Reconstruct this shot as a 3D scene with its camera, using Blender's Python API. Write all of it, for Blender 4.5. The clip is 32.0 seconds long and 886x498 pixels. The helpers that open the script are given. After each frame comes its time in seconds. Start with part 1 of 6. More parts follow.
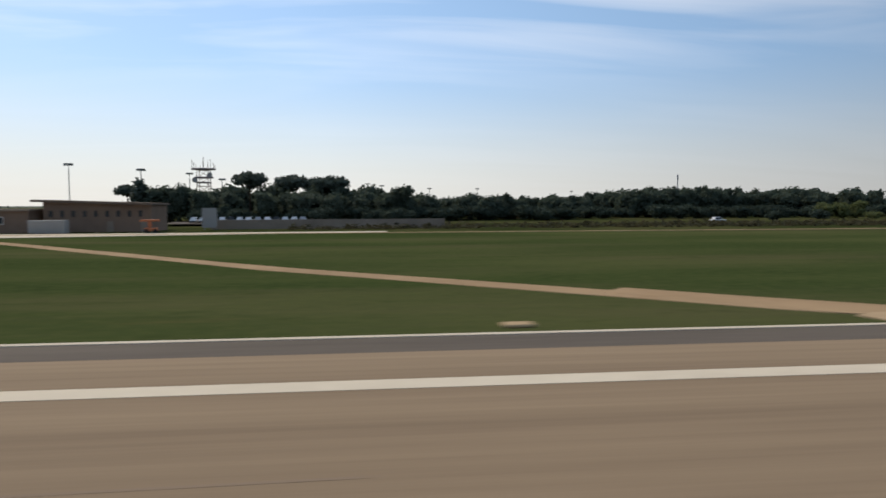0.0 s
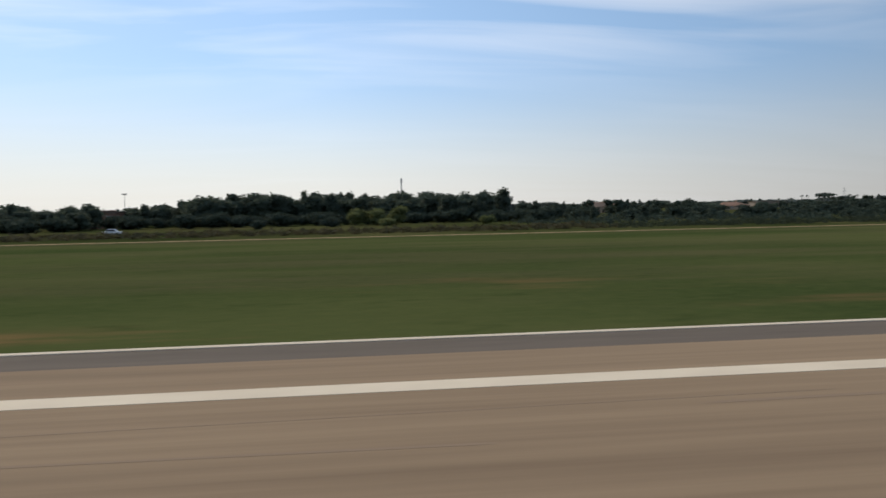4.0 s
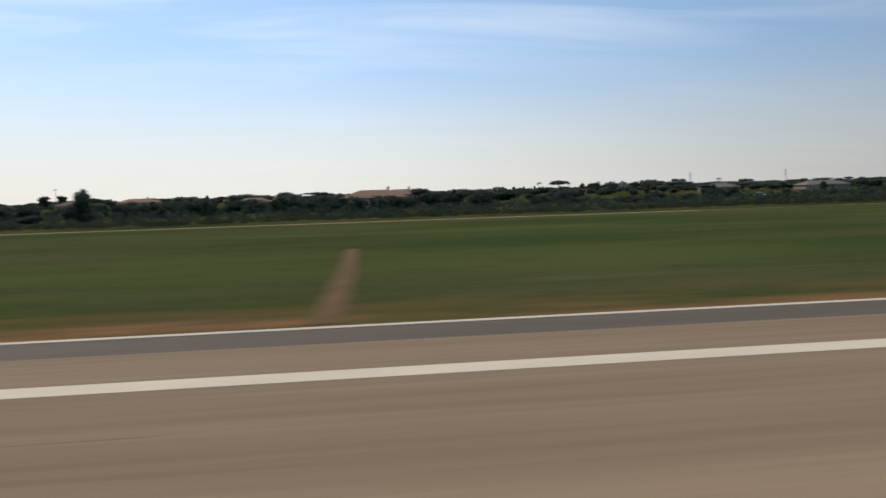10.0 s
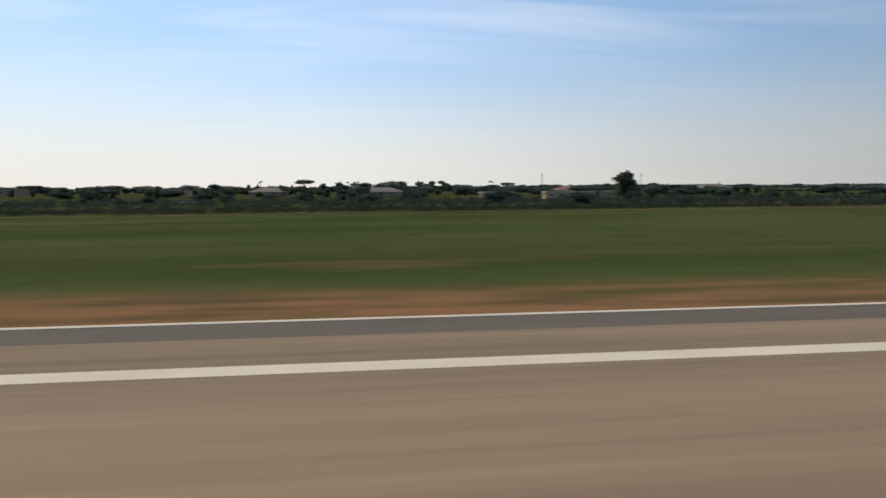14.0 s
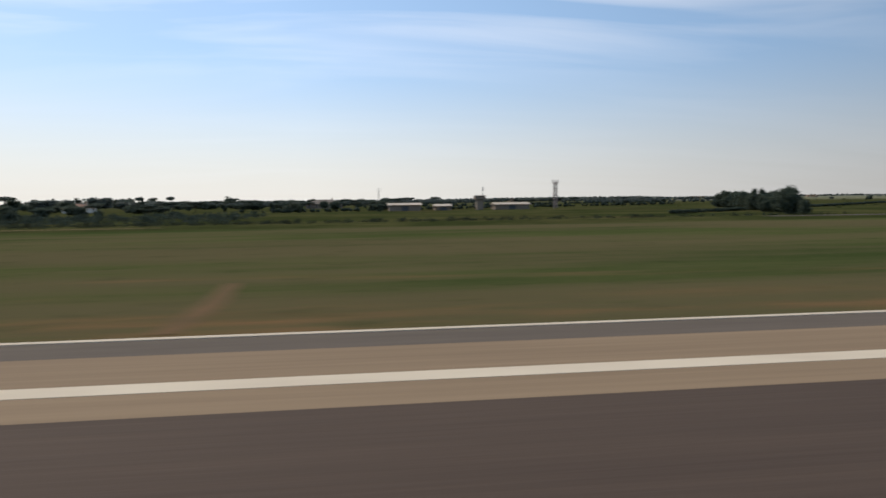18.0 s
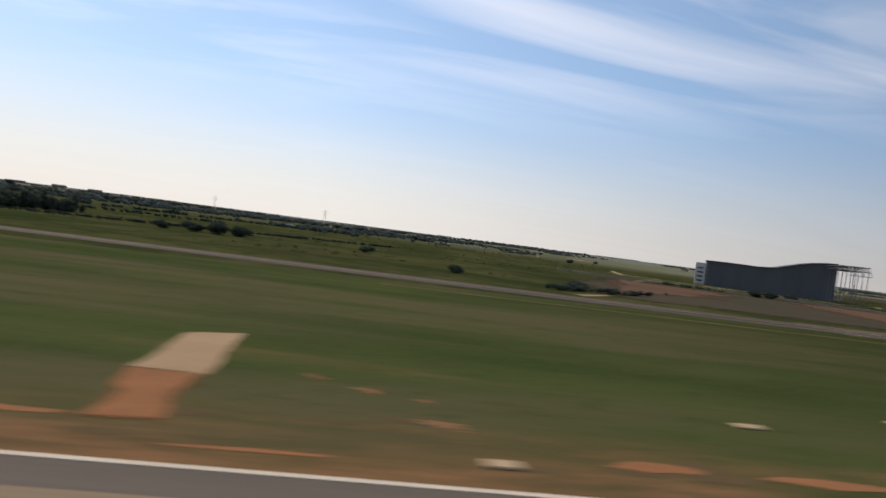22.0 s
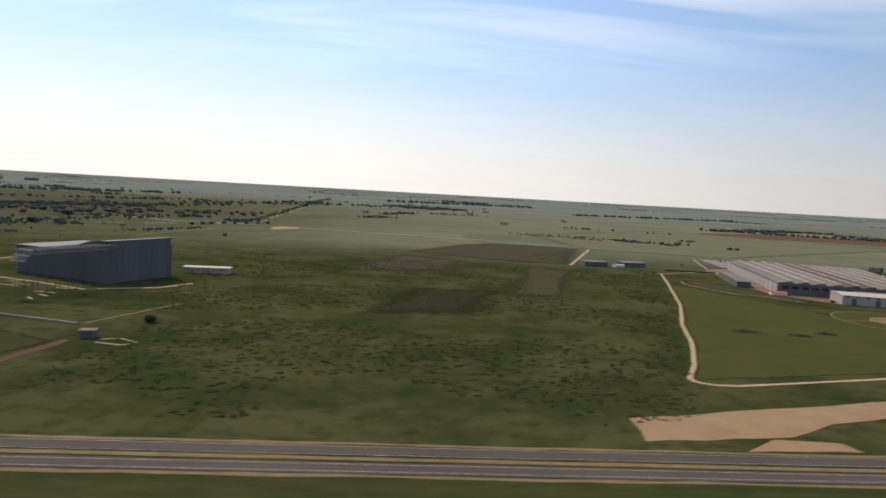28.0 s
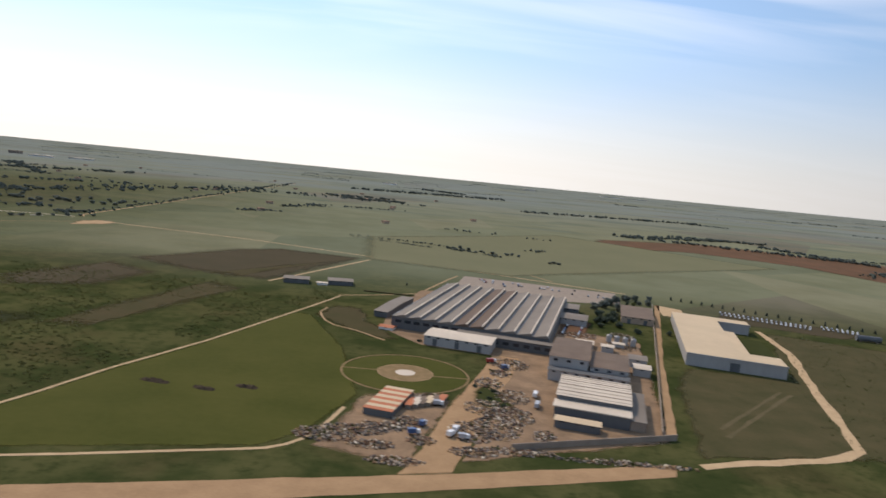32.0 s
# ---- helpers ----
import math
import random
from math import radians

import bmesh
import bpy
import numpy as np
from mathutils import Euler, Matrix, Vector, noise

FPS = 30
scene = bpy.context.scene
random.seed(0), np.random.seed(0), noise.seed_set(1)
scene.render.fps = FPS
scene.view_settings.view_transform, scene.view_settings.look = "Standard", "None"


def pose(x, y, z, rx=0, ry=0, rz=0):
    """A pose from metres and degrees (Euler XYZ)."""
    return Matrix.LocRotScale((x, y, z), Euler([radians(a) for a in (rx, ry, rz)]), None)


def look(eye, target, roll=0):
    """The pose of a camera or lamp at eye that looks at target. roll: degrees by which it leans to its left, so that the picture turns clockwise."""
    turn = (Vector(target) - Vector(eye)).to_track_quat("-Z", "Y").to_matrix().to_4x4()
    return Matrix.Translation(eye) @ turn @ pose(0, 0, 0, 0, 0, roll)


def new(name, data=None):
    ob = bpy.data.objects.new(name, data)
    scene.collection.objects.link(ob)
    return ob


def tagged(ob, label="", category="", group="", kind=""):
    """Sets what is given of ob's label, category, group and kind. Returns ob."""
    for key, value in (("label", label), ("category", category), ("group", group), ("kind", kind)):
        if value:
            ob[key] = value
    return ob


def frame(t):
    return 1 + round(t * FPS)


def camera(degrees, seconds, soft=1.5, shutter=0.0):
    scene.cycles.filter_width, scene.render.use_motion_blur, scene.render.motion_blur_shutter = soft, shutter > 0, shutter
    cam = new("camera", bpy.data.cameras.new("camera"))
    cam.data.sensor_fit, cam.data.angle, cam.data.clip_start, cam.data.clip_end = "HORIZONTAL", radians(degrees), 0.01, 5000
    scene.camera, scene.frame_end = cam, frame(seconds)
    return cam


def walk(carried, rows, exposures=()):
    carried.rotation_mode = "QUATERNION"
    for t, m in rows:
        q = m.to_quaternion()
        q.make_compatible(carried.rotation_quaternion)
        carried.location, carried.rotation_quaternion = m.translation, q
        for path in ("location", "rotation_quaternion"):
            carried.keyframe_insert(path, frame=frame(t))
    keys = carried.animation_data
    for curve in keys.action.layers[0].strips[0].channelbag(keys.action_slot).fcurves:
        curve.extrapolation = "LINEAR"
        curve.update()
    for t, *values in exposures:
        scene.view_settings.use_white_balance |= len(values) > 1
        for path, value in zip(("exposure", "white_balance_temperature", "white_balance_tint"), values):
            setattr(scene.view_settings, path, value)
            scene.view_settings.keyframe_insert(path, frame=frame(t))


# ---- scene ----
cam = camera(65.15, 32.0, soft=1.6, shutter=0.5)
PATH = [
    (0, pose(0.00, 0.03, 2.601, 86.30, 0.23, -6.35)),
    (0.5, pose(9.40, 0.02, 2.600, 86.23, 0.40, -5.44)),
    (1, pose(18.80, 0.00, 2.603, 86.59, 1.27, -4.87)),
    (1.5, pose(28.22, -0.00, 2.599, 86.47, 0.25, -4.60)),
    (2, pose(37.68, -0.00, 2.603, 86.34, 0.48, -4.61)),
    (2.5, pose(47.22, -0.01, 2.595, 86.64, 2.16, -4.88)),
    (3, pose(56.89, -0.01, 2.591, 86.18, 0.62, -4.95)),
    (3.5, pose(66.78, -0.01, 2.595, 86.56, 1.12, -6.49)),
    (5.5, pose(109.90, -0.03, 2.584, 86.50, 1.00, -6.30)),
    (6, pose(121.67, -0.04, 2.587, 85.55, -0.23, -6.40)),
    (6.5, pose(133.84, -0.04, 2.573, 86.67, 1.37, -6.70)),
    (7, pose(146.42, -0.03, 2.593, 86.38, 0.63, -6.45)),
    (7.5, pose(159.39, -0.02, 2.602, 85.74, 0.50, -6.24)),
    (8, pose(172.74, -0.02, 2.585, 86.25, 1.66, -6.22)),
    (8.5, pose(186.47, -0.01, 2.595, 86.39, 1.10, -6.30)),
    (9, pose(200.55, -0.00, 2.603, 85.92, 0.73, -6.41)),
    (9.5, pose(214.97, -0.00, 2.607, 85.18, 0.58, -6.34)),
    (10, pose(229.71, -0.00, 2.596, 85.26, 1.77, -6.31)),
    (10.5, pose(244.73, 0.02, 2.616, 84.94, 0.29, -6.77)),
    (11, pose(260.02, 0.02, 2.616, 85.47, 0.94, -6.69)),
    (11.5, pose(275.55, 0.01, 2.603, 86.06, 1.83, -6.52)),
    (12, pose(291.31, 0.00, 2.599, 84.81, 2.57, -7.43)),
    (12.5, pose(307.29, 0.00, 2.600, 84.40, 1.97, -7.06)),
    (13, pose(323.48, -0.00, 2.604, 84.51, -0.50, -7.11)),
    (13.5, pose(339.85, -0.00, 2.591, 85.34, -0.27, -6.99)),
    (14, pose(356.39, 0.00, 2.597, 84.85, 0.35, -7.21)),
    (14.5, pose(373.08, 0.01, 2.610, 84.86, 0.70, -7.01)),
    (16.5, pose(441.29, -0.02, 2.586, 85.48, -0.10, -8.29)),
    (17, pose(458.66, -0.02, 2.594, 85.04, 0.19, -7.71)),
    (17.5, pose(476.14, -0.03, 2.579, 86.06, 1.70, -7.47)),
    (18, pose(493.73, -0.03, 2.580, 85.90, 0.72, -7.85)),
    (18.5, pose(511.39, -0.01, 2.588, 86.54, 1.62, -7.67)),
    (19, pose(529.12, 0.02, 2.640, 86.69, -0.65, -7.62)),
    (19.5, pose(546.92, 0.12, 2.686, 86.98, -1.90, -7.97)),
    (20, pose(564.77, 0.20, 2.869, 86.52, -4.29, -8.04)),
    (20.5, pose(582.70, 0.23, 3.069, 87.19, -5.69, -8.21)),
    (21, pose(600.72, 0.19, 3.417, 87.68, -6.43, -8.27)),
    (21.5, pose(618.81, 0.09, 4.048, 88.59, -6.87, -8.00)),
    (22, pose(636.98, -0.06, 5.030, 88.86, -7.36, -7.40)),
    (22.5, pose(655.19, -0.25, 6.178, 88.99, -7.37, -6.67)),
    (23, pose(673.41, -0.50, 7.569, 88.73, -6.65, -6.57)),
    (23.5, pose(691.57, -0.78, 9.186, 86.91, -8.33, -6.16)),
    (24, pose(709.63, -1.08, 10.947, 86.66, -8.28, -5.76)),
    (24.5, pose(727.61, -1.39, 12.966, 87.12, -5.42, -5.25)),
    (26.5, pose(799.08, -2.58, 22.150, 86.10, -3.34, -5.56)),
    (27, pose(816.97, -2.85, 24.700, 86.17, -2.06, -5.51)),
    (27.5, pose(834.91, -3.08, 27.386, 85.58, -2.00, -5.14)),
    (28, pose(852.92, -3.28, 30.247, 85.12, -3.20, -4.64)),
    (28.5, pose(871.00, -3.44, 33.212, 84.99, -4.45, -4.78)),
    (29, pose(889.15, -3.57, 36.382, 84.95, -5.22, -4.86)),
    (29.5, pose(907.37, -3.65, 39.761, 85.26, -6.19, -4.44)),
    (30, pose(925.66, -3.68, 43.155, 85.21, -6.63, -3.37)),
    (30.5, pose(944.05, -3.68, 46.435, 85.24, -8.17, -2.52)),
    (31, pose(962.55, -3.64, 49.537, 84.86, -7.73, -2.15)),
    (31.5, pose(981.17, -3.56, 52.432, 84.56, -6.39, -1.92)),
    (32, pose(999.91, -3.48, 55.229, 83.50, -5.50, -1.42)),
]

walk(cam, PATH, exposures=[(0.0, 0.17, 6650, 10), (18.0, 0.18, 6700, 11), (24.0, 0.24, 6850, 15), (27.0, 0.37, 6850, 15), (32.0, 0.50, 6800, 14)])

# ---- world and sun ----
SUN_TO = Vector((-0.42, 0.60, 0.68)).normalized()
world = bpy.data.worlds.new("world")
scene.world = world
world.use_nodes = True
wn, wl = world.node_tree.nodes, world.node_tree.links
bg = wn["Background"]
bg.inputs[1].default_value = 0.104
sky = wn.new("ShaderNodeTexSky")
sky.sky_type = "NISHITA"
sky.sun_disc = False
sky.sun_elevation = math.asin(SUN_TO.z)
sky.sun_rotation = math.atan2(SUN_TO.x, SUN_TO.y)
sky.air_density, sky.dust_density, sky.ozone_density = 1.0, 0.5, 3.0
# thin cirrus: long streaks high in the sky
tc = wn.new("ShaderNodeTexCoord")
sep = wn.new("ShaderNodeSeparateXYZ")
wl.new(tc.outputs["Generated"], sep.inputs[0])


def wmath(op, a, b=None):
    n = wn.new("ShaderNodeMath")
    n.operation = op
    for k, v in enumerate((a, b)):
        if v is None:
            continue
        if isinstance(v, (int, float)):
            n.inputs[k].default_value = v
        else:
            wl.new(v, n.inputs[k])
    return n.outputs[0]


up = wmath("ADD", wmath("MAXIMUM", sep.outputs[2], 0.0), 0.12)
com = wn.new("ShaderNodeCombineXYZ")
wl.new(wmath("ADD", wmath("DIVIDE", sep.outputs[0], up), -0.98), com.inputs[0])
wl.new(wmath("DIVIDE", sep.outputs[1], up), com.inputs[1])
mapp = wn.new("ShaderNodeMapping")
mapp.inputs["Rotation"].default_value = (0, 0, radians(8))
mapp.inputs["Scale"].default_value = (0.42, 1.5, 1)
wl.new(com.outputs[0], mapp.inputs[0])
cn = wn.new("ShaderNodeTexNoise")
cn.inputs["Scale"].default_value, cn.inputs["Detail"].default_value, cn.inputs["Roughness"].default_value = 1.25, 5, 0.5
cn.inputs["Distortion"].default_value = 0.6
wl.new(mapp.outputs[0], cn.inputs[0])
cr = wn.new("ShaderNodeMapRange")
cr.inputs[1].default_value, cr.inputs[2].default_value, cr.inputs[3].default_value, cr.inputs[4].default_value = 0.43, 0.74, 0.0, 0.66
wl.new(cn.outputs[0], cr.inputs[0])
# a thin milky veil over the whole sky
veil = wn.new("ShaderNodeMix")
veil.data_type = "RGBA"
veil.inputs[0].default_value = 0.5
veil.inputs[7].default_value = (3.5, 5.7, 8.9, 1)
wl.new(sky.outputs[0], veil.inputs[6])
# dusty air towards the horizon, brighter on the sun's side
flat_sun = Vector((SUN_TO.x, SUN_TO.y, 0)).normalized()
toward = wmath("ADD", wmath("MULTIPLY", sep.outputs[0], flat_sun.x), wmath("MULTIPLY", sep.outputs[1], flat_sun.y))
side = wn.new("ShaderNodeMapRange")
side.interpolation_type = "SMOOTHSTEP"
side.inputs[1].default_value, side.inputs[2].default_value = 0.15, 0.95
wl.new(toward, side.inputs[0])
dust = wn.new("ShaderNodeMix")
dust.data_type = "RGBA"
dust.inputs[6].default_value, dust.inputs[7].default_value = (5.9, 5.9, 5.75, 1), (7.0, 6.9, 6.5, 1)
wl.new(side.outputs[0], dust.inputs[0])
hz = wn.new("ShaderNodeMapRange")
hz.interpolation_type = "SMOOTHSTEP"
hz.inputs[1].default_value, hz.inputs[2].default_value, hz.inputs[3].default_value, hz.inputs[4].default_value = -0.02, 0.21, 0.92, 0.0
wl.new(sep.outputs[2], hz.inputs[0])
m1 = wn.new("ShaderNodeMix")
m1.data_type = "RGBA"
wl.new(hz.outputs[0], m1.inputs[0])
wl.new(veil.outputs[2], m1.inputs[6])
wl.new(dust.outputs[2], m1.inputs[7])
m2 = wn.new("ShaderNodeMix")
m2.data_type = "RGBA"
m2.inputs[7].default_value = (8.4, 8.9, 9.9, 1)
gate = wn.new("ShaderNodeMapRange")
gate.interpolation_type = "SMOOTHSTEP"
gate.inputs[1].default_value, gate.inputs[2].default_value, gate.inputs[3].default_value, gate.inputs[4].default_value = 0.14, 0.28, 0.1, 1.25
wl.new(sep.outputs[2], gate.inputs[0])
wl.new(wmath("MULTIPLY", cr.outputs[0], gate.outputs[0]), m2.inputs[0])
wl.new(m1.outputs[2], m2.inputs[6])
# the whole sky dims away from the sun's side
dim = wn.new("ShaderNodeMapRange")
dim.inputs[1].default_value, dim.inputs[2].default_value, dim.inputs[3].default_value, dim.inputs[4].default_value = 0.15, 0.85, 0.66, 1.03
wl.new(toward, dim.inputs[0])
shade = wn.new("ShaderNodeVectorMath")
shade.operation = "SCALE"
wl.new(m2.outputs[2], shade.inputs[0])
wl.new(dim.outputs[0], shade.inputs["Scale"])
wl.new(shade.outputs[0], bg.inputs[0])
sun = new("sun", bpy.data.lights.new("sun", "SUN"))
sun.data.energy, sun.data.angle, sun.data.color = 2.1, radians(0.5), (1.0, 0.84, 0.64)
sun.matrix_world = look(SUN_TO * 100, (0, 0, 0))


# ---- materials ----
def paint(name, a, b, scale=1.0, rough=0.9, bump=0.2, spec=0.2, metal=0.0, fine=6.0, stretch=(1, 1, 1), island=0.0):
    """Two colours mixed by noise at two scales, with fine relief; a, b linear colours."""
    m = bpy.data.materials.new(name)
    m.use_nodes = True
    n, l = m.node_tree.nodes, m.node_tree.links
    bs = n["Principled BSDF"]
    geo = n.new("ShaderNodeNewGeometry")
    mp = n.new("ShaderNodeMapping")
    mp.inputs["Scale"].default_value = stretch
    l.new(geo.outputs["Position"], mp.inputs[0])
    big = n.new("ShaderNodeTexNoise")
    big.inputs["Scale"].default_value, big.inputs["Detail"].default_value = scale, 5
    small = n.new("ShaderNodeTexNoise")
    small.inputs["Scale"].default_value, small.inputs["Detail"].default_value = scale * fine, 4
    l.new(mp.outputs[0], big.inputs[0])
    l.new(mp.outputs[0], small.inputs[0])
    mixv = n.new("ShaderNodeMath")
    mixv.operation = "MULTIPLY_ADD"
    mixv.inputs[1].default_value = 0.55
    l.new(small.outputs[0], mixv.inputs[0])
    half = n.new("ShaderNodeMath")
    half.operation = "MULTIPLY_ADD"
    half.inputs[1].default_value, half.inputs[2].default_value = 1.3, -0.42
    l.new(big.outputs[0], half.inputs[0])
    l.new(half.outputs[0], mixv.inputs[2])
    val = mixv.outputs[0]
    if island:
        oi = n.new("ShaderNodeObjectInfo")
        ad = n.new("ShaderNodeMath")
        ad.operation = "MULTIPLY_ADD"
        ad.inputs[1].default_value = island
        l.new(oi.outputs["Random"], ad.inputs[0])
        l.new(val, ad.inputs[2])
        val = ad.outputs[0]
    mx = n.new("ShaderNodeMix")
    mx.data_type = "RGBA"
    mx.clamp_factor = True
    mx.inputs[6].default_value, mx.inputs[7].default_value = (*a, 1), (*b, 1)
    l.new(val, mx.inputs[0])
    l.new(mx.outputs[2], bs.inputs["Base Color"])
    bs.inputs["Roughness"].default_value, bs.inputs["Metallic"].default_value = rough, metal
    bs.inputs["Specular IOR Level"].default_value = spec
    if bump:
        bp = n.new("ShaderNodeBump")
        bp.inputs["Strength"].default_value, bp.inputs["Distance"].default_value = bump, 0.05
        l.new(small.outputs[0], bp.inputs["Height"])
        l.new(bp.outputs[0], bs.inputs["Normal"])
    return m


def leafy(m, amount):
    """Lets part of the light pass through thin leaves."""
    n, l = m.node_tree.nodes, m.node_tree.links
    bs = n["Principled BSDF"]
    tr = n.new("ShaderNodeBsdfTranslucent")
    src = bs.inputs["Base Color"].links[0].from_socket
    l.new(src, tr.inputs["Color"])
    mx = n.new("ShaderNodeMixShader")
    mx.inputs[0].default_value = amount
    l.new(bs.outputs[0], mx.inputs[1])
    l.new(tr.outputs[0], mx.inputs[2])
    l.new(mx.outputs[0], n["Material Output"].inputs[0])
    return m


M = {}
M["concrete"] = paint("runway_concrete", (0.37, 0.272, 0.172), (0.170, 0.120, 0.078), 0.16, 0.95, 0.15, 0.1, fine=9, stretch=(0.10, 3.0, 1))
M["shoulder"] = paint("shoulder_asphalt", (0.165, 0.136, 0.108), (0.108, 0.090, 0.072), 0.3, 0.95, 0.2, 0.1, stretch=(0.3, 2.0, 1))
M["streak"] = paint("worn_concrete_streak", (0.23, 0.168, 0.115), (0.27, 0.198, 0.135), 0.4, 0.95, 0.1, 0.1, stretch=(0.15, 3.0, 1))
M["faint_soil"] = paint("trodden_soil", (0.150, 0.094, 0.050), (0.092, 0.074, 0.034), 0.4, 1.0, 0.3, 0.03)
M["orange_soil"] = paint("bare_orange_earth", (0.38, 0.165, 0.074), (0.22, 0.108, 0.052), 0.5, 1.0, 0.4, 0.03)
M["redstrip"] = paint("bare_reddish_strip", (0.19, 0.112, 0.060), (0.105, 0.080, 0.041), 0.6, 1.0, 0.3, 0.03)
M["worn_sand"] = paint("worn_sandy_turf", (0.30, 0.20, 0.112), (0.15, 0.115, 0.055), 0.45, 1.0, 0.4, 0.03)
M["rubber"] = paint("dark_asphalt", (0.108, 0.078, 0.058), (0.068, 0.050, 0.040), 0.4, 0.9, 0.2, 0.12, stretch=(0.15, 3.0, 1))
M["line"] = paint("worn_line_paint", (0.76, 0.67, 0.51), (0.58, 0.49, 0.37), 0.5, 0.85, 0.1, 0.1)
M["kerb"] = paint("pale_kerb", (0.72, 0.63, 0.49), (0.54, 0.45, 0.34), 0.6, 0.9, 0.2, 0.1)
M["sand"] = paint("sandy_earth", (0.46, 0.32, 0.185), (0.30, 0.20, 0.112), 0.25, 1.0, 0.4, 0.05)
M["pale_sand"] = paint("pale_gravel", (0.54, 0.395, 0.24), (0.38, 0.265, 0.155), 0.35, 1.0, 0.4, 0.05)
M["tan_gravel"] = paint("tan_gravel", (0.41, 0.268, 0.150), (0.26, 0.165, 0.092), 0.22, 1.0, 0.4, 0.05, fine=8)
M["far_green"] = paint("pale_green_crop", (0.148, 0.152, 0.092), (0.180, 0.174, 0.106), 0.02, 1.0, 0.3, 0.0)
M["redsoil"] = paint("red_tilled_soil", (0.165, 0.088, 0.052), (0.088, 0.060, 0.037), 0.06, 1.0, 0.5, 0.03, stretch=(1, 0.5, 1))
M["brownsoil"] = paint("brown_tilled_soil", (0.080, 0.062, 0.038), (0.056, 0.050, 0.028), 0.05, 1.0, 0.5, 0.03)
M["field_dark"] = paint("dark_crop", (0.020, 0.026, 0.009), (0.036, 0.038, 0.014), 0.08, 1.0, 0.5, 0.03)
M["field_green"] = paint("green_crop", (0.030, 0.039, 0.012), (0.052, 0.056, 0.019), 0.08, 1.0, 0.5, 0.03)
M["meadow"] = paint("olive_meadow_grass", (0.049, 0.057, 0.013), (0.086, 0.084, 0.023), 0.06, 1.0, 0.4, 0.03, fine=9)
M["road"] = paint("road_asphalt", (0.115, 0.094, 0.076), (0.072, 0.060, 0.050), 0.3, 0.9, 0.2, 0.1, stretch=(0.2, 1, 1))
M["leaf_pine"] = leafy(paint("pine_needles", (0.062, 0.084, 0.070), (0.090, 0.112, 0.088), 0.8, 0.85, 0.0, 0.15, island=0.35), 0.30)
M["leaf"] = leafy(paint("broad_leaves", (0.064, 0.088, 0.068), (0.096, 0.120, 0.086), 0.8, 0.85, 0.0, 0.15, island=0.5), 0.45)
M["leaf_pale"] = leafy(paint("pale_leaves", (0.105, 0.125, 0.050), (0.16, 0.18, 0.075), 0.8, 0.85, 0.0, 0.15, island=0.4), 0.5)
# paler, bluer leaves for far trees: aerial haze put into the colour
M["leaf_hazed"] = leafy(paint("distant_leaves", (0.138, 0.166, 0.150), (0.175, 0.200, 0.176), 0.1, 0.9, 0.0, 0.05, island=0.3), 0.6)
M["waste"] = paint("dry_waste_ground", (0.096, 0.078, 0.040), (0.050, 0.052, 0.022), 0.12, 1.0, 0.5, 0.03, fine=9)
M["waste_pale"] = paint("dry_trodden_grass", (0.135, 0.108, 0.062), (0.085, 0.074, 0.038), 0.3, 1.0, 0.4, 0.03)
M["red_scrub"] = paint("reddish_dry_scrub", (0.082, 0.062, 0.032), (0.052, 0.052, 0.022), 0.09, 1.0, 0.5, 0.03)
M["scrub"] = leafy(paint("dark_scrub_leaves", (0.046, 0.064, 0.050), (0.070, 0.088, 0.064), 0.5, 0.9, 0.0, 0.05), 0.3)
M["weed"] = leafy(paint("weed_leaves", (0.070, 0.088, 0.030), (0.118, 0.118, 0.048), 0.15, 0.95, 0.0, 0.05), 0.6)
M["reed"] = leafy(paint("dry_reeds", (0.098, 0.084, 0.048), (0.060, 0.062, 0.034), 0.6, 0.95, 0.0, 0.05), 0.4)
M["rank"] = leafy(paint("rank_grass", (0.058, 0.068, 0.042), (0.044, 0.056, 0.036), 0.6, 0.95, 0.0, 0.05), 0.4)
M["bark"] = paint("bark", (0.10, 0.07, 0.05), (0.05, 0.04, 0.03), 3.0, 0.95, 0.5, 0.1)
M["steel"] = paint("galvanised_steel", (0.30, 0.31, 0.32), (0.20, 0.20, 0.21), 1.0, 0.55, 0.05, 0.4, metal=0.6)
M["antenna"] = paint("painted_antenna", (0.30, 0.20, 0.17), (0.33, 0.31, 0.29), 0.9, 0.6, 0.0, 0.3)
M["cladding"] = paint("blue_grey_cladding", (0.128, 0.132, 0.134), (0.082, 0.087, 0.092), 0.2, 0.6, 0.1, 0.3, stretch=(1, 1, 0.15))
M["cladding_lt"] = paint("pale_grey_cladding", (0.40, 0.385, 0.365), (0.30, 0.285, 0.27), 0.15, 0.65, 0.1, 0.3, stretch=(1, 1, 0.2))
M["white_wall"] = paint("white_render", (0.78, 0.76, 0.72), (0.62, 0.59, 0.54), 0.3, 0.85, 0.15, 0.2)
M["brown_wall"] = paint("reddish_brown_render", (0.27, 0.185, 0.135), (0.19, 0.13, 0.095), 0.4, 0.9, 0.2, 0.15)
M["beige_wall"] = paint("beige_render", (0.46, 0.34, 0.24), (0.34, 0.25, 0.18), 0.4, 0.9, 0.2, 0.15)
M["yard"] = paint("stained_yard_gravel", (0.35, 0.235, 0.145), (0.13, 0.090, 0.060), 0.16, 1.0, 0.4, 0.05, fine=7)
M["grey_wall"] = paint("grey_concrete_wall", (0.33, 0.27, 0.215), (0.205, 0.165, 0.13), 0.4, 0.9, 0.3, 0.15)
M["roof_white"] = paint("white_sheet_roof", (0.64, 0.55, 0.44), (0.46, 0.39, 0.31), 0.15, 0.7, 0.1, 0.25, stretch=(1, 0.3, 1))
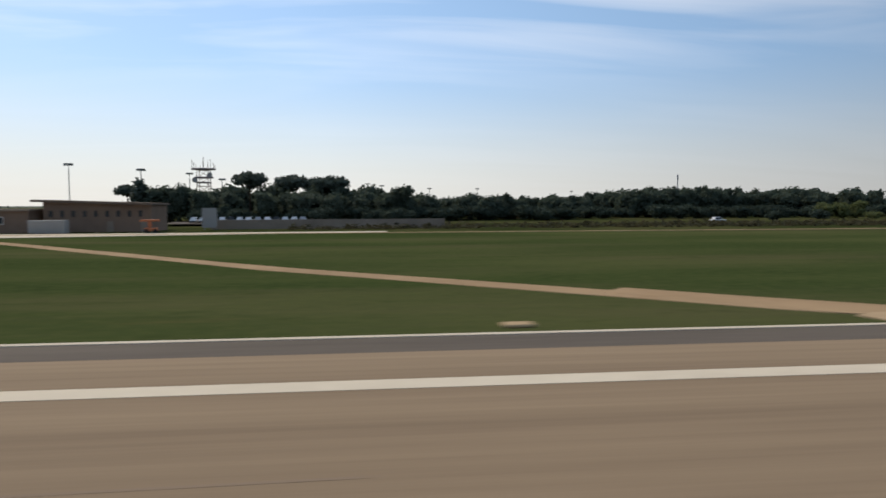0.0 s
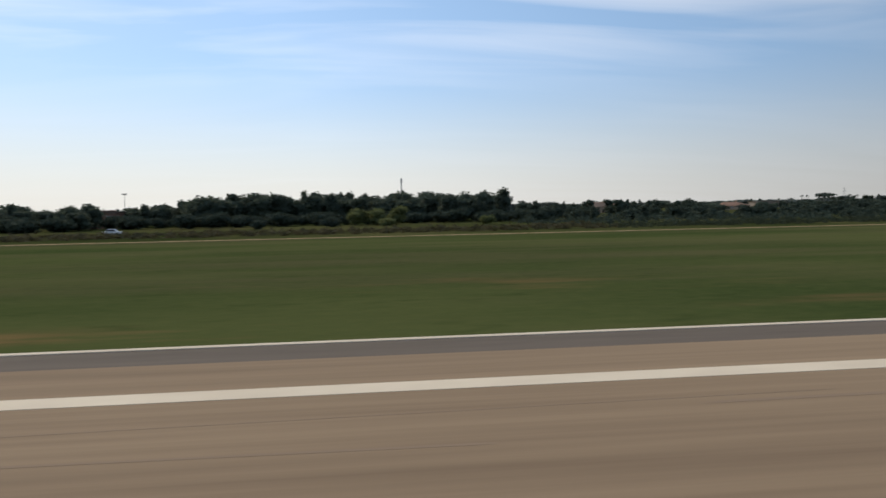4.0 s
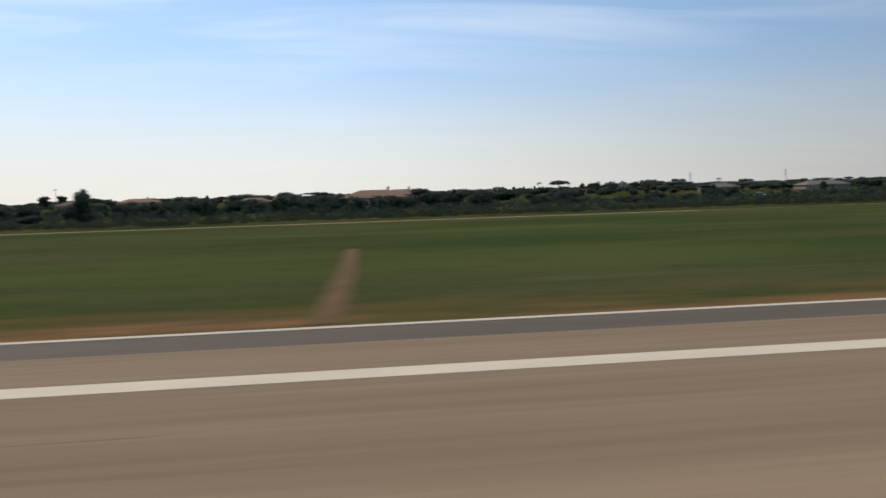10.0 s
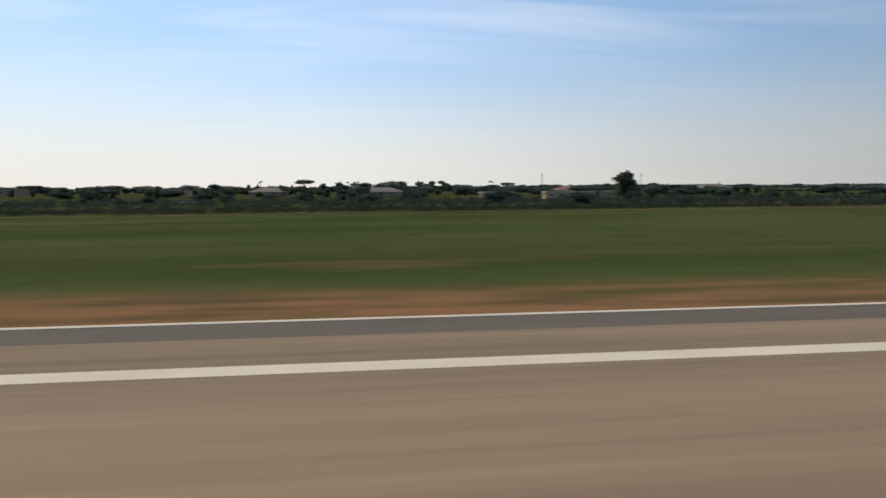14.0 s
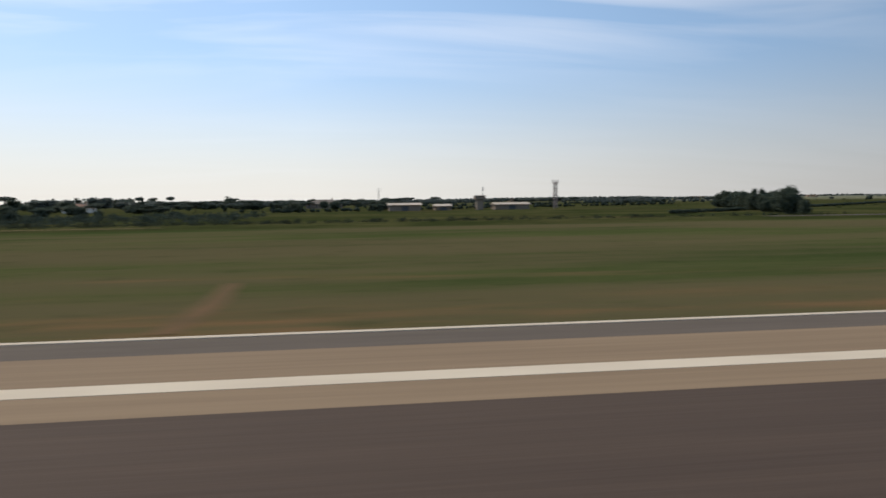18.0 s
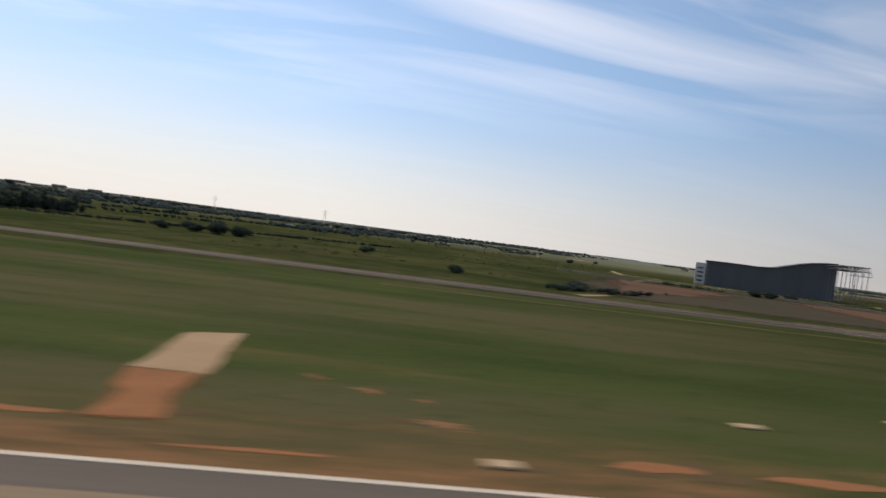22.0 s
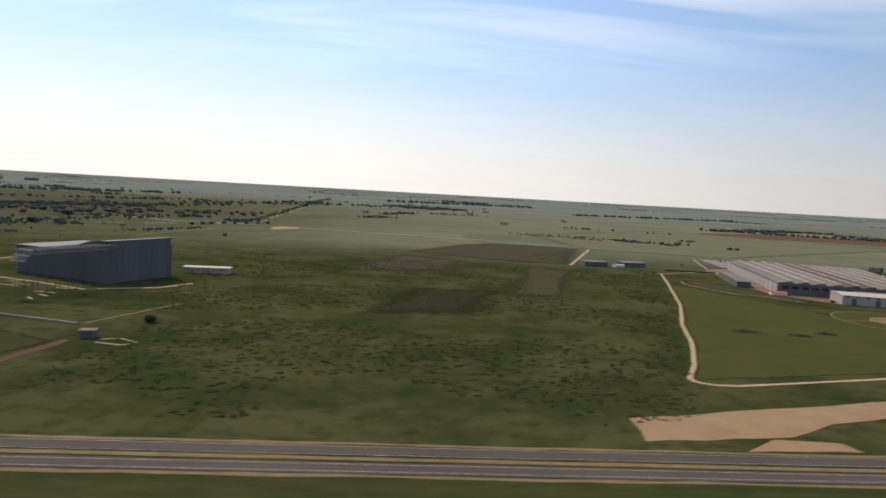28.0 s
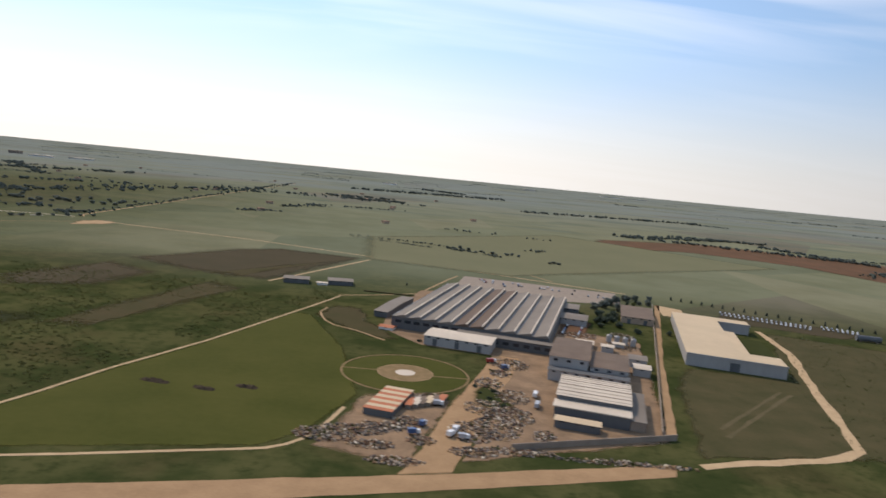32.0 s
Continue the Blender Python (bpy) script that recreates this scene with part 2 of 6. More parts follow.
M["roof_cream"] = paint("cream_membrane_roof", (0.60, 0.47, 0.31), (0.48, 0.375, 0.25), 0.06, 0.8, 0.05, 0.2)
M["roof_saw"] = paint("weathered_sheet_roof", (0.235, 0.205, 0.172), (0.150, 0.126, 0.104), 0.07, 0.8, 0.1, 0.2, stretch=(1, 0.4, 1))
M["roof_saw_dark"] = paint("rust_stained_roof", (0.15, 0.10, 0.072), (0.095, 0.068, 0.05), 0.07, 0.8, 0.1, 0.2, stretch=(1, 0.4, 1))
M["roof_brown"] = paint("brown_flat_roof", (0.20, 0.15, 0.115), (0.13, 0.10, 0.08), 0.2, 0.9, 0.1, 0.1)
M["tile"] = paint("terracotta_tiles", (0.31, 0.19, 0.135), (0.21, 0.13, 0.096), 0.5, 0.9, 0.3, 0.1)
M["orange"] = paint("orange_sheet", (0.50, 0.17, 0.07), (0.36, 0.13, 0.07), 0.5, 0.7, 0.1, 0.2)
M["glass"] = paint("dark_window_glass", (0.02, 0.024, 0.03), (0.035, 0.04, 0.05), 0.5, 0.12, 0.0, 0.5)
M["tyre"] = paint("tyre_rubber", (0.02, 0.02, 0.02), (0.03, 0.03, 0.03), 2, 0.9, 0.0, 0.2)
M["car_white"] = paint("white_car_paint", (0.72, 0.72, 0.72), (0.66, 0.66, 0.66), 1, 0.25, 0.0, 0.5)
M["car_grey"] = paint("silver_car_paint", (0.38, 0.39, 0.41), (0.34, 0.35, 0.37), 1, 0.25, 0.0, 0.5)
M["car_blue"] = paint("blue_car_paint", (0.05, 0.10, 0.22), (0.04, 0.08, 0.18), 1, 0.3, 0.0, 0.5)
M["car_red"] = paint("red_car_paint", (0.30, 0.03, 0.025), (0.24, 0.03, 0.025), 1, 0.3, 0.0, 0.5)
M["car_black"] = paint("black_car_paint", (0.02, 0.02, 0.022), (0.03, 0.03, 0.03), 1, 0.25, 0.0, 0.5)
M["dirt_pile"] = paint("dark_earth_heap", (0.075, 0.055, 0.038), (0.045, 0.036, 0.024), 0.6, 1.0, 0.5, 0.05)
for key, cols in {"scrap_pale": ((0.42, 0.35, 0.28), (0.24, 0.19, 0.145)), "scrap_rust": ((0.22, 0.105, 0.06), (0.12, 0.075, 0.05)), "scrap_dark": ((0.06, 0.055, 0.055), (0.10, 0.085, 0.075))}.items():
    M[key] = paint(key, cols[0], cols[1], 1.2, 0.85, 0.2, 0.2)


def ground_material():
    """Airfield grass, dry soil along the runway, and open fields beyond the perimeter road."""
    m = bpy.data.materials.new("land")
    m.use_nodes = True
    n, l = m.node_tree.nodes, m.node_tree.links
    bs = n["Principled BSDF"]
    bs.inputs["Roughness"].default_value, bs.inputs["Specular IOR Level"].default_value = 1.0, 0.0
    geo = n.new("ShaderNodeNewGeometry")
    sp = n.new("ShaderNodeSeparateXYZ")
    l.new(geo.outputs["Position"], sp.inputs[0])

    def noise_at(scale, detail=5, stretch=(1, 1, 1), rough=0.55):
        mp = n.new("ShaderNodeMapping")
        mp.inputs["Scale"].default_value = stretch
        l.new(geo.outputs["Position"], mp.inputs[0])
        t = n.new("ShaderNodeTexNoise")
        t.inputs["Scale"].default_value, t.inputs["Detail"].default_value, t.inputs["Roughness"].default_value = scale, detail, rough
        l.new(mp.outputs[0], t.inputs[0])
        return t.outputs[0]

    def ranged(v, a, b, lo=0.0, hi=1.0, smooth=True):
        r = n.new("ShaderNodeMapRange")
        r.interpolation_type = "SMOOTHSTEP" if smooth else "LINEAR"
        for k, x in enumerate((a, b, lo, hi)):
            r.inputs[k + 1].default_value = x
        l.new(v, r.inputs[0])
        return r.outputs[0]

    def op(kind, a, b, c=None):
        k = n.new("ShaderNodeMath")
        k.operation = kind
        for i, v in enumerate((a, b, c)):
            if v is None:
                continue
            if isinstance(v, (int, float)):
                k.inputs[i].default_value = v
            else:
                l.new(v, k.inputs[i])
        return k.outputs[0]

    def blend(f, a, b):
        x = n.new("ShaderNodeMix")
        x.data_type = "RGBA"
        x.clamp_factor = True
        l.new(f, x.inputs[0])
        for i, v in ((6, a), (7, b)):
            if isinstance(v, tuple):
                x.inputs[i].default_value = (*v, 1)
            else:
                l.new(v, x.inputs[i])
        return x.outputs[2]

    turf = blend(ranged(noise_at(0.06, 6, (0.5, 1.6, 1)), 0.36, 0.66), (0.041, 0.061, 0.020), (0.075, 0.089, 0.032))
    dry = op("ADD", noise_at(0.035, 6, (0.5, 2.6, 1), 0.62), op("MULTIPLY", op("MULTIPLY", ranged(sp.outputs[0], 380, 470), ranged(sp.outputs[0], 610, 650, 1.0, 0.0)), 0.05))
    turf = blend(op("MULTIPLY", ranged(dry, 0.44, 0.66, 0, 0.8), ranged(sp.outputs[0], 360, 450, 0.5, 1.0)), turf, (0.122, 0.098, 0.055))
    turf = blend(ranged(noise_at(0.45, 6, (0.8, 1.3, 1), 0.7), 0.52, 0.72, 0, 0.45), turf, (0.026, 0.042, 0.014))
    turf = blend(ranged(noise_at(2.5, 4), 0.35, 0.75, 0, 0.35), turf, (0.10, 0.108, 0.038))
    turf = blend(ranged(sp.outputs[0], 630, 700, 0.0, 0.75), turf, blend(ranged(noise_at(0.22, 7, (0.7, 1.6, 1), 0.7), 0.32, 0.68), (0.028, 0.039, 0.013), (0.056, 0.060, 0.021)))
    # dry reddish soil beside the pavement, more of it further along
    edge = op("ADD", sp.outputs[1], op("MULTIPLY", noise_at(0.10, 5, (0.3, 1, 1)), -7.0))
    far = ranged(sp.outputs[0], 10.0, 300.0, 0.0, 1.0, False)
    bare = n.new("ShaderNodeValToRGB")
    l.new(op("DIVIDE", sp.outputs[0], 700.0), bare.inputs[0])
    # how much of the verge lies bare, along the runway
    share = [(15, 0.0), (19, 1.0), (38, 0.85), (45, 0.35), (66, 0.25), (76, 0.05), (120, 0.05), (129, 0.75), (146, 0.75), (153, 0.25), (162, 0.03), (190, 0.06), (206, 0.5), (224, 0.7), (250, 0.6), (262, 0.5), (280, 0.9), (385, 0.9), (452, 0.8), (460, 0.25), (482, 0.2), (500, 0.35), (520, 0.55), (560, 0.5), (592, 0.85), (640, 0.7), (664, 0.3)]
    el = bare.color_ramp.elements
    el[0].position, el[0].color = share[0][0] / 700.0, (share[0][1],) * 3 + (1,)
    el[1].position, el[1].color = share[1][0] / 700.0, (share[1][1],) * 3 + (1,)
    for pos, v in share[2:]:
        el.new(pos / 700.0).color = (v, v, v, 1)
    patchy = op("ADD", op("MULTIPLY", op("ADD", noise_at(0.3, 5, (0.35, 1.4, 1), 0.6), -0.5), 3.0), op("MULTIPLY_ADD", bare.outputs[0], 1.5, -0.35))
    patchy = op("MINIMUM", op("MAXIMUM", patchy, 0.0), 1.0)
    soilf = op("MULTIPLY", op("MULTIPLY", ranged(sp.outputs[1], 3.0, 5.0), ranged(op("ADD", edge, op("MULTIPLY", far, -1.0)), 10.2, 14.4, 0.95, 0.0)), patchy)
    soil = blend(ranged(noise_at(0.5, 5, (0.4, 1.5, 1)), 0.35, 0.68), (0.27, 0.140, 0.070), (0.125, 0.085, 0.043))
    spots = op("MULTIPLY", ranged(noise_at(0.16, 5, (0.25, 1.2, 1)), 0.60, 0.72, 0.0, 0.4), op("MULTIPLY", ranged(sp.outputs[0], 14, 30), ranged(sp.outputs[1], 20, 32, 1.0, 0.0)))
    turf = blend(spots, turf, soil)
    turf = blend(soilf, turf, soil)
    # fields
    vor = n.new("ShaderNodeTexVoronoi")
    vor.inputs["Scale"].default_value = 1.0
    mp = n.new("ShaderNodeMapping")
    mp.inputs["Rotation"].default_value = (0, 0, radians(16))
    mp.inputs["Scale"].default_value = (0.0075, 0.0055, 0.0)
    l.new(geo.outputs["Position"], mp.inputs[0])
    l.new(mp.outputs[0], vor.inputs[0])
    vs = n.new("ShaderNodeSeparateColor")
    l.new(vor.outputs["Color"], vs.inputs[0])
    ramp = n.new("ShaderNodeValToRGB")
    l.new(vs.outputs[0], ramp.inputs[0])
    ramp.color_ramp.interpolation = "CONSTANT"
    # crop colours, lifted so that distance haze is part of them
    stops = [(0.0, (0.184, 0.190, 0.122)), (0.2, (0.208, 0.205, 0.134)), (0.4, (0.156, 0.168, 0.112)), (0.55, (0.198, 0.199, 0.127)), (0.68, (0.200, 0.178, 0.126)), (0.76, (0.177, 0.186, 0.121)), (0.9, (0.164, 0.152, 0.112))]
    ramp.color_ramp.elements[0].position, ramp.color_ramp.elements[0].color = stops[0][0], (*stops[0][1], 1)
    ramp.color_ramp.elements[1].position, ramp.color_ramp.elements[1].color = stops[1][0], (*stops[1][1], 1)
    for pos, c in stops[2:]:
        e = ramp.color_ramp.elements.new(pos)
        e.color = (*c, 1)
    rough_land = blend(ranged(noise_at(0.045, 7, rough=0.65), 0.38, 0.62), (0.038, 0.048, 0.017), (0.080, 0.080, 0.032))
    rough_land = blend(ranged(noise_at(0.028, 6, rough=0.6), 0.52, 0.70, 0, 0.5), rough_land, (0.080, 0.062, 0.030))
    rough_land = blend(ranged(noise_at(0.25, 6, rough=0.7), 0.45, 0.72, 0, 0.8), rough_land, (0.024, 0.036, 0.012))
    fields = blend(ranged(noise_at(0.02, 6, rough=0.6), 0.35, 0.7, 0.03, 0.28), ramp.outputs[0], rough_land)
    # haze is painted in: land greys with distance; dark wooded belts cross it
    haze_share = op("MULTIPLY", ranged(sp.outputs[1], 600, 1700), ranged(noise_at(0.004, 6, (0.5, 1.6, 1), 0.6), 0.36, 0.56, 0.25, 0.9))
    fields = blend(haze_share, fields, (0.188, 0.212, 0.194))
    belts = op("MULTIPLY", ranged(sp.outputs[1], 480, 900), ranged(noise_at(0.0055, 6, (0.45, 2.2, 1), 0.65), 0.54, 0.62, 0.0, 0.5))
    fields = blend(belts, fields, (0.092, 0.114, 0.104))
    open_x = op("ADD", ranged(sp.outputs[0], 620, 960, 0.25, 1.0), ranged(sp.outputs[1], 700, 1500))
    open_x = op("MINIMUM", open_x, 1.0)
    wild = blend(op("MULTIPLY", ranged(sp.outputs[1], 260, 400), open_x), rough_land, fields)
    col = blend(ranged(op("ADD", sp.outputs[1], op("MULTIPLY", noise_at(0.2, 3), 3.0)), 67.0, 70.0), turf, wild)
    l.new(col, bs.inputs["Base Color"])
    bp = n.new("ShaderNodeBump")
    bp.inputs["Strength"].default_value, bp.inputs["Distance"].default_value = 0.5, 0.15
    l.new(noise_at(1.6, 6, rough=0.7), bp.inputs["Height"])
    l.new(bp.outputs[0], bs.inputs["Normal"])
    return m


M["land"] = ground_material()


# ---- building helpers ----
def mesh_of(name, verts, faces, mats):
    me = bpy.data.meshes.new(name)
    me.from_pydata([tuple(v) for v in verts], [], faces)
    for m in mats if isinstance(mats, (list, tuple)) else [mats]:
        me.materials.append(m)
    me.update()
    return me


def part(name, data, material=None, parent=None, label="", loc=None):
    """Links a bmesh or mesh as one object under a thing or part."""
    if isinstance(data, bmesh.types.BMesh):
        me = bpy.data.meshes.new(name)
        data.to_mesh(me)
        data.free()
        me.materials.append(material)
        data = me
    ob = new(name, data)
    if parent is not None:
        ob.parent = parent
    if loc:
        ob.location = loc
    if label:
        ob["label"] = label
    return ob


def thing(name, label, category, x, y, z=0.0, rz=0.0, group=""):
    ob = new(name)
    ob.empty_display_size = 0.2
    ob.matrix_world = pose(x, y, z, 0, 0, rz)
    return tagged(ob, label, category, group)


def add_box(bm, x0, x1, y0, y1, z0, z1, bevel=0.0):
    r = bmesh.ops.create_cube(bm, size=1)
    for v in r["verts"]:
        v.co = Vector(((x0 + x1) / 2 + v.co.x * (x1 - x0), (y0 + y1) / 2 + v.co.y * (y1 - y0), (z0 + z1) / 2 + v.co.z * (z1 - z0)))
    if bevel:
        es = list({e for v in r["verts"] for e in v.link_edges})
        bmesh.ops.bevel(bm, geom=es, offset=bevel, segments=1, affect="EDGES")
    return bm


def box(*a, bevel=0.0):
    return add_box(bmesh.new(), *a, bevel=bevel)


def rod(bm, a, b, r0, r1=None, seg=6):
    a, b = Vector(a), Vector(b)
    r1 = r0 if r1 is None else r1
    res = bmesh.ops.create_cone(bm, cap_ends=True, segments=seg, radius1=r0, radius2=r1, depth=(b - a).length)
    m = Matrix.Translation((a + b) / 2) @ (b - a).to_track_quat("Z", "Y").to_matrix().to_4x4()
    bmesh.ops.transform(bm, matrix=m, verts=res["verts"])
    return bm


def ribbon(name, pts, width, z, material, wobble=0.0, thick=0.02, label="", category="", kind="structure", parent=None):
    """A strip of ground surface along a line, with a slightly uneven edge and a little thickness."""
    rnd = random.Random(len(pts) * 7 + int(pts[0][0]))
    line = []
    for (x0, y0), (x1, y1) in zip(pts, pts[1:]):
        k = max(1, int(math.hypot(x1 - x0, y1 - y0) / max(4.0, width * 2)))
        k = min(k, 60)
        line += [(x0 + (x1 - x0) * i / k, y0 + (y1 - y0) * i / k) for i in range(k)]
    line.append(pts[-1])
    vs, fs = [], []
    for i, (x, y) in enumerate(line):
        a, b = line[max(0, i - 1)], line[min(len(line) - 1, i + 1)]
        d = Vector((b[0] - a[0], b[1] - a[1])).normalized()
        for s in (-1, 1):
            w = width / 2 * (1 + rnd.uniform(-wobble, wobble))
            k2 = w + min(0.1, thick)
            vs += [(x - s * d.y * w, y + s * d.x * w, z), (x - s * d.y * k2, y + s * d.x * k2, z - thick)]
        if i:
            p, q = 4 * (i - 1), 4 * i
            fs += [(p, q, q + 2, p + 2), (p, p + 1, q + 1, q), (p + 2, q + 2, q + 3, p + 3)]
    me = mesh_of(name, vs, fs, material)
    ob = part(name, me, None, parent)
    return tagged(ob, label, category, kind=kind)


def soft_edge(mat):
    """The same ground cover, thinning out in patches towards its border."""
    key = mat.name + "_ragged"
    if key in SOFT:
        return SOFT[key]
    m = mat.copy()
    m.name = key
    n, l = m.node_tree.nodes, m.node_tree.links
    at = n.new("ShaderNodeAttribute")
    at.attribute_name = "inset"
    geo = n.new("ShaderNodeNewGeometry")
    no = n.new("ShaderNodeTexNoise")
    no.inputs["Scale"].default_value, no.inputs["Detail"].default_value, no.inputs["Roughness"].default_value = 0.45, 6, 0.7
    mp = n.new("ShaderNodeMapping")
    mp.inputs["Scale"].default_value = (0.6, 1.4, 1)
    l.new(geo.outputs["Position"], mp.inputs[0])
    l.new(mp.outputs[0], no.inputs[0])
    ad = n.new("ShaderNodeMath")
    ad.operation = "MULTIPLY_ADD"
    ad.inputs[1].default_value = 1.6
    l.new(no.outputs[0], ad.inputs[0])
    l.new(at.outputs["Fac"], ad.inputs[2])
    mr = n.new("ShaderNodeMapRange")
    mr.interpolation_type = "SMOOTHSTEP"
    mr.inputs[1].default_value, mr.inputs[2].default_value = 0.85, 1.6
    l.new(ad.outputs[0], mr.inputs[0])
    tr = n.new("ShaderNodeBsdfTransparent")
    mx = n.new("ShaderNodeMixShader")
    out = n["Material Output"]
    l.new(mr.outputs[0], mx.inputs[0])
    l.new(tr.outputs[0], mx.inputs[1])
    l.new(n["Principled BSDF"].outputs[0], mx.inputs[2])
    l.new(mx.outputs[0], out.inputs[0])
    SOFT[key] = m
    return m


SOFT = {}


def plot(name, pts, z, material, label, category="field", kind="structure", rough=0.0, soft=0.0):
    """A patch of ground with an uneven outline; soft is the width over which it thins out."""
    rnd = random.Random(int(abs(pts[0][0] * 13 + pts[0][1])))
    out = []
    for i, (x0, y0) in enumerate(pts):
        x1, y1 = pts[(i + 1) % len(pts)]
        k = max(1, min(14, int(math.hypot(x1 - x0, y1 - y0) / 4)))
        for j in range(k):
            out.append((x0 + (x1 - x0) * j / k + rnd.uniform(-rough, rough), y0 + (y1 - y0) * j / k + rnd.uniform(-rough, rough)))
    n = len(out)
    if soft:
        cx, cy = sum(p[0] for p in out) / n, sum(p[1] for p in out) / n
        vs, fs, inset = [], [], []
        for x, y in out:
            d = max(0.01, math.hypot(x - cx, y - cy))
            k, g = max(0.15, 1 - soft / d), 1 + soft * 0.35 / d
            vs += [(cx + (x - cx) * g, cy + (y - cy) * g, z), (cx + (x - cx) * k, cy + (y - cy) * k, z)]
            inset += [0.0, 1.0]
        for i in range(n):
            j = (i + 1) % n
            fs.append((2 * i, 2 * j, 2 * j + 1, 2 * i + 1))
        fs.append(tuple(2 * i + 1 for i in range(n)))
        me = mesh_of(name, vs, fs, soft_edge(material))
        me.attributes.new("inset", "FLOAT", "POINT").data.foreach_set("value", inset)
    else:
        vs = [(x, y, z) for x, y in out] + [(x, y, z - 0.03) for x, y in out]
        fs = [tuple(range(n))] + [(i, i + n, (i + 1) % n + n, (i + 1) % n) for i in range(n)]
        me = mesh_of(name, vs, fs, material)
    bm = bmesh.new()
    bm.from_mesh(me)
    bmesh.ops.recalc_face_normals(bm, faces=bm.faces)
    bmesh.ops.triangulate(bm, faces=[f for f in bm.faces if len(f.verts) > 4])
    bm.faces.ensure_lookup_table()
    if soft and bm.faces[0].normal.z < 0:
        bmesh.ops.reverse_faces(bm, faces=bm.faces)
    bm.to_mesh(me)
    bm.free()
    return tagged(part(name, me), label, category, kind=kind)


def worn_track(pts, width, count, seed, label, mats=("faint_soil", "worn_sand", "pale_sand")):
    """Broken slivers of bare sand and soil along a line."""
    r = random.Random(seed)
    segs = list(zip(pts, pts[1:]))
    for mat, share, z in zip((M[k] for k in mats), (0.45, 0.4, 0.15), (0.004, 0.0075, 0.011)):
        vs, fs = [], []
        for k in range(int(count * share)):
            (x0, y0), (x1, y1) = r.choice(segs)
            u, w = r.random(), r.gauss(0, width * 0.3)
            d = Vector((x1 - x0, y1 - y0)).normalized()
            cx, cy = x0 + (x1 - x0) * u - d.y * w, y0 + (y1 - y0) * u + d.x * w
            ln, wd = r.uniform(0.5, 2.2) * width * 0.6, r.uniform(0.08, 0.28) * width
            i = len(vs)
            for a in range(8):
                q = a * math.pi / 4
                p, o = math.cos(q) * ln * r.uniform(0.7, 1.1), math.sin(q) * wd * r.uniform(0.5, 1.1)
                vs.append((cx + d.x * p - d.y * o, cy + d.y * p + d.x * o, z + 0.00001 * k))
            fs.append(tuple(range(i, i + 8)))
        tagged(part("earth_patch", mesh_of("earth_patch", vs, fs, mat)), label, "earth patch", kind="structure")


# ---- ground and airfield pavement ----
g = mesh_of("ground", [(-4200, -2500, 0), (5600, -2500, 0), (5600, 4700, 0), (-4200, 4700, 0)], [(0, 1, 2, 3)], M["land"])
tagged(part("ground", g), "flat grassland and open fields under a hazy sky", "ground", kind="structure")
X0, X1 = -420.0, 1150.0


def long_slab(name, x0, x1, y0, y1, z, material, label, category):
    return tagged(part(name, box(x0, x1, y0, y1, z - 0.05, z), material), label, category, kind="structure")


long_slab("runway", X0, X1, -24.0, 12.05, 0.020, M["concrete"], "tan worn concrete runway with streaks of wear", "runway")
long_slab("runway_shoulder", X0, X1, 12.05, 13.4, 0.018, M["shoulder"], "dark grey asphalt shoulder beside the runway", "shoulder")
long_slab("runway_kerb", X0, X1, 13.4, 13.6, 0.035, M["kerb"], "narrow pale concrete kerb at the grass edge", "kerb")
long_slab("edge_line", X0, X1, 9.62, 10.14, 0.026, M["line"], "broad off-white painted runway edge line", "line")
for k, (xa, xb, ya, yb) in enumerate([(156.4, 185.0, -6.0, 9.4), (264.3, 268.8, -6.0, 9.61), (264.5, 268.7, 10.15, 12.03), (318.0, 346.8, -6.0, 9.0), (483.0, 511.6, -6.0, 8.5), (566.2, 569.6, -6.0, 7.3), (559.5, 562.5, -6.0, 7.0)]):
    long_slab("asphalt_patch", xa, xb, ya, yb, 0.024, M["rubber"], "dark brown asphalt repair across the runway", "asphalt patch")
rnd = random.Random(5)
for k in range(44):
    x = rnd.uniform(-30, 640)
    y = rnd.uniform(3.5, 9.3)
    w = rnd.uniform(0.02, 0.09)
    ribbon("tyre_mark", [(x, y), (x + rnd.uniform(6, 22), y + rnd.uniform(-0.25, 0.25))], w, 0.0225, M["streak"], 0.6, 0.001, "thin dark rubber streak on the runway concrete", "tyre mark")

# earth tracks and bare patches beside the runway
ribbon("earth_track", [(-60, 68), (-26, 52), (-16, 41.5), (-3.6, 28.5), (2.6, 23.2), (7.4, 19.0), (10.5, 16.2), (13.2, 14.4)], 1.15, 0.02, M["sand"], 0.12, label="sandy track crossing the airfield grass", category="track")
plot("earth_patch", [(7.9, 20.6), (10.6, 18.1), (13.3, 15.9), (15.2, 14.8), (12.2, 14.6), (11.2, 15.0), (9.9, 16.6), (6.9, 19.6)], 0.0225, M["sand"], "sandy fan where the track meets the runway", "earth patch", rough=0.1)
plot("earth_patch", [(11.1, 14.5), (11.4, 13.64), (18.5, 13.64), (16.4, 14.1), (13.6, 15.1), (12.0, 15.0)], 0.028, M["pale_sand"], "pale sand spread at the runway kerb", "earth patch", rough=0.15)
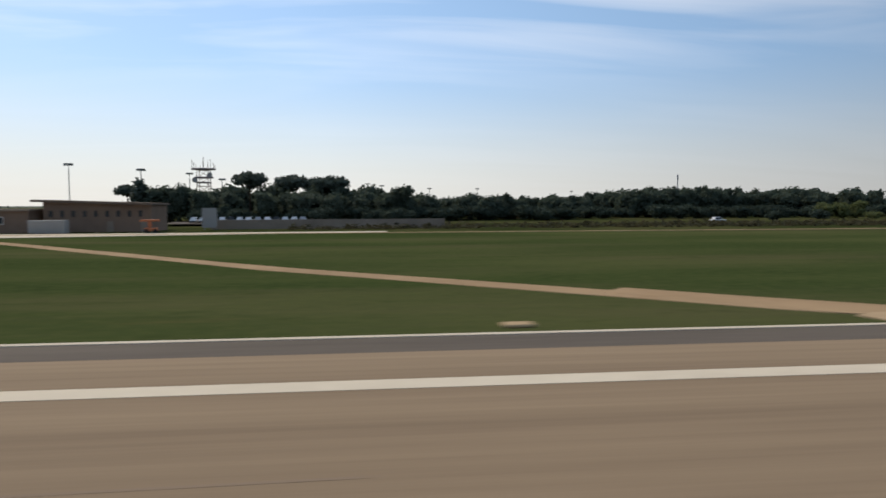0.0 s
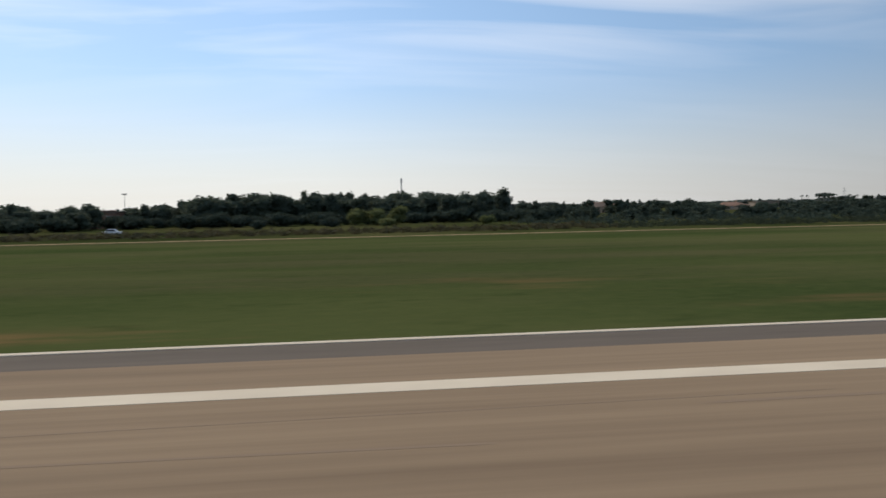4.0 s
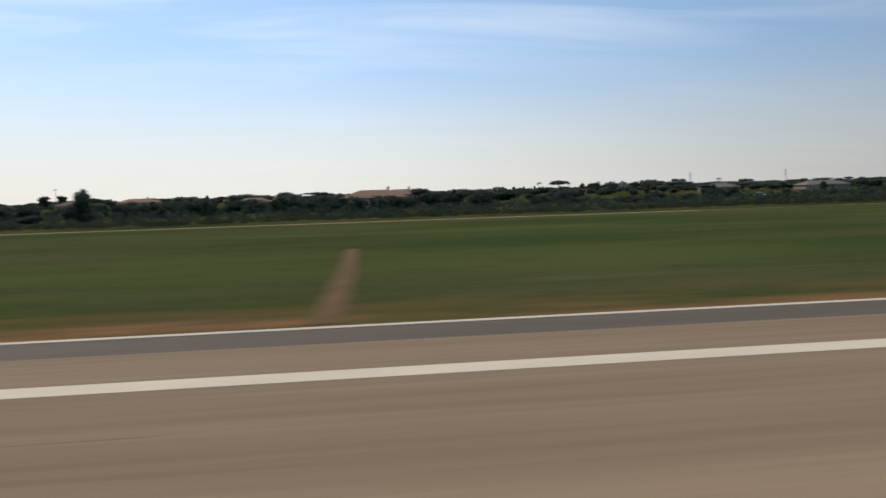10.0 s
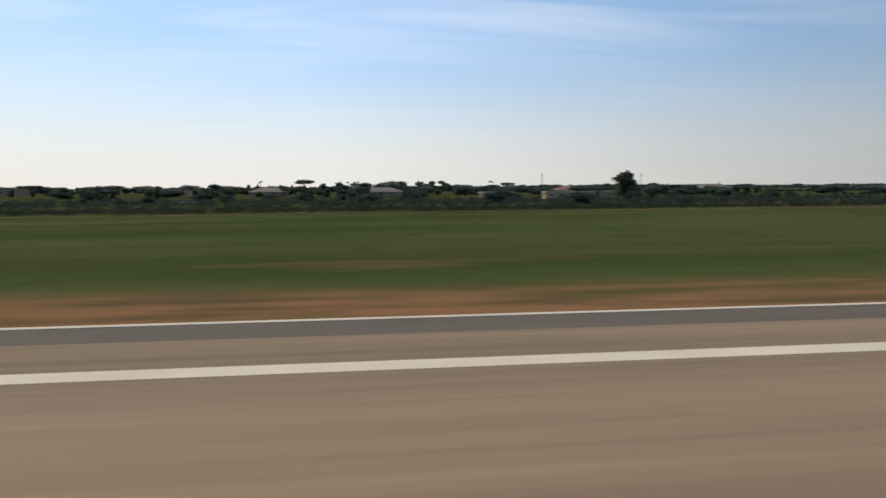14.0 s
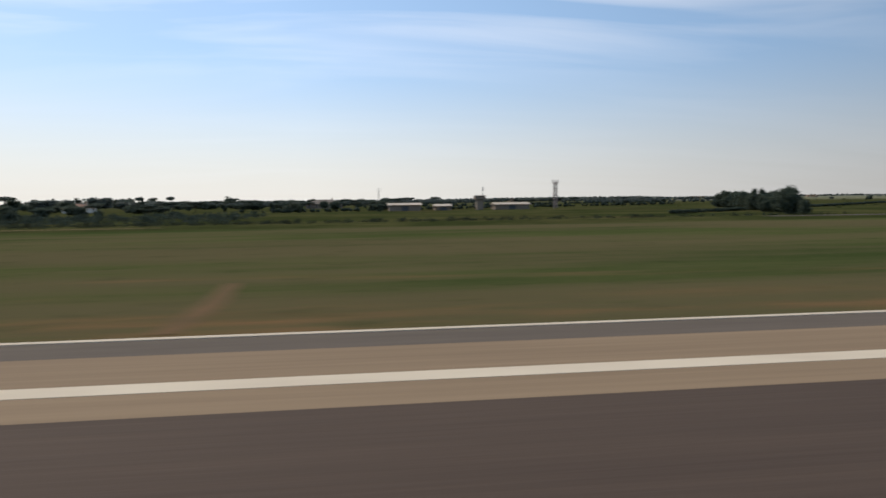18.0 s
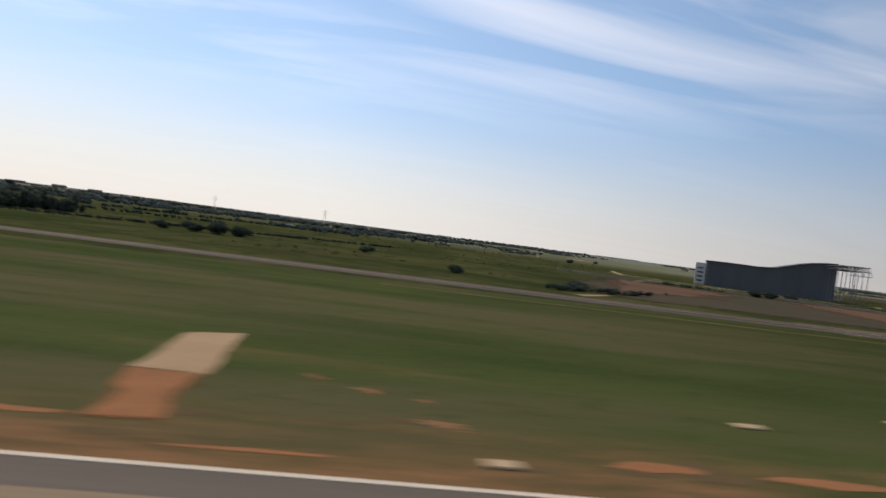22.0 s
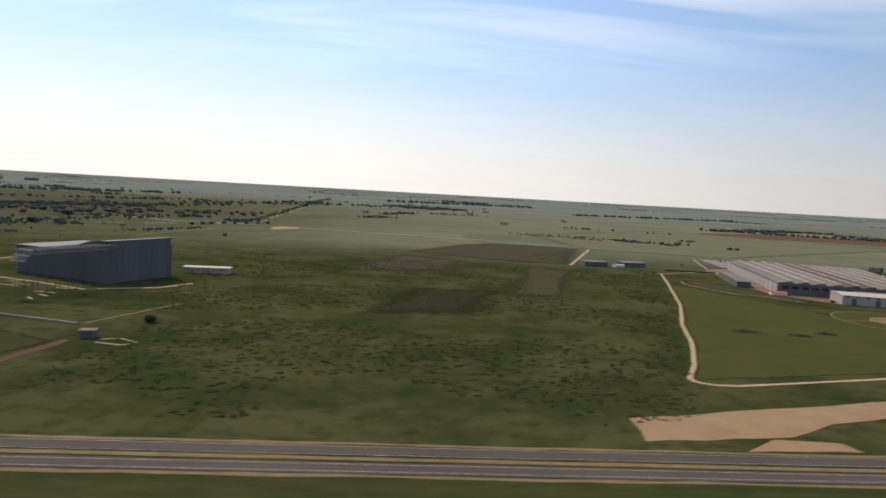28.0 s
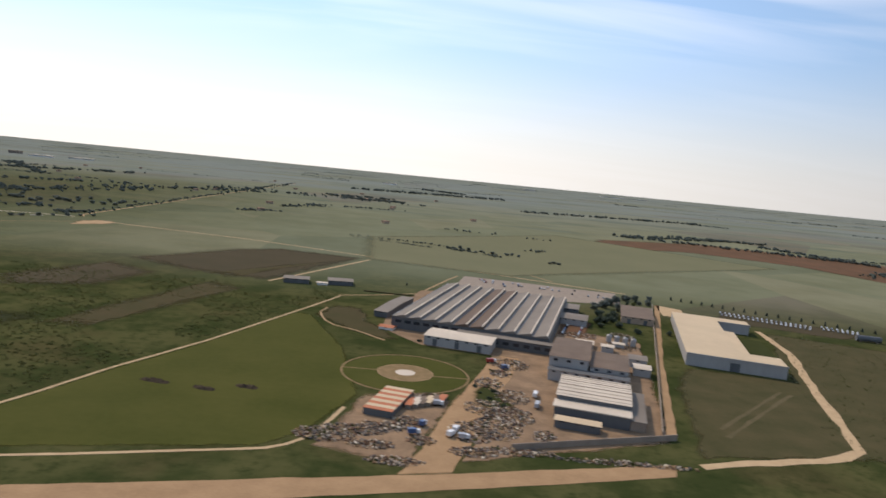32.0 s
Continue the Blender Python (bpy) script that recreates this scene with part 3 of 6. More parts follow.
for a, b, w in [((59.7, 26.0), (60.8, 14.6), 0.8), ((228.9, 33.0), (228.7, 14.0), 0.6), ((143.0, 25.6), (142.2, 14.0), 0.5), ((572.0, 34.0), (571.6, 20.0), 0.5), ((530.6, 21.0), (530.9, 14.0), 0.7), ((571.6, 20.0), (572.1, 14.1), 0.6), ((490.1, 22.5), (490.1, 14.0), 0.6)]:
    ribbon("earth_strip", [a, ((a[0] + b[0]) / 2 + 0.15, (a[1] + b[1]) / 2), b], w, 0.012, M["redstrip"], 0.3, label="strip of bare reddish earth in the grass", category="earth patch")
plot("earth_patch", [(43, 20.2), (50, 21.6), (58, 21.4), (61, 20.6), (55, 19.8), (47, 19.4)], 0.014, M["redstrip"], "worn reddish patch in the airfield grass", "earth patch", rough=0.4, soft=1.2)
plot("concrete_pad", [(530.2, 26.4), (531.2, 26.4), (531.1, 21.7), (530.2, 21.7)], 0.03, M["pale_sand"], "small pale concrete pad in the grass", "pad")
plot("earth_patch", [(631.3, 28.0), (633.3, 28.8), (633.4, 24), (633.2, 21.2), (631.0, 21.2), (631.2, 24)], 0.026, M["sand"], "bare sandy strip leading off the runway", "earth patch", rough=0.2, soft=0.3)
plot("earth_patch", [(631.0, 21.3), (633.2, 21.3), (633.1, 19), (633.4, 16.4), (631.2, 16.0), (631.3, 18.5)], 0.024, M["orange_soil"], "orange earth below the sandy strip", "earth patch", rough=0.3, soft=0.6)
for k, (pts, w, n) in enumerate([([(17.0, 15.2), (48.0, 14.9)], 1.7, 90), ([(18.2, 14.3), (18.6, 17.2)], 0.9, 14), ([(640.6, 17.9), (637.5, 18.4)], 0.7, 10), ([(639.6, 20.3), (636.2, 22.6)], 0.7, 10), ([(575.0, 15.2), (660.0, 15.6)], 1.8, 60)]):
    worn_track(pts, w, n, 20 + k, "bare orange earth in the dry grass", ("faint_soil", "orange_soil", "worn_sand"))
worn_track([(679, 32.0), (684, 37.5), (689, 43.4), (693.5, 49.0)], 1.2, 60, 3, "worn bare sand in the airfield grass", ("faint_soil", "redstrip", "worn_sand"))
worn_track([(693.5, 49.0), (692.6, 55.0), (690.6, 62.0)], 1.6, 40, 4, "worn bare sand in the airfield grass")
for x, y, w, d in [(3.2, 14.4, 0.32, 0.22), (650.7, 21.2, 0.5, 0.25), (583.5, 14.6, 0.4, 0.2), (641.0, 15.2, 0.4, 0.25), (812, 57.6, 0.5, 0.2), (659, 24.0, 0.7, 0.3)]:
    tagged(part("drain_cover", box(x - w, x + w, y - d, y + d, 0.0, 0.07, bevel=0.02), M["pale_sand"]), "low pale concrete drain cover set in the grass", "drain cover")

# perimeter road, then the dual carriageway past the runway end
ribbon("perimeter_road", [(262, 64.3), (320, 67.5), (420, 72.0), (475, 74.0)], 0.6, 0.03, M["worn_sand"], 0.5, label="fading sandy track along the airfield edge", category="road")
ribbon("perimeter_road", [(-300, 64.5), (60, 64.0), (250, 64.0), (262, 64.3)], 0.9, 0.03, M["sand"], 0.1, label="narrow pale perimeter track along the airfield edge", category="road")
plot("apron", [(-150, 50), (-30, 59.5), (2, 65.5), (2, 67.5), (-30, 66.8), (-150, 68)], 0.022, M["kerb"], "pale concrete apron beyond the airfield grass", "apron")
ribbon("road", [(545, 79.5), (600, 77.8), (680, 74.6), (900, 74.2), (1700, 74.4)], 2.6, 0.03, M["road"], 0.02, label="grey carriageway beside the airfield", category="road")
ribbon("road", [(600, 75.0), (680, 69.6), (900, 69.2), (1700, 69.4)], 3.0, 0.03, M["road"], 0.02, label="grey carriageway with white lane lines", category="road")
ribbon("verge", [(600, 76.5), (680, 72.1), (900, 71.6), (1700, 71.8)], 0.9, 0.06, M["worn_sand"], 0.2, label="sandy median strip between the carriageways", category="verge")
for off in (68.4, 70.3, 72.95, 75.45):
    ribbon("road_line", [(690, off), (900, off - 0.05), (1500, off + 0.05)], 0.05, 0.034, M["kerb"], 0.05, 0.002, label="thin white line painted on the carriageway", category="line")
ribbon("earth_track", [(640, 62.5), (700, 61.4), (760, 60.4), (805, 59.9), (850, 59.4), (925, 59.5), (1000, 59.8)], 0.75, 0.003, M["faint_soil"], 0.6, 0.002, label="faint sandy wheel track along the airfield fence", category="track")
worn_track([(640, 62.5), (700, 61.4), (760, 60.4), (805, 59.9), (850, 59.4), (925, 59.5), (1000, 59.8)], 0.9, 240, 6, "faint sandy track along the airfield fence", ("faint_soil", "redstrip", "worn_sand"))
worn_track([(780, 51.0), (830, 52.5), (870, 54.0)], 3.0, 24, 7, "scattered bare sand in the airfield grass", ("faint_soil", "redstrip", "worn_sand"))

for off in (67.3, 76.4):
    ribbon("road_verge", [(690, off), (900, off - 0.2), (1500, off)], 0.7, 0.025, M["worn_sand"], 0.6, label="ragged sandy verge beside the carriageway", category="verge")


# ---- trees ----
def leaf_mesh(name, lobes, count, size, material, seed, flat=1.0):
    """Leaf clumps scattered over lobes (centre, radii), round lumpy cores that close the crown."""
    r = np.random.RandomState(seed)
    vs, fs = [], []
    weights = np.array([a * b + b * c + a * c for _, (a, b, c) in lobes])
    pick = r.choice(len(lobes), count, p=weights / weights.sum())
    for k in pick:
        c, rad = np.array(lobes[k][0]), np.array(lobes[k][1])
        d = r.normal(size=3)
        d /= np.linalg.norm(d)
        p = c + d * rad * r.uniform(0.70, 1.14)
        a = r.normal(size=3)
        a /= np.linalg.norm(a)
        b = np.cross(a, r.normal(size=3))
        b /= np.linalg.norm(b) + 1e-6
        s = size * r.uniform(0.6, 1.4)
        a, b = a * s, b * s * 0.7 * flat
        i = len(vs)
        vs += [p - a, p + b * 0.9, p + a * 1.05, p - b]
        fs.append((i, i + 1, i + 2, i + 3))
    for c, rad in lobes:
        bm = bmesh.new()
        bmesh.ops.create_icosphere(bm, subdivisions=2, radius=1)
        i = len(vs)
        for v in bm.verts:
            k = 0.74 * (1 + r.uniform(-0.2, 0.2))
            vs.append(np.array(c) + np.array(v.co) * np.array(rad) * k)
        fs += [tuple(i + v.index for v in f.verts) for f in bm.faces]
        bm.free()
    return mesh_of(name, vs, fs, material)


def trunk_mesh(height, r0, limbs, seed, lean=0.0):
    rr = random.Random(seed)
    bm = bmesh.new()
    top = (lean, 0, height)
    rod(bm, (0, 0, -0.01), (lean * 0.4, 0, height * 0.55), r0, r0 * 0.7)
    rod(bm, (lean * 0.4, 0, height * 0.54), top, r0 * 0.7, r0 * 0.35)
    for k in range(limbs):
        a = rr.uniform(0, 6.28)
        z = height * rr.uniform(0.55, 0.9)
        ln = rr.uniform(0.1, 0.22)
        rod(bm, (lean * 0.7, 0, z), (lean * 0.7 + math.cos(a) * ln, math.sin(a) * ln, z + rr.uniform(0.08, 0.18)), r0 * 0.45, r0 * 0.2, 5)
    return bm


def lobes_for(kind, seed):
    r = random.Random(seed)
    out = []
    if kind == "pine":
        for k in range(8):
            a = k * 0.785 + r.uniform(-0.2, 0.2)
            d = r.uniform(0.16, 0.30)
            out.append(((math.cos(a) * d, math.sin(a) * d, 0.80 + r.uniform(-0.05, 0.06)), (0.19, 0.19, 0.10)))
        out.append(((0, 0, 0.88), (0.24, 0.24, 0.11)))
    elif kind == "broad":
        for k in range(9):
            a = r.uniform(0, 6.28)
            d = r.uniform(0.08, 0.28)
            z = r.uniform(0.20, 0.80)
            s = r.uniform(0.15, 0.24)
            out.append(((math.cos(a) * d, math.sin(a) * d, z), (s, s, s * 0.95)))
        out.append(((0, 0, 0.44), (0.30, 0.30, 0.40)))
    elif kind == "tall":
        for k in range(9):
            a = r.uniform(0, 6.28)
            d = r.uniform(0.02, 0.13)
            z = 0.16 + 0.09 * k
            s = r.uniform(0.10, 0.16)
            out.append(((math.cos(a) * d, math.sin(a) * d, z), (s, s, s * 1.05)))
    elif kind == "cypress":
        for k in range(7):
            z = 0.12 + 0.125 * k
            s = 0.13 * (1 - 0.11 * k) + 0.01
            out.append(((r.uniform(-0.015, 0.015), r.uniform(-0.015, 0.015), z), (s, s, 0.12)))
    elif kind == "bush":
        for k in range(8):
            a = r.uniform(0, 6.28)
            d = r.uniform(0.2, 0.62)
            s = r.uniform(0.25, 0.42)
            out.append(((math.cos(a) * d, math.sin(a) * d, r.uniform(0.28, 0.62)), (s, s, s * 0.85)))
        out.append(((0, 0, 0.45), (0.5, 0.5, 0.42)))
    return out


TREES = {}


def tree_proto(kind, var):
    """The meshes of one tree, one unit high."""
    key = (kind, var)
    if key in TREES:
        return TREES[key]
    seed = 11 + var * 17 + len(kind)
    mat = {"pine": M["leaf_pine"], "cypress": M["leaf_pine"], "pale": M["leaf_pale"], "palebush": M["leaf_pale"], "distant": M["leaf_hazed"], "hedge": M["scrub"], "bush": M["scrub"]}.get(kind, M["leaf"])
    shape = {"pale": "broad", "palebush": "bush", "distant": "broad", "hedge": "bush"}.get(kind, kind)
    if kind == "palm":
        bm = trunk_mesh(0.84, 0.03, 0, seed, 0.03)
        vs, fs = [], []
        r = random.Random(seed)
        for k in range(16):
            a, droop = k * 0.393 + r.uniform(-0.1, 0.1), r.uniform(0.05, 0.32)
            prev = None
            for j in range(5):
                u = j / 4
                x, z, w = 0.02 + 0.27 * u, 0.84 + 0.15 * math.sin(u * 2.2) - droop * u * u, 0.045 * (1 - u * 0.75)
                i = len(vs)
                for s in (-1, 1):
                    vs.append((0.03 + x * math.cos(a) - s * w * math.sin(a), x * math.sin(a) + s * w * math.cos(a), z))
                if prev is not None:
                    fs.append((prev, prev + 1, i + 1, i))
                prev = i
        crown = mesh_of("crown", vs, fs, M["leaf"])
    else:
        h = {"pine": 0.76, "broad": 0.5, "tall": 0.7, "cypress": 0.4, "bush": 0.3}[shape]
        bm = trunk_mesh(h, {"pine": 0.028, "bush": 0.03}.get(shape, 0.024), {"pine": 7, "broad": 5, "tall": 4}.get(shape, 2), seed)
        n, s = {"pine": (900, 0.042), "broad": (1100, 0.044), "tall": (850, 0.036), "cypress": (600, 0.026), "bush": (760, 0.08)}[shape]
        crown = leaf_mesh("crown", lobes_for(shape, seed), n, s, mat, seed)
    tm = bpy.data.meshes.new("trunk")
    bm.to_mesh(tm)
    bm.free()
    tm.materials.append(M["bark"])
    TREES[key] = (tm, crown)
    return TREES[key]


TREE_LABELS = {
    "pine": ("umbrella_pine", "dark umbrella pine with a flat spreading crown", "pine tree"),
    "broad": ("tree", "dark green broadleaf tree with a dense round crown", "tree"),
    "tall": ("tree", "tall slender dark green tree with an uneven crown", "tree"),
    "cypress": ("cypress", "narrow dark green pointed cypress", "cypress"),
    "hedge": ("bush", "low dark hedge bush along the airfield", "bush"),
    "bush": ("bush", "low dense dark green bush in rough grass", "bush"),
    "palebush": ("bush", "pale green rounded bush before darker trees", "bush"),
    "pale": ("tree", "pale green broadleaf tree before darker trees", "tree"),
    "distant": ("tree", "distant tree with a round crown, colour greyed for haze", "tree"),
    "palm": ("palm", "tall palm with a small feathery head", "palm tree"),
}
tree_rnd = random.Random(77)


def plant(kind, x, y, h, spread=1.0, group="trees beyond the airfield"):
    var = tree_rnd.randrange(3)
    # beyond 290 m trees take the leaf colour with haze painted in
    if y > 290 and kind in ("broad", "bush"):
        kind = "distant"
    tm, cm = tree_proto(kind, var)
    name, label, cat = TREE_LABELS[kind]
    t = thing(name, label, cat, x, y, -0.02, tree_rnd.uniform(0, 360), group)
    t.scale = (h * spread, h * spread, h)
    part("trunk", tm, None, t)
    part("crown", cm, None, t)
    return t


# wood behind the apron: pines, then mixed trees
for x, y, h, w in [(-19, 118, 8.1, 0.85), (-12, 118, 7.6, 1.0), (-5.5, 117, 7.4, 1.0), (-8.5, 124, 7.5, 0.9), (-44, 135, 6.5, 0.9)]:
    plant("pine", x, y, h, w)
plant("cypress", -34.6, 112, 6.9, 2.2)
plant("tall", -34.4, 112.6, 5.6, 1.4)
for kind, x, y, h, w in [("broad", -29, 112, 6.0, 0.8), ("broad", -25, 110, 5.2, 1.1), ("broad", -31.5, 113, 4.2, 1.0), ("tall", -21, 110, 4.6, 1.7), ("broad", -15, 108, 4.9, 1.2), ("broad", -9.5, 108, 5.2, 1.2), ("broad", -1, 112, 4.7, 1.15), ("broad", 4, 112, 4.5, 1.25), ("broad", -5, 108, 4.4, 1.3), ("broad", 12, 130, 3.7, 1.8), ("broad", 16, 130, 4.1, 1.8), ("tall", 20, 131, 3.3, 2.0), ("palm", 28, 130, 3.7, 1.0), ("cypress", 33, 130, 3.4, 3.0)]:
    plant(kind, x, y, h, w)
for kind, x, y, h, w in [("broad", 36, 130, 3.6, 1.9), ("broad", 41, 131, 4.4, 1.6), ("broad", 48, 130, 6.2, 1.6), ("broad", 54, 130, 5.1, 1.4), ("tall", 58, 129, 4.4, 1.3), ("tall", 66, 130, 6.2, 0.8), ("broad", 62, 131, 4.8, 1.3), ("tall", 71, 130, 5.5, 1.4), ("tall", 74, 132, 5.8, 1.0), ("tall", 77, 131, 5.4, 1.3), ("broad", 84, 131, 5.9, 1.5), ("tall", 89, 130, 5.1, 1.5), ("broad", 92, 133, 5.4, 1.4), ("broad", 98, 132, 5.0, 1.5), ("broad", 102, 131, 4.2, 1.3)]:
    plant(kind, x, y, h, w)
def wood(name, label, spots, seed):
    """Many trees behind one another, joined: crowns and trunks of the same kinds as the single trees."""
    r = random.Random(seed)
    packs = {}
    for kind, x, y, h, spread in spots:
        for me, mat in zip(tree_proto(kind, r.randrange(3)), ("trunk", "crown")):
            n = len(me.vertices)
            co = np.empty(n * 3)
            me.vertices.foreach_get("co", co)
            co = co.reshape(n, 3)
            a = r.uniform(0, 6.28)
            rot = np.array(((math.cos(a), math.sin(a), 0), (-math.sin(a), math.cos(a), 0), (0, 0, 1)))
            co = co @ rot * np.array((h * spread, h * spread, h)) + np.array((x, y, -0.02))
            vs, fs = packs.setdefault((mat, me.materials[0].name), ([], []))
            k = len(vs)
            vs.extend(map(tuple, co))
            fs.extend(tuple(i + k for i in p.vertices) for p in me.polygons)
    top = tagged(new(name), label, "woods", kind="stuff")
    for (nm, mt), (vs, fs) in packs.items():
        part(nm + "s", mesh_of(nm + "s", vs, fs, bpy.data.materials[mt]), None, top)
    return top


wr = random.Random(31)
wood("wood", "dense dark mixed wood closing the airfield", [(wr.choice(["broad", "broad", "tall"]), x + wr.uniform(-1, 1), (wr.uniform(110, 124) if x < 34 else wr.uniform(122, 138)), wr.uniform(5.0, 6.2) if x < 9 else wr.uniform(4.6, 6.0) if x > 44 else wr.uniform(3.5, 4.5), wr.uniform(1.1, 1.5)) for x in np.arange(-36, 103, 1.2)], 1)
wood("wood", "row of dark trees continuing the wood", [(wr.choice(["tall", "cypress", "tall", "broad"]), x + wr.uniform(-1, 1), wr.uniform(146, 165), wr.uniform(3.0, 3.8), wr.uniform(1.1, 1.7)) for x in np.arange(104, 150, 1.5)], 2)
for x in np.arange(-24, 104, 2.6):
    plant("bush", float(x) + tree_rnd.uniform(-1, 1), tree_rnd.uniform(104, 112) if x < 34 else tree_rnd.uniform(112, 124), tree_rnd.uniform(1.8, 2.7), 1.2)
for x, y, h, w in [(75.6, 108, 2.9, 1.5), (78.8, 108, 3.2, 1.4), (82.0, 108.5, 3.0, 1.5)]:
    plant("pale", x, y, h, w)
for x, y, h, w in [(62, 100, 1.5, 1.1), (72, 104, 1.9, 1.0), (80, 102, 1.4, 1.3), (95, 100, 1.4, 1.1)]:
    plant("palebush" if x > 75 else "bush", x, y, h, w)
# far wooded skyline, farther to the side and lower
skyline_west = [("broad", 49, 330, 3.4, 2.6), ("pine", 62, 330, 3.7, 2.5), ("tall", 87, 328, 5.8, 2.2), ("tall", 94, 330, 5.9, 1.9), ("pine", 113, 314, 4.4, 1.7), ("broad", 124, 330, 3.4, 3.0), ("broad", 145, 340, 4.2, 3.2), ("cypress", 157, 330, 4.2, 2.6), ("broad", 169, 350, 4.8, 3.4), ("broad", 192, 340, 5.0, 2.6), ("broad", 210, 350, 3.8, 3.2), ("pine", 237, 364, 4.1, 3.6), ("broad", 260, 340, 3.5, 3.4), ("broad", 278, 350, 3.9, 3.4), ("broad", 296, 350, 3.8, 3.0), ("cypress", 305, 350, 4.0, 2.6), ("broad", 132, 330, 4.0, 3.0), ("pine", 205, 350, 4.2, 3.4)]
skyline_houses = [("pine", 331, 359, 6.6, 1.9), ("tall", 341, 350, 4.6, 2.0), ("tall", 349, 350, 4.8, 2.2), ("cypress", 356, 350, 5.2, 2.4), ("broad", 357, 330, 3.8, 3.0), ("palm", 370, 350, 5.0, 1.1), ("pine", 315, 214, 3.7, 1.4), ("palm", 431, 380, 5.9, 1.2), ("broad", 388, 300, 3.2, 3.0), ("broad", 404, 300, 3.3, 3.0), ("broad", 241, 340, 4.0, 3.2), ("broad", 289, 300, 4.1, 2.8), ("pine", 356, 380, 4.7, 1.2), ("palm", 358, 375, 5.8, 0.8), ("broad", 360, 350, 4.8, 2.6), ("broad", 377, 350, 5.8, 2.6), ("pine", 391, 340, 4.0, 2.6)]
skyline_east = [("broad", 170, 400, 4.2, 3.4), ("broad", 243, 390, 4.3, 3.4), ("broad", 284, 320, 3.6, 3.4), ("cypress", 300, 380, 4.2, 2.2), ("cypress", 305, 380, 4.3, 2.2), ("cypress", 311, 380, 3.9, 2.2), ("cypress", 317, 380, 4.2, 2.2), ("cypress", 323, 380, 4.0, 2.2), ("cypress", 329, 385, 3.9, 2.2), ("broad", 351, 281, 3.7, 1.9), ("tall", 361, 300, 4.4, 3.0), ("broad", 370, 306, 4.8, 2.8), ("broad", 407, 330, 4.0, 3.2), ("palm", 313, 330, 5.8, 1.0), ("palm", 352, 411, 6.0, 0.7), ("tall", 362, 400, 4.6, 2.0), ("broad", 374, 400, 5.3, 2.4), ("palm", 381, 400, 5.7, 0.9)]
skyline_end = [("tall", 392, 385, 5.3, 2.2), ("pine", 446, 200, 2.9, 2.0), ("pine", 452, 200, 2.8, 2.2), ("palm", 348, 400, 6.0, 0.7), ("tall", 375, 380, 4.6, 2.2), ("palm", 376, 400, 5.9, 0.7), ("pine", 395, 350, 5.4, 0.9), ("pine", 403, 376, 5.8, 0.9), ("tall", 419, 474, 5.0, 3.2), ("broad", 453, 430, 3.6, 3.6), ("broad", 484, 430, 3.5, 3.6), ("broad", 517, 430, 4.4, 2.2), ("pine", 530, 430, 4.0, 3.4), ("pine", 548, 430, 4.2, 2.0), ("broad", 641, 480, 3.8, 3.6), ("broad", 657, 400, 3.4, 3.4), ("broad", 672, 400, 3.2, 3.0), ("pine", 628, 400, 3.2, 2.6)]
near_row = [("tall", 194.1, 91, 4.0, 1.5), ("cypress", 194.6, 91.6, 4.3, 2.0), ("broad", 192.6, 92, 2.4, 1.3), ("broad", 228.5, 101, 2.3, 1.5), ("broad", 232.0, 102, 2.1, 1.4), ("pine", 238.6, 118, 3.3, 1.1), ("broad", 222, 120, 2.7, 1.3), ("broad", 358, 168, 3.2, 1.5), ("broad", 356, 141, 2.3, 1.3), ("pine", 434, 175, 2.5, 1.9), ("pine", 429, 174, 2.4, 1.6), ("broad", 386.4, 125.7, 1.5, 1.6)]
for kind, x, y, h, w in skyline_west + skyline_houses + skyline_east + skyline_end + near_row:
    plant(kind, x, y, h, w)
for kind, x, y, h, w in [("tall", 408, 128, 5.4, 2.0), ("broad", 414, 129, 2.4, 1.8), ("pine", 402, 127, 2.6, 2.2), ("pine", 398, 127, 2.5, 2.0), ("broad", 420, 130, 2.1, 2.2), ("broad", 430, 132, 2.0, 2.4), ("broad", 440, 132, 2.3, 1.8), ("pine", 436, 360, 4.5, 2.0), ("broad", 466, 365, 3.6, 2.6), ("cypress", 390, 372, 6.0, 1.2)]:
    plant(kind, x, y, h, w)
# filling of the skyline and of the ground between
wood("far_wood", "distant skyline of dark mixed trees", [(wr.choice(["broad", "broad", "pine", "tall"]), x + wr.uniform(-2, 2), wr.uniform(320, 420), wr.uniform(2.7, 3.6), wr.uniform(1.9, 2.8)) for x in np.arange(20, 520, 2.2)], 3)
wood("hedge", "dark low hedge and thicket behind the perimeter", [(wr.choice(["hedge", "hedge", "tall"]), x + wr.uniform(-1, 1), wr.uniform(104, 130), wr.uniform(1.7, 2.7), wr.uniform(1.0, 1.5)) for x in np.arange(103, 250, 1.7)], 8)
wood("far_wood", "tree belts far across the plain, leaves greyed for haze", [("distant", 440 + 300 * u + wr.gauss(0, 14), 400 + 210 * u + wr.gauss(0, 18), wr.uniform(1.9, 3.0), wr.uniform(2.0, 3.0)) for u in np.arange(0, 1, 0.0085)], 6)
for x in np.arange(100, 500, 5.2):
    plant(tree_rnd.choice(["broad", "broad", "pine", "broad", "tall"]), float(x) + tree_rnd.uniform(-2, 2), tree_rnd.uniform(185, 330), tree_rnd.uniform(1.8, 2.7), tree_rnd.uniform(1.6, 2.6))
wood("far_wood", "scattered middle-distance trees and hedges", [(wr.choice(["broad", "broad", "bush", "pine", "tall"]), x + wr.uniform(-2, 2), wr.uniform(150, 330), wr.uniform(1.6, 2.6), wr.uniform(1.6, 2.6)) for x in np.arange(100, 520, 2.2)], 4)
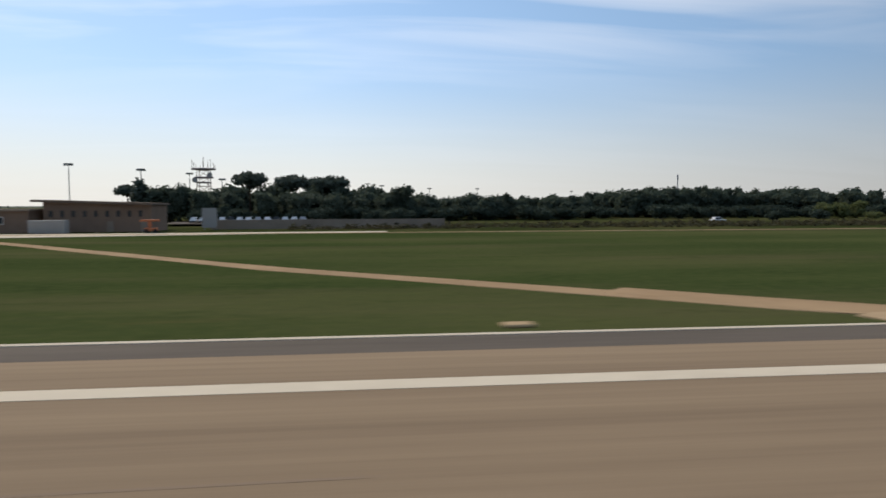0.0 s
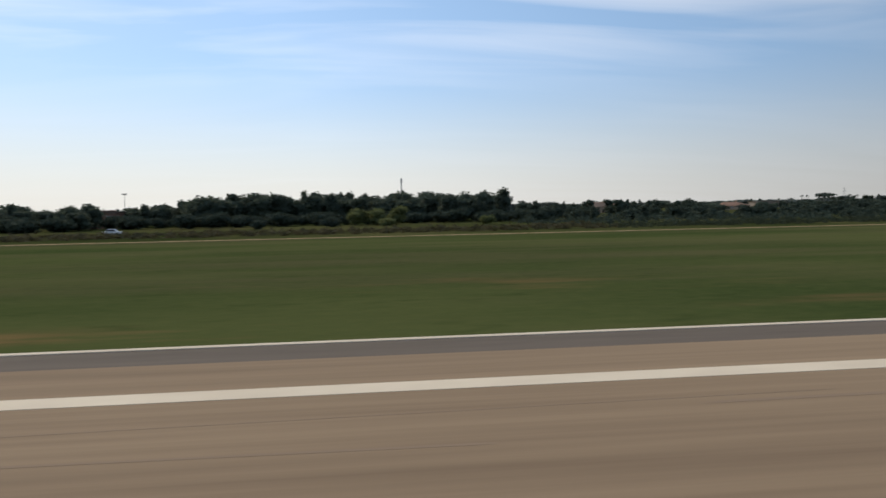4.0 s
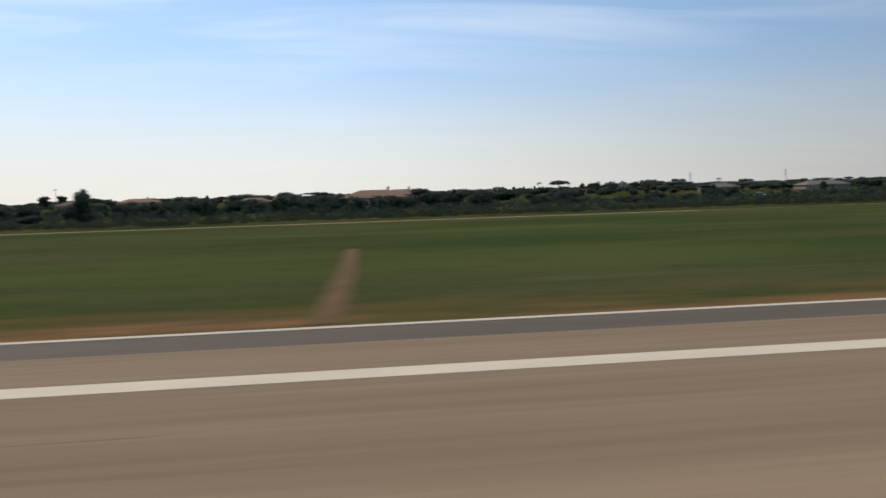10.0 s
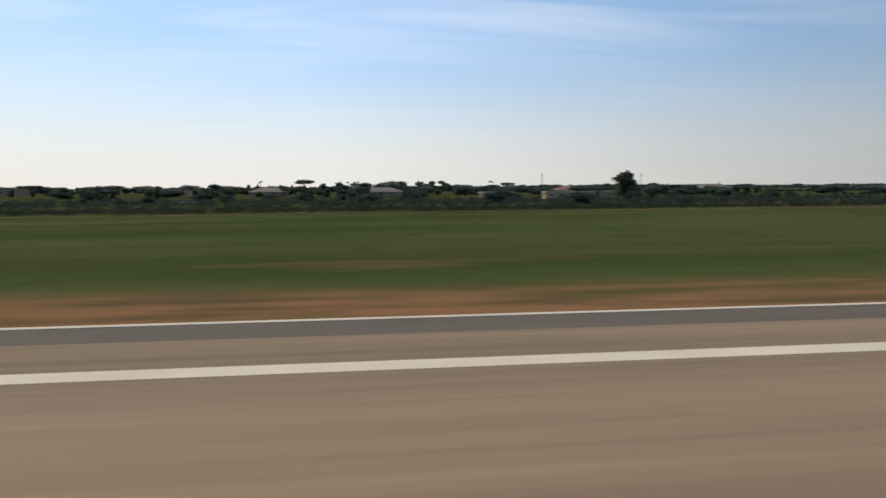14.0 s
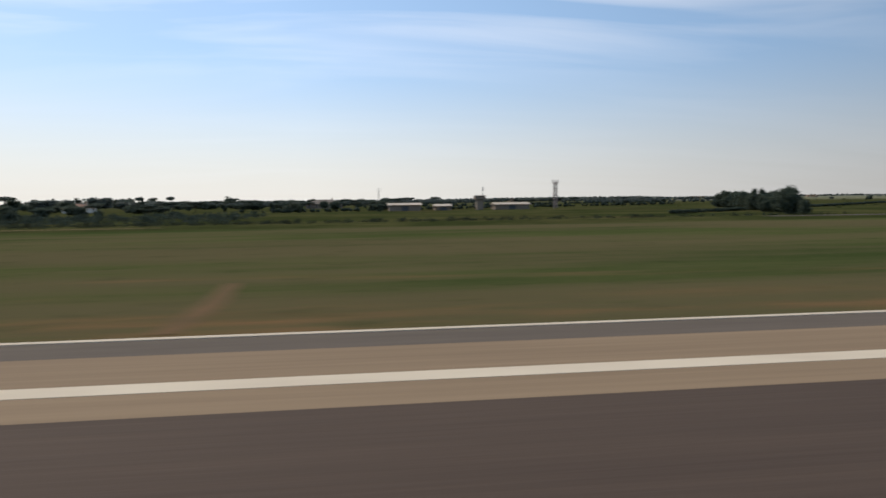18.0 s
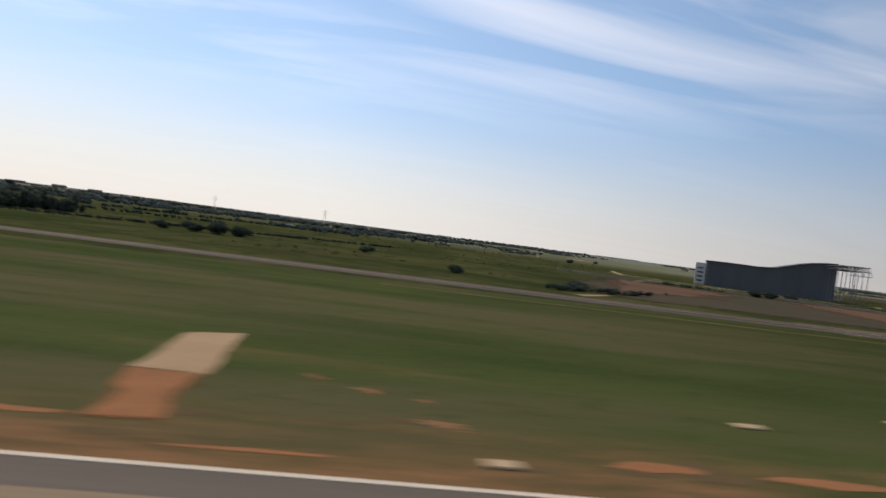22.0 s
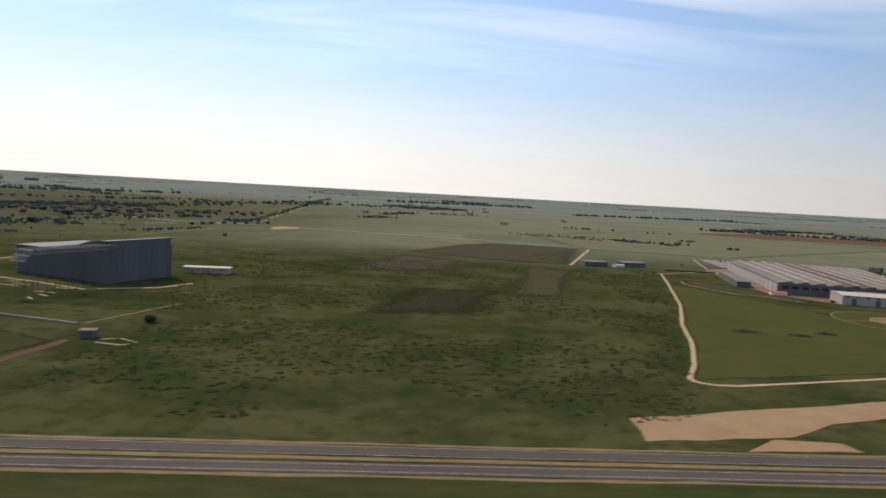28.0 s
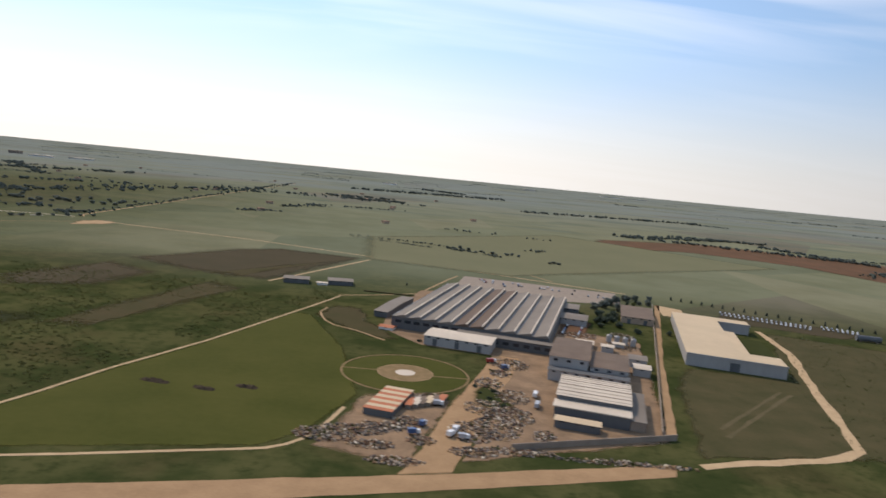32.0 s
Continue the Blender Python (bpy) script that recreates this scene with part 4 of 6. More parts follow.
for x in np.arange(104, 470, 5.5):
    plant(tree_rnd.choice(["bush", "bush", "bush", "broad"]), float(x) + tree_rnd.uniform(-3, 3), tree_rnd.uniform(92, 150), tree_rnd.uniform(1.0, 2.0), tree_rnd.uniform(1.0, 1.6))
# dense thicket near the end of the runway
for k in range(26):
    u = k / 25
    plant(tree_rnd.choice(["broad", "tall", "broad"]), 553.5 + 27 * u + tree_rnd.uniform(-0.5, 0.5), 86 + 66 * u + tree_rnd.uniform(-2, 2), tree_rnd.uniform(3.0, 4.0), tree_rnd.uniform(0.8, 1.0), "thicket by the runway end")
wood("thicket", "solid dark thicket behind its front trees", [(wr.choice(["broad", "bush", "broad"]), 553.8 + 27 * u + wr.uniform(-0.6, 0.6), 86 + 66 * u + wr.uniform(-2, 2), wr.uniform(1.9, 3.2), wr.uniform(0.75, 0.95)) for u in np.arange(0, 1.0, 0.016)], 5)
for x, y, h, w in [(604, 127, 1.5, 1.3), (609, 128, 1.9, 1.3), (613, 128, 2.5, 1.1), (617, 129, 2.3, 1.1), (640, 128, 1.4, 1.4), (652, 96, 1.2, 1.3), (668, 92, 1.3, 1.5), (731, 150, 1.6, 1.4), (736, 152, 1.8, 1.3), (744, 156, 1.6, 1.4)]:
    plant("bush", x, y, h, w, "bushes in the fields")
for k in range(30):
    x = tree_rnd.uniform(420, 780)
    plant(tree_rnd.choice(["broad", "bush", "bush", "pine"]), x, tree_rnd.uniform(260, 640), tree_rnd.uniform(1.2, 2.2), tree_rnd.uniform(1.6, 2.8), "trees in the fields")
# trees about the works
for x, y, h, w in [(1081, 300, 3.0, 1.3), (1086, 306, 3.4, 1.3), (1091, 314, 3.2, 1.3), (1097, 322, 3.3, 1.3), (1103, 330, 2.8, 1.4), (1109, 334, 2.6, 1.4), (1079, 285, 2.8, 1.3), (1078, 272, 2.5, 1.4), (1082, 264, 2.2, 1.4), (1087, 256, 1.9, 1.4), (1112, 322, 2.4, 1.4), (1074, 262, 1.8, 1.4), (1100, 258, 1.6, 1.4)]:
    plant("broad", x, y, h * 1.15, w * 1.25, "trees between the works buildings")
belt = random.Random(8)
for k in range(30):
    u = belt.random()
    plant(belt.choice(["broad", "broad", "tall", "pale"]), 1075 + 44 * u + belt.uniform(-4, 3), 262 + 84 * u + belt.uniform(-9, 7), belt.uniform(1.8, 3.2), belt.uniform(1.2, 1.7), "trees between the works buildings")
for x, y, h in [(1021, 163, 0.8), (1024, 158, 0.7), (1022.5, 169, 0.9), (1019, 167, 0.6), (1018, 172, 0.8)]:
    plant("bush", x, y, h, 1.2, "bushes in the works yard")
for k in range(22):
    u = k / 21
    plant("cypress", 1132 + 92 * u, 346 - 52 * u, 1.9, 2.4, "row of small trees along the works road")
for x, y, h in [(806, 141, 1.7), (996, 318, 1.4), (1003, 214, 1.0)]:
    plant("bush", x, y, h, 1.1, "bushes in the fields")
for x, y in [(1062, 478), (1052, 480), (1070, 476), (1044, 484), (1036, 492), (1030, 498), (1066, 482), (1088, 452), (1091, 455), (1094, 452)]:
    plant("broad", x, y, tree_rnd.uniform(1.4, 2.2), 2.2, "trees in the fields")
for x, y in [(742, 452), (748, 460), (754, 468), (760, 475), (766, 480), (772, 486), (738, 447), (733, 440)]:
    plant("broad", x, y, tree_rnd.uniform(1.6, 2.4), 2.2, "trees along the far road")


def scatter(name, label, area, count, size, material, seed, tall=0.7, keep=None, lie=1.0):
    """Low shrub and weed clumps joined into one stretch."""
    r = np.random.RandomState(seed)
    vs, fs = [], []
    done = 0
    while done < count:
        x, y = r.uniform(area[0], area[1]), r.uniform(area[2], area[3])
        done += 1
        if keep and not keep(x, y):
            continue
        s = size * min(1.7, r.lognormal(0, 0.45))
        for k in range(9 if lie else 14):
            d = r.normal(size=3)
            d /= np.linalg.norm(d)
            p = np.array((x, y, 0.0)) + d * np.array((s, s, s * tall)) * r.uniform(0.5, 1.0)
            p[2] = abs(p[2])
            u = r.normal(size=3) * np.array((1, 1, 1 - 0.65 * lie))
            u /= np.linalg.norm(u)
            v = np.cross(u, np.array((0, 0, lie)) + r.normal(size=3) * (1 - 0.6 * lie))
            v /= np.linalg.norm(v) + 1e-6
            q = s * (r.uniform(0.22, 0.5) if lie else r.uniform(0.14, 0.3))
            i = len(vs)
            for c in (-u, v, u, -v):
                w = p + c * q
                vs.append((w[0], w[1], max(-0.02, w[2])))
            fs.append((i, i + 1, i + 2, i + 3))
    return tagged(part(name, mesh_of(name, vs, fs, material)), label, "vegetation", kind="stuff")


def wild_keep(x, y):
    if 66 < y < 79 and x > 560:
        return False
    if x > 906 + (y - 108) * 0.37 and y < 290:
        return False
    if y < 84 + max(0, (x - 880) * 0.25):
        return False
    if x < 803 and y < 152:
        return False
    return noise.noise((x * 0.03, y * 0.03, 0.0)) > -0.15


scatter("weeds", "rough green shrubs and weeds on wild ground", (795, 980, 80, 290), 9000, 0.46, M["weed"], 3, 0.2, wild_keep)
scatter("weeds", "second growth of green weeds on wild ground", (795, 980, 80, 290), 4000, 0.40, M["weed"], 4, 0.25, wild_keep)
scatter("reeds", "band of dry reeds and scrub along the perimeter", (-8, 104, 72, 84), 1800, 0.34, M["reed"], 6, 1.2)
scatter("rank_grass", "band of tall rank grass along the perimeter", (104, 560, 72, 84), 7200, 0.34, M["rank"], 16, 1.0, lambda x, y: not (330 < x and y < 66 + (x - 250) * 0.045 + 3), 0.0)
scatter("scrub", "low dark scrub behind the perimeter track", (100, 480, 84, 125), 3600, 0.6, M["scrub"], 7, 1.2, None, 0.0)
scatter("scrub", "low scrub and hedges in the open land", (560, 800, 84, 330), 2600, 0.42, M["weed"], 8, 0.7, lambda x, y: noise.noise((x * 0.02, y * 0.05, 3.0)) > 0.12 and not (690 < x < 803 and y < 160))
scatter("weeds", "rough weeds round the works", (1062, 1180, 135, 285), 1800, 0.3, M["weed"], 9, 0.5, lambda x, y: (x > 1068 + (y - 145) * 0.36 + 30 or x < 1086 + (y - 214) * 0.30 - 3) and x > 1064 + (y - 145) * 0.27 + 2 and y < 230 + (x - 1080) * 0.6)


def icosphere(level):
    bm = bmesh.new()
    bmesh.ops.create_icosphere(bm, subdivisions=level, radius=1)
    co = np.array([tuple(v.co) for v in bm.verts])
    fa = [tuple(v.index for v in f.verts) for f in bm.faces]
    bm.free()
    return co, fa


BLOB = icosphere(1)


def far_woods(name, label, rows, seed, material, deep=1.6):
    """Lines and clumps of distant trees, joined."""
    r = np.random.RandomState(seed)
    base = lobes_for("bush", 3)
    vs, fs = [], []
    for (x0, y0), (x1, y1), n, h in rows:
        h *= 0.64
        for k in range(int(n * 1.8)):
            u = r.uniform()
            cx, cy = x0 + (x1 - x0) * u + r.normal() * h * deep, y0 + (y1 - y0) * u + r.normal() * h * deep
            hh = h * r.uniform(0.6, 1.25)
            for c, rad in (base[j] for j in r.choice(len(base), 3, replace=False)):
                i = len(vs)
                q = 1 + r.uniform(-0.25, 0.25, size=(len(BLOB[0]), 1))
                co = (np.array(c) + BLOB[0] * np.array(rad) * q) * hh + np.array((cx, cy, 0))
                co[:, 2] = np.maximum(co[:, 2], -0.1)
                vs.extend(map(tuple, co))
                fs.extend(tuple(i + j for j in f) for f in BLOB[1])
    return tagged(part(name, mesh_of(name, vs, fs, material)), label, "woods", kind="stuff")


# far woods use the same haze-tinted leaf colour
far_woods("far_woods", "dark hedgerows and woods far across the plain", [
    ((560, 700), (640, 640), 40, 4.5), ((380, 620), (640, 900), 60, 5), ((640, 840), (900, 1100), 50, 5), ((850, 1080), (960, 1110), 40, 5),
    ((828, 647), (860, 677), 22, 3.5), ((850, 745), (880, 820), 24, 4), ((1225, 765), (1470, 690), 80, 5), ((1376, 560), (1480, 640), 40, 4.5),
    ((1302, 837), (1430, 850), 50, 5.0), ((760, 500), (752, 831), 60, 2.6), ((752, 831), (742, 1397), 50, 4.0), ((1020, 650), (1130, 625), 12, 3.0), ((950, 520), (1036, 495), 26, 2.2), ((990, 1760), (1090, 1670), 40, 8), ((500, 927), (300, 1200), 50, 6)], 21, M["leaf_hazed"])
far_woods("far_woods", "dark continuous tree ridge beyond the open fields", [((430, 310), (523, 365), 130, 3.6), ((523, 365), (570, 470), 90, 3.8), ((570, 470), (648, 746), 80, 4.6), ((648, 746), (760, 1080), 50, 6.0), ((613, 270), (650, 395), 90, 3.0), ((650, 395), (690, 520), 40, 3.4)], 25, M["leaf_hazed"], 5.0)
far_woods("far_woods", "dark woods and clumps across the plain", [((718, 363), (748, 412), 24, 2.4), ((676, 327), (682, 332), 8, 1.8), ((547, 576), (604, 647), 60, 5.0), ((705, 514), (719, 525), 14, 3.6), ((741, 493), (759, 506), 18, 3.8), ((677, 393), (684, 400), 10, 3.0), ((872, 788), (890, 800), 12, 2.2), ((1089, 519), (1094, 523), 9, 3.0), ((876, 1030), (972, 1045), 70, 5.0), ((1225, 765), (1394, 852), 80, 5.0), ((1403, 798), (1464, 674), 90, 4.6), ((953, 508), (1008, 486), 50, 1.3), ((1020, 489), (1056, 464), 26, 2.6), ((1150, 1100), (1500, 1250), 90, 6.0), ((300, 900), (520, 1180), 90, 6.5), ((860, 1400), (1180, 1550), 80, 8.0)], 23, M["leaf_hazed"])
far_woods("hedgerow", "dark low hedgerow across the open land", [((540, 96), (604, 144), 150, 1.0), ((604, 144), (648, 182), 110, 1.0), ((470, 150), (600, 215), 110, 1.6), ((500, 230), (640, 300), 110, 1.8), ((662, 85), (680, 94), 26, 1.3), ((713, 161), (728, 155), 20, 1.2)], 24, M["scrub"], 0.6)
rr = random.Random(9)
far_woods("far_woods", "scattered distant trees towards the horizon", [((x, y), (x + rr.uniform(60, 320), y + rr.uniform(-40, 40)), rr.randrange(14, 40), rr.uniform(2.6, 4.6)) for x, y in ((rr.uniform(-900, 3000), rr.uniform(700, 3600)) for k in range(110))], 22, M["leaf_hazed"])


# ---- buildings ----
def windows_on(parent, y, z0, z1, xs, w, frame_mat=None):
    """Recessed dark panes with a frame on the face at y (facing -y)."""
    for x in xs:
        f = part("window", box(x - w / 2 - 0.06, x + w / 2 + 0.06, y - 0.05, y + 0.03, z0 - 0.06, z1 + 0.06), frame_mat or M["white_wall"], parent)
        part("pane", box(x - w / 2, x + w / 2, y - 0.07, y - 0.02, z0, z1), M["glass"], f)


def house(x, y, w, d, h, rz=0.0, roof="hip", wall="white_wall", roof_mat="tile", label="", group="houses beyond the airfield"):
    t = thing("house", label or "low country house with a tiled hip roof among trees", "house", x, y, 0, rz, group)
    part("wall", box(-w / 2, w / 2, -d / 2, d / 2, -0.05, h), M[wall], t)
    o = 0.35
    if roof == "hip":
        rh = h + min(w, d) * 0.2
        k = max(0.2, w / 2 - d / 2)
        vs = [(-w / 2 - o, -d / 2 - o, h), (w / 2 + o, -d / 2 - o, h), (w / 2 + o, d / 2 + o, h), (-w / 2 - o, d / 2 + o, h), (-k, 0, rh), (k, 0, rh)]
        fs = [(0, 1, 5, 4), (1, 2, 5), (2, 3, 4, 5), (3, 0, 4), (3, 2, 1, 0)]
        part("roof", mesh_of("roof", vs, fs, M[roof_mat]), None, t)
        part("chimney", box(w * 0.2, w * 0.2 + 0.4, 0.2, 0.6, h, rh + 0.5), M["beige_wall"], t)
    else:
        part("roof", box(-w / 2 - 0.2, w / 2 + 0.2, -d / 2 - 0.2, d / 2 + 0.2, h, h + 0.18), M[roof_mat], t)
        part("parapet", box(-w / 2 - 0.1, w / 2 + 0.1, -d / 2 - 0.15, -d / 2 + 0.05, h + 0.18, h + 0.4), M[wall], t)
    n = max(2, int(w / 2.2))
    windows_on(t, -d / 2, h * 0.42, h * 0.78, [(-0.5 + (i + 0.5) / n) * w for i in range(n) if i != n // 2], 0.55)
    dx = (-0.5 + (n // 2 + 0.5) / n) * w
    part("door", box(dx - 0.3, dx + 0.3, -d / 2 - 0.05, -d / 2 + 0.02, 0, min(1.1, h * 0.75)), M["bark"], t)
    return t


# terminal side buildings by the apron
b = thing("terminal_building", "long low reddish-brown building with a flat overhanging roof", "building", -24.2, 74, 0, 0)
bm = box(-7.0, 3.1, -2.5, 3.0, -0.05, 2.95)
for v in bm.verts:
    if v.co.z > 1 and v.co.x > 0:
        v.co.z = 2.6
part("wall", bm, M["brown_wall"], b)
bm = box(-7.9, 3.3, -3.1, 3.3, 2.98, 3.2)
for v in bm.verts:
    if v.co.x > 0:
        v.co.z -= 0.36
part("roof", bm, M["roof_brown"], b, "gently sloping roof with a deep overhang")
windows_on(b, -2.5, 1.5, 2.1, [-6.3 + 1.05 * i for i in range(9)], 0.34, M["brown_wall"])
for dx in (-5.4, -0.8, 2.4):
    part("door", box(dx - 0.3, dx + 0.3, -2.56, -2.47, 0, 1.05), M["grey_wall"], b)
b = thing("terminal_building", "small pale grey annex with a shed roof", "building", -37.5, 72, 0, 0)
part("wall", box(-4, 5.6, -2, 3, -0.05, 2.1), M["brown_wall"], b)
part("roof", box(-4.3, 5.8, -2.3, 3.2, 2.1, 2.3), M["grey_wall"], b)
windows_on(b, -2, 0.9, 1.5, [-3 + 1.5 * i for i in range(5)], 0.6)
b = thing("container", "grey shipping container on the apron", "container", -29.5, 68.6, 0, 3)
part("body", box(-1.6, 1.6, -0.6, 0.6, 0.02, 1.25, bevel=0.03), M["cladding_lt"], b)
for i in range(12):
    part("rib", box(-1.5 + i * 0.26, -1.42 + i * 0.26, -0.64, -0.6, 0.12, 1.2), M["cladding_lt"], b)
t = thing("signboard", "tall pale grey metal panel on two posts", "panel", -16.2, 74.6)
part("panel", box(-0.75, 0.75, -0.06, 0.06, 0.25, 2.3), M["cladding_lt"], t)
for s in (-0.6, 0.6):
    part("post", box(s - 0.05, s + 0.05, 0.06, 0.16, 0, 2.25), M["steel"], t)
t = thing("loader", "orange airport loader with a raised platform", "vehicle", -20.0, 67.6, 0, 10)
part("chassis", box(-0.6, 0.6, -0.35, 0.35, 0.2, 0.5, bevel=0.04), M["orange"], t)
part("mast", box(-0.25, 0.05, -0.15, 0.15, 0.5, 1.15), M["orange"], t)
part("platform", box(-0.9, 0.8, -0.4, 0.4, 1.1, 1.28, bevel=0.03), M["orange"], t)
for sx in (-0.4, 0.4):
    for sy in (-0.36, 0.36):
        part("wheel", rod(bmesh.new(), (sx, sy - 0.06, 0.2), (sx, sy + 0.06, 0.2), 0.2, seg=12), M["tyre"], t)
w = thing("boundary_wall", "low beige boundary wall with posts along the apron", "wall", -4.5, 76.5)
for i in range(14):
    part("wall_panel", box(-12 + i * 1.8, -10.3 + i * 1.8, -0.06, 0.06, 0, 1.02), M["grey_wall"], w)
    part("post", box(-10.3 + i * 1.8, -10.2 + i * 1.8, -0.09, 0.09, 0, 1.1), M["grey_wall"], w)


def car_proto():
    """Meshes of a small parked car, shared by all."""
    body = box(-1.05, 1.05, -0.42, 0.42, 0.12, 0.44, bevel=0.06)
    bm = bmesh.new()
    r = add_box(bm, -0.62, 0.5, -0.37, 0.37, 0.44, 0.74)
    for v in r.verts:
        if v.co.z > 0.6:
            v.co.x = v.co.x * 0.72 - 0.03
            v.co.y *= 0.86
    cab = bm
    glass = box(-0.56, 0.44, -0.385, 0.385, 0.48, 0.68)
    for v in glass.verts:
        if v.co.z > 0.6:
            v.co.x = v.co.x * 0.78 - 0.02
            v.co.y *= 0.87
    out = []
    for nm, bmx in (("body", body), ("cabin", cab), ("window", glass), ("wheel", rod(bmesh.new(), (0, -0.06, 0), (0, 0.06, 0), 0.16, seg=12)), ("bumper", box(-0.05, 0.05, -0.4, 0.4, -0.06, 0.06, bevel=0.02))):
        me = bpy.data.meshes.new(nm)
        bmx.to_mesh(me)
        bmx.free()
        out.append(me)
    return out


CAR = car_proto()
CAR_COPIES = {}


def car(x, y, rz, colour, group="parked cars", z=0.0):
    words = {"car_white": "white", "car_grey": "silver grey", "car_blue": "dark blue", "car_red": "dark red", "car_black": "black"}[colour]
    t = thing("car", words + " parked hatchback car with dark windows", "car", x, y, z, rz, group)
    for nm, me, mat in (("body", CAR[0], colour), ("cabin", CAR[1], colour), ("window", CAR[2], "glass")):
        key = (nm, mat)
        if key not in CAR_COPIES:
            CAR_COPIES[key] = me.copy()
            CAR_COPIES[key].materials.append(M[mat])
        part(nm, CAR_COPIES[key], None, t)
    for key, me in (("wheel", CAR[3]), ("bumper", CAR[4])):
        if key not in CAR_COPIES:
            me.materials.append(M["tyre"])
            CAR_COPIES[key] = me
    for sx in (-0.65, 0.65):
        for sy in (-0.40, 0.40):
            part("wheel", CAR[3], None, t, loc=(sx, sy, 0.16))
    for sx in (-1.06, 1.06):
        part("bumper", CAR[4], None, t, loc=(sx, 0, 0.22))
    return t


cr_ = random.Random(4)
COLS = ["car_white", "car_white", "car_grey", "car_grey", "car_blue", "car_red", "car_black"]
plot("car_park", [(-26, 88), (3, 88), (3, 99), (-26, 99)], 0.3, M["road"], "asphalt car park behind the boundary wall", "car park")
for i in range(13):
    car(-22 + i * 1.15, 93 + cr_.uniform(-0.3, 0.3), 90 + cr_.uniform(-4, 4), ("car_white", "car_white", "car_grey", "car_white", "car_black")[i % 5], "cars in the airport car park", 0.3)
car(-6.0, 80.5, 10, "car_white", "cars on the perimeter")
car(46.6, 88, 5, "car_white", "cars on the perimeter")
car(300, 118, 10, "car_white", "cars on the perimeter")
car(330.5, 112, 10, "car_grey", "cars on the perimeter")


def lamp_mast(x, y, h):
    t = thing("floodlight_mast", "tall slender steel floodlight mast with a round head", "light mast", x, y, 0, 0, "floodlight masts")
    part("pole", rod(bmesh.new(), (0, 0, 0), (0, 0, h), 0.13, 0.06, 8), M["steel"], t)
    part("head_frame", rod(bmesh.new(), (0, 0, h - 0.12), (0, 0, h), 0.75, 0.75, 12), M["steel"], t)
    for k in range(6):
        a = k * math.pi / 3
        part("floodlight", box(0.6 * math.cos(a) - 0.14, 0.6 * math.cos(a) + 0.14, 0.6 * math.sin(a) - 0.14, 0.6 * math.sin(a) + 0.14, h - 0.38, h - 0.12), M["cladding_lt"], t)


for x, y, h in [(-51, 127, 9.9), (-39, 127, 9.0), (-38.8, 160, 9.8), (-31.8, 160, 8.5), (-22, 200, 10.0), (96, 318, 8.6), (5, 220, 8.6), (22, 240, 8.2), (42, 260, 8.5)]:
    lamp_mast(x, y, h)
t = thing("pole", "bare tall dark pole rising above the trees", "pole", 87.1, 187)
part("shaft", rod(bmesh.new(), (0, 0, 0), (0, 0, 10.0), 0.2, 0.14, 8), M["steel"], t)
part("cap", rod(bmesh.new(), (0, 0, 9.2), (0, 0, 10.6), 0.24, 0.18, 8), M["steel"], t)


def lattice(t, h, half, n, mat, top=None, thin=1.0):
    """Four legs with rings and diagonals as parts of a tower."""
    top = half if top is None else top
    for sx in (-1, 1):
        for sy in (-1, 1):
            part("leg", rod(bmesh.new(), (sx * half, sy * half, 0), (sx * top, sy * top, h), 0.1 * thin, 0.08 * thin), mat, t)
    for k in range(1, n + 1):
        z = h * k / n
        s = half + (top - half) * k / n
        zl = h * (k - 1) / n
        sl = half + (top - half) * (k - 1) / n
        bm = bmesh.new()
        for a, c in (((-s, -s), (s, -s)), ((s, -s), (s, s)), ((s, s), (-s, s)), ((-s, s), (-s, -s))):
            rod(bm, (*a, z), (*c, z), 0.05 * thin)
        part("ring", bm, mat, t)
        bm = bmesh.new()
        rod(bm, (-sl, -sl, zl), (s, -s, z), 0.04 * thin)
        rod(bm, (sl, sl, zl), (-s, s, z), 0.04 * thin)
        part("brace", bm, mat, t)


t = thing("radio_tower", "lattice radio tower with two round platforms and aerials", "radio tower", -32.4, 145)
lattice(t, 9.6, 1.1, 6, M["antenna"])
for z, r in ((9.7, 2.4), (8.0, 1.9), (7.0, 1.5)):
    part("platform", rod(bmesh.new(), (0, 0, z), (0, 0, z + 0.28), r, r, 16), M["antenna"], t)
for k in range(9):
    a = k * 0.698
    part("aerial", rod(bmesh.new(), (2.2 * math.cos(a), 2.2 * math.sin(a), 9.9), (2.2 * math.cos(a), 2.2 * math.sin(a), 10.7 + 0.5 * (k % 3)), 0.05), M["antenna"], t)
part("aerial", rod(bmesh.new(), (0, 0, 9.9), (0, 0, 12.3), 0.06), M["antenna"], t)
for sx, z in ((1.5, 8.6), (-1.4, 7.6)):
    part("dish", rod(bmesh.new(), (sx, -1.5, z), (sx, -1.2, z), 0.55, 0.35, 14), M["cladding_lt"], t)

house(31, 128, 7, 6, 2.8, 0, "flat", "tile", "roof_brown", "red-brown house half hidden by dark trees")
house(148, 205, 8, 6, 1.9, 8, "hip", "beige_wall", "roof_brown", "beige house with a low dark roof")
house(158, 230, 12, 6, 2.1, -6, "hip", "beige_wall", "tile", "beige house with a tiled roof")
house(231.0, 114, 10.5, 6, 2.0, 0, "hip", "beige_wall", "tile", "broad beige villa with a terracotta hip roof")
house(236.5, 139, 8, 5, 2.3, 4, "hip", "brown_wall", "tile", "two-storey brick house with a low tiled roof")
house(236, 262, 9, 7, 2.3, -4, "flat", "grey_wall", "grey_wall", "grey flat-roofed house behind trees")
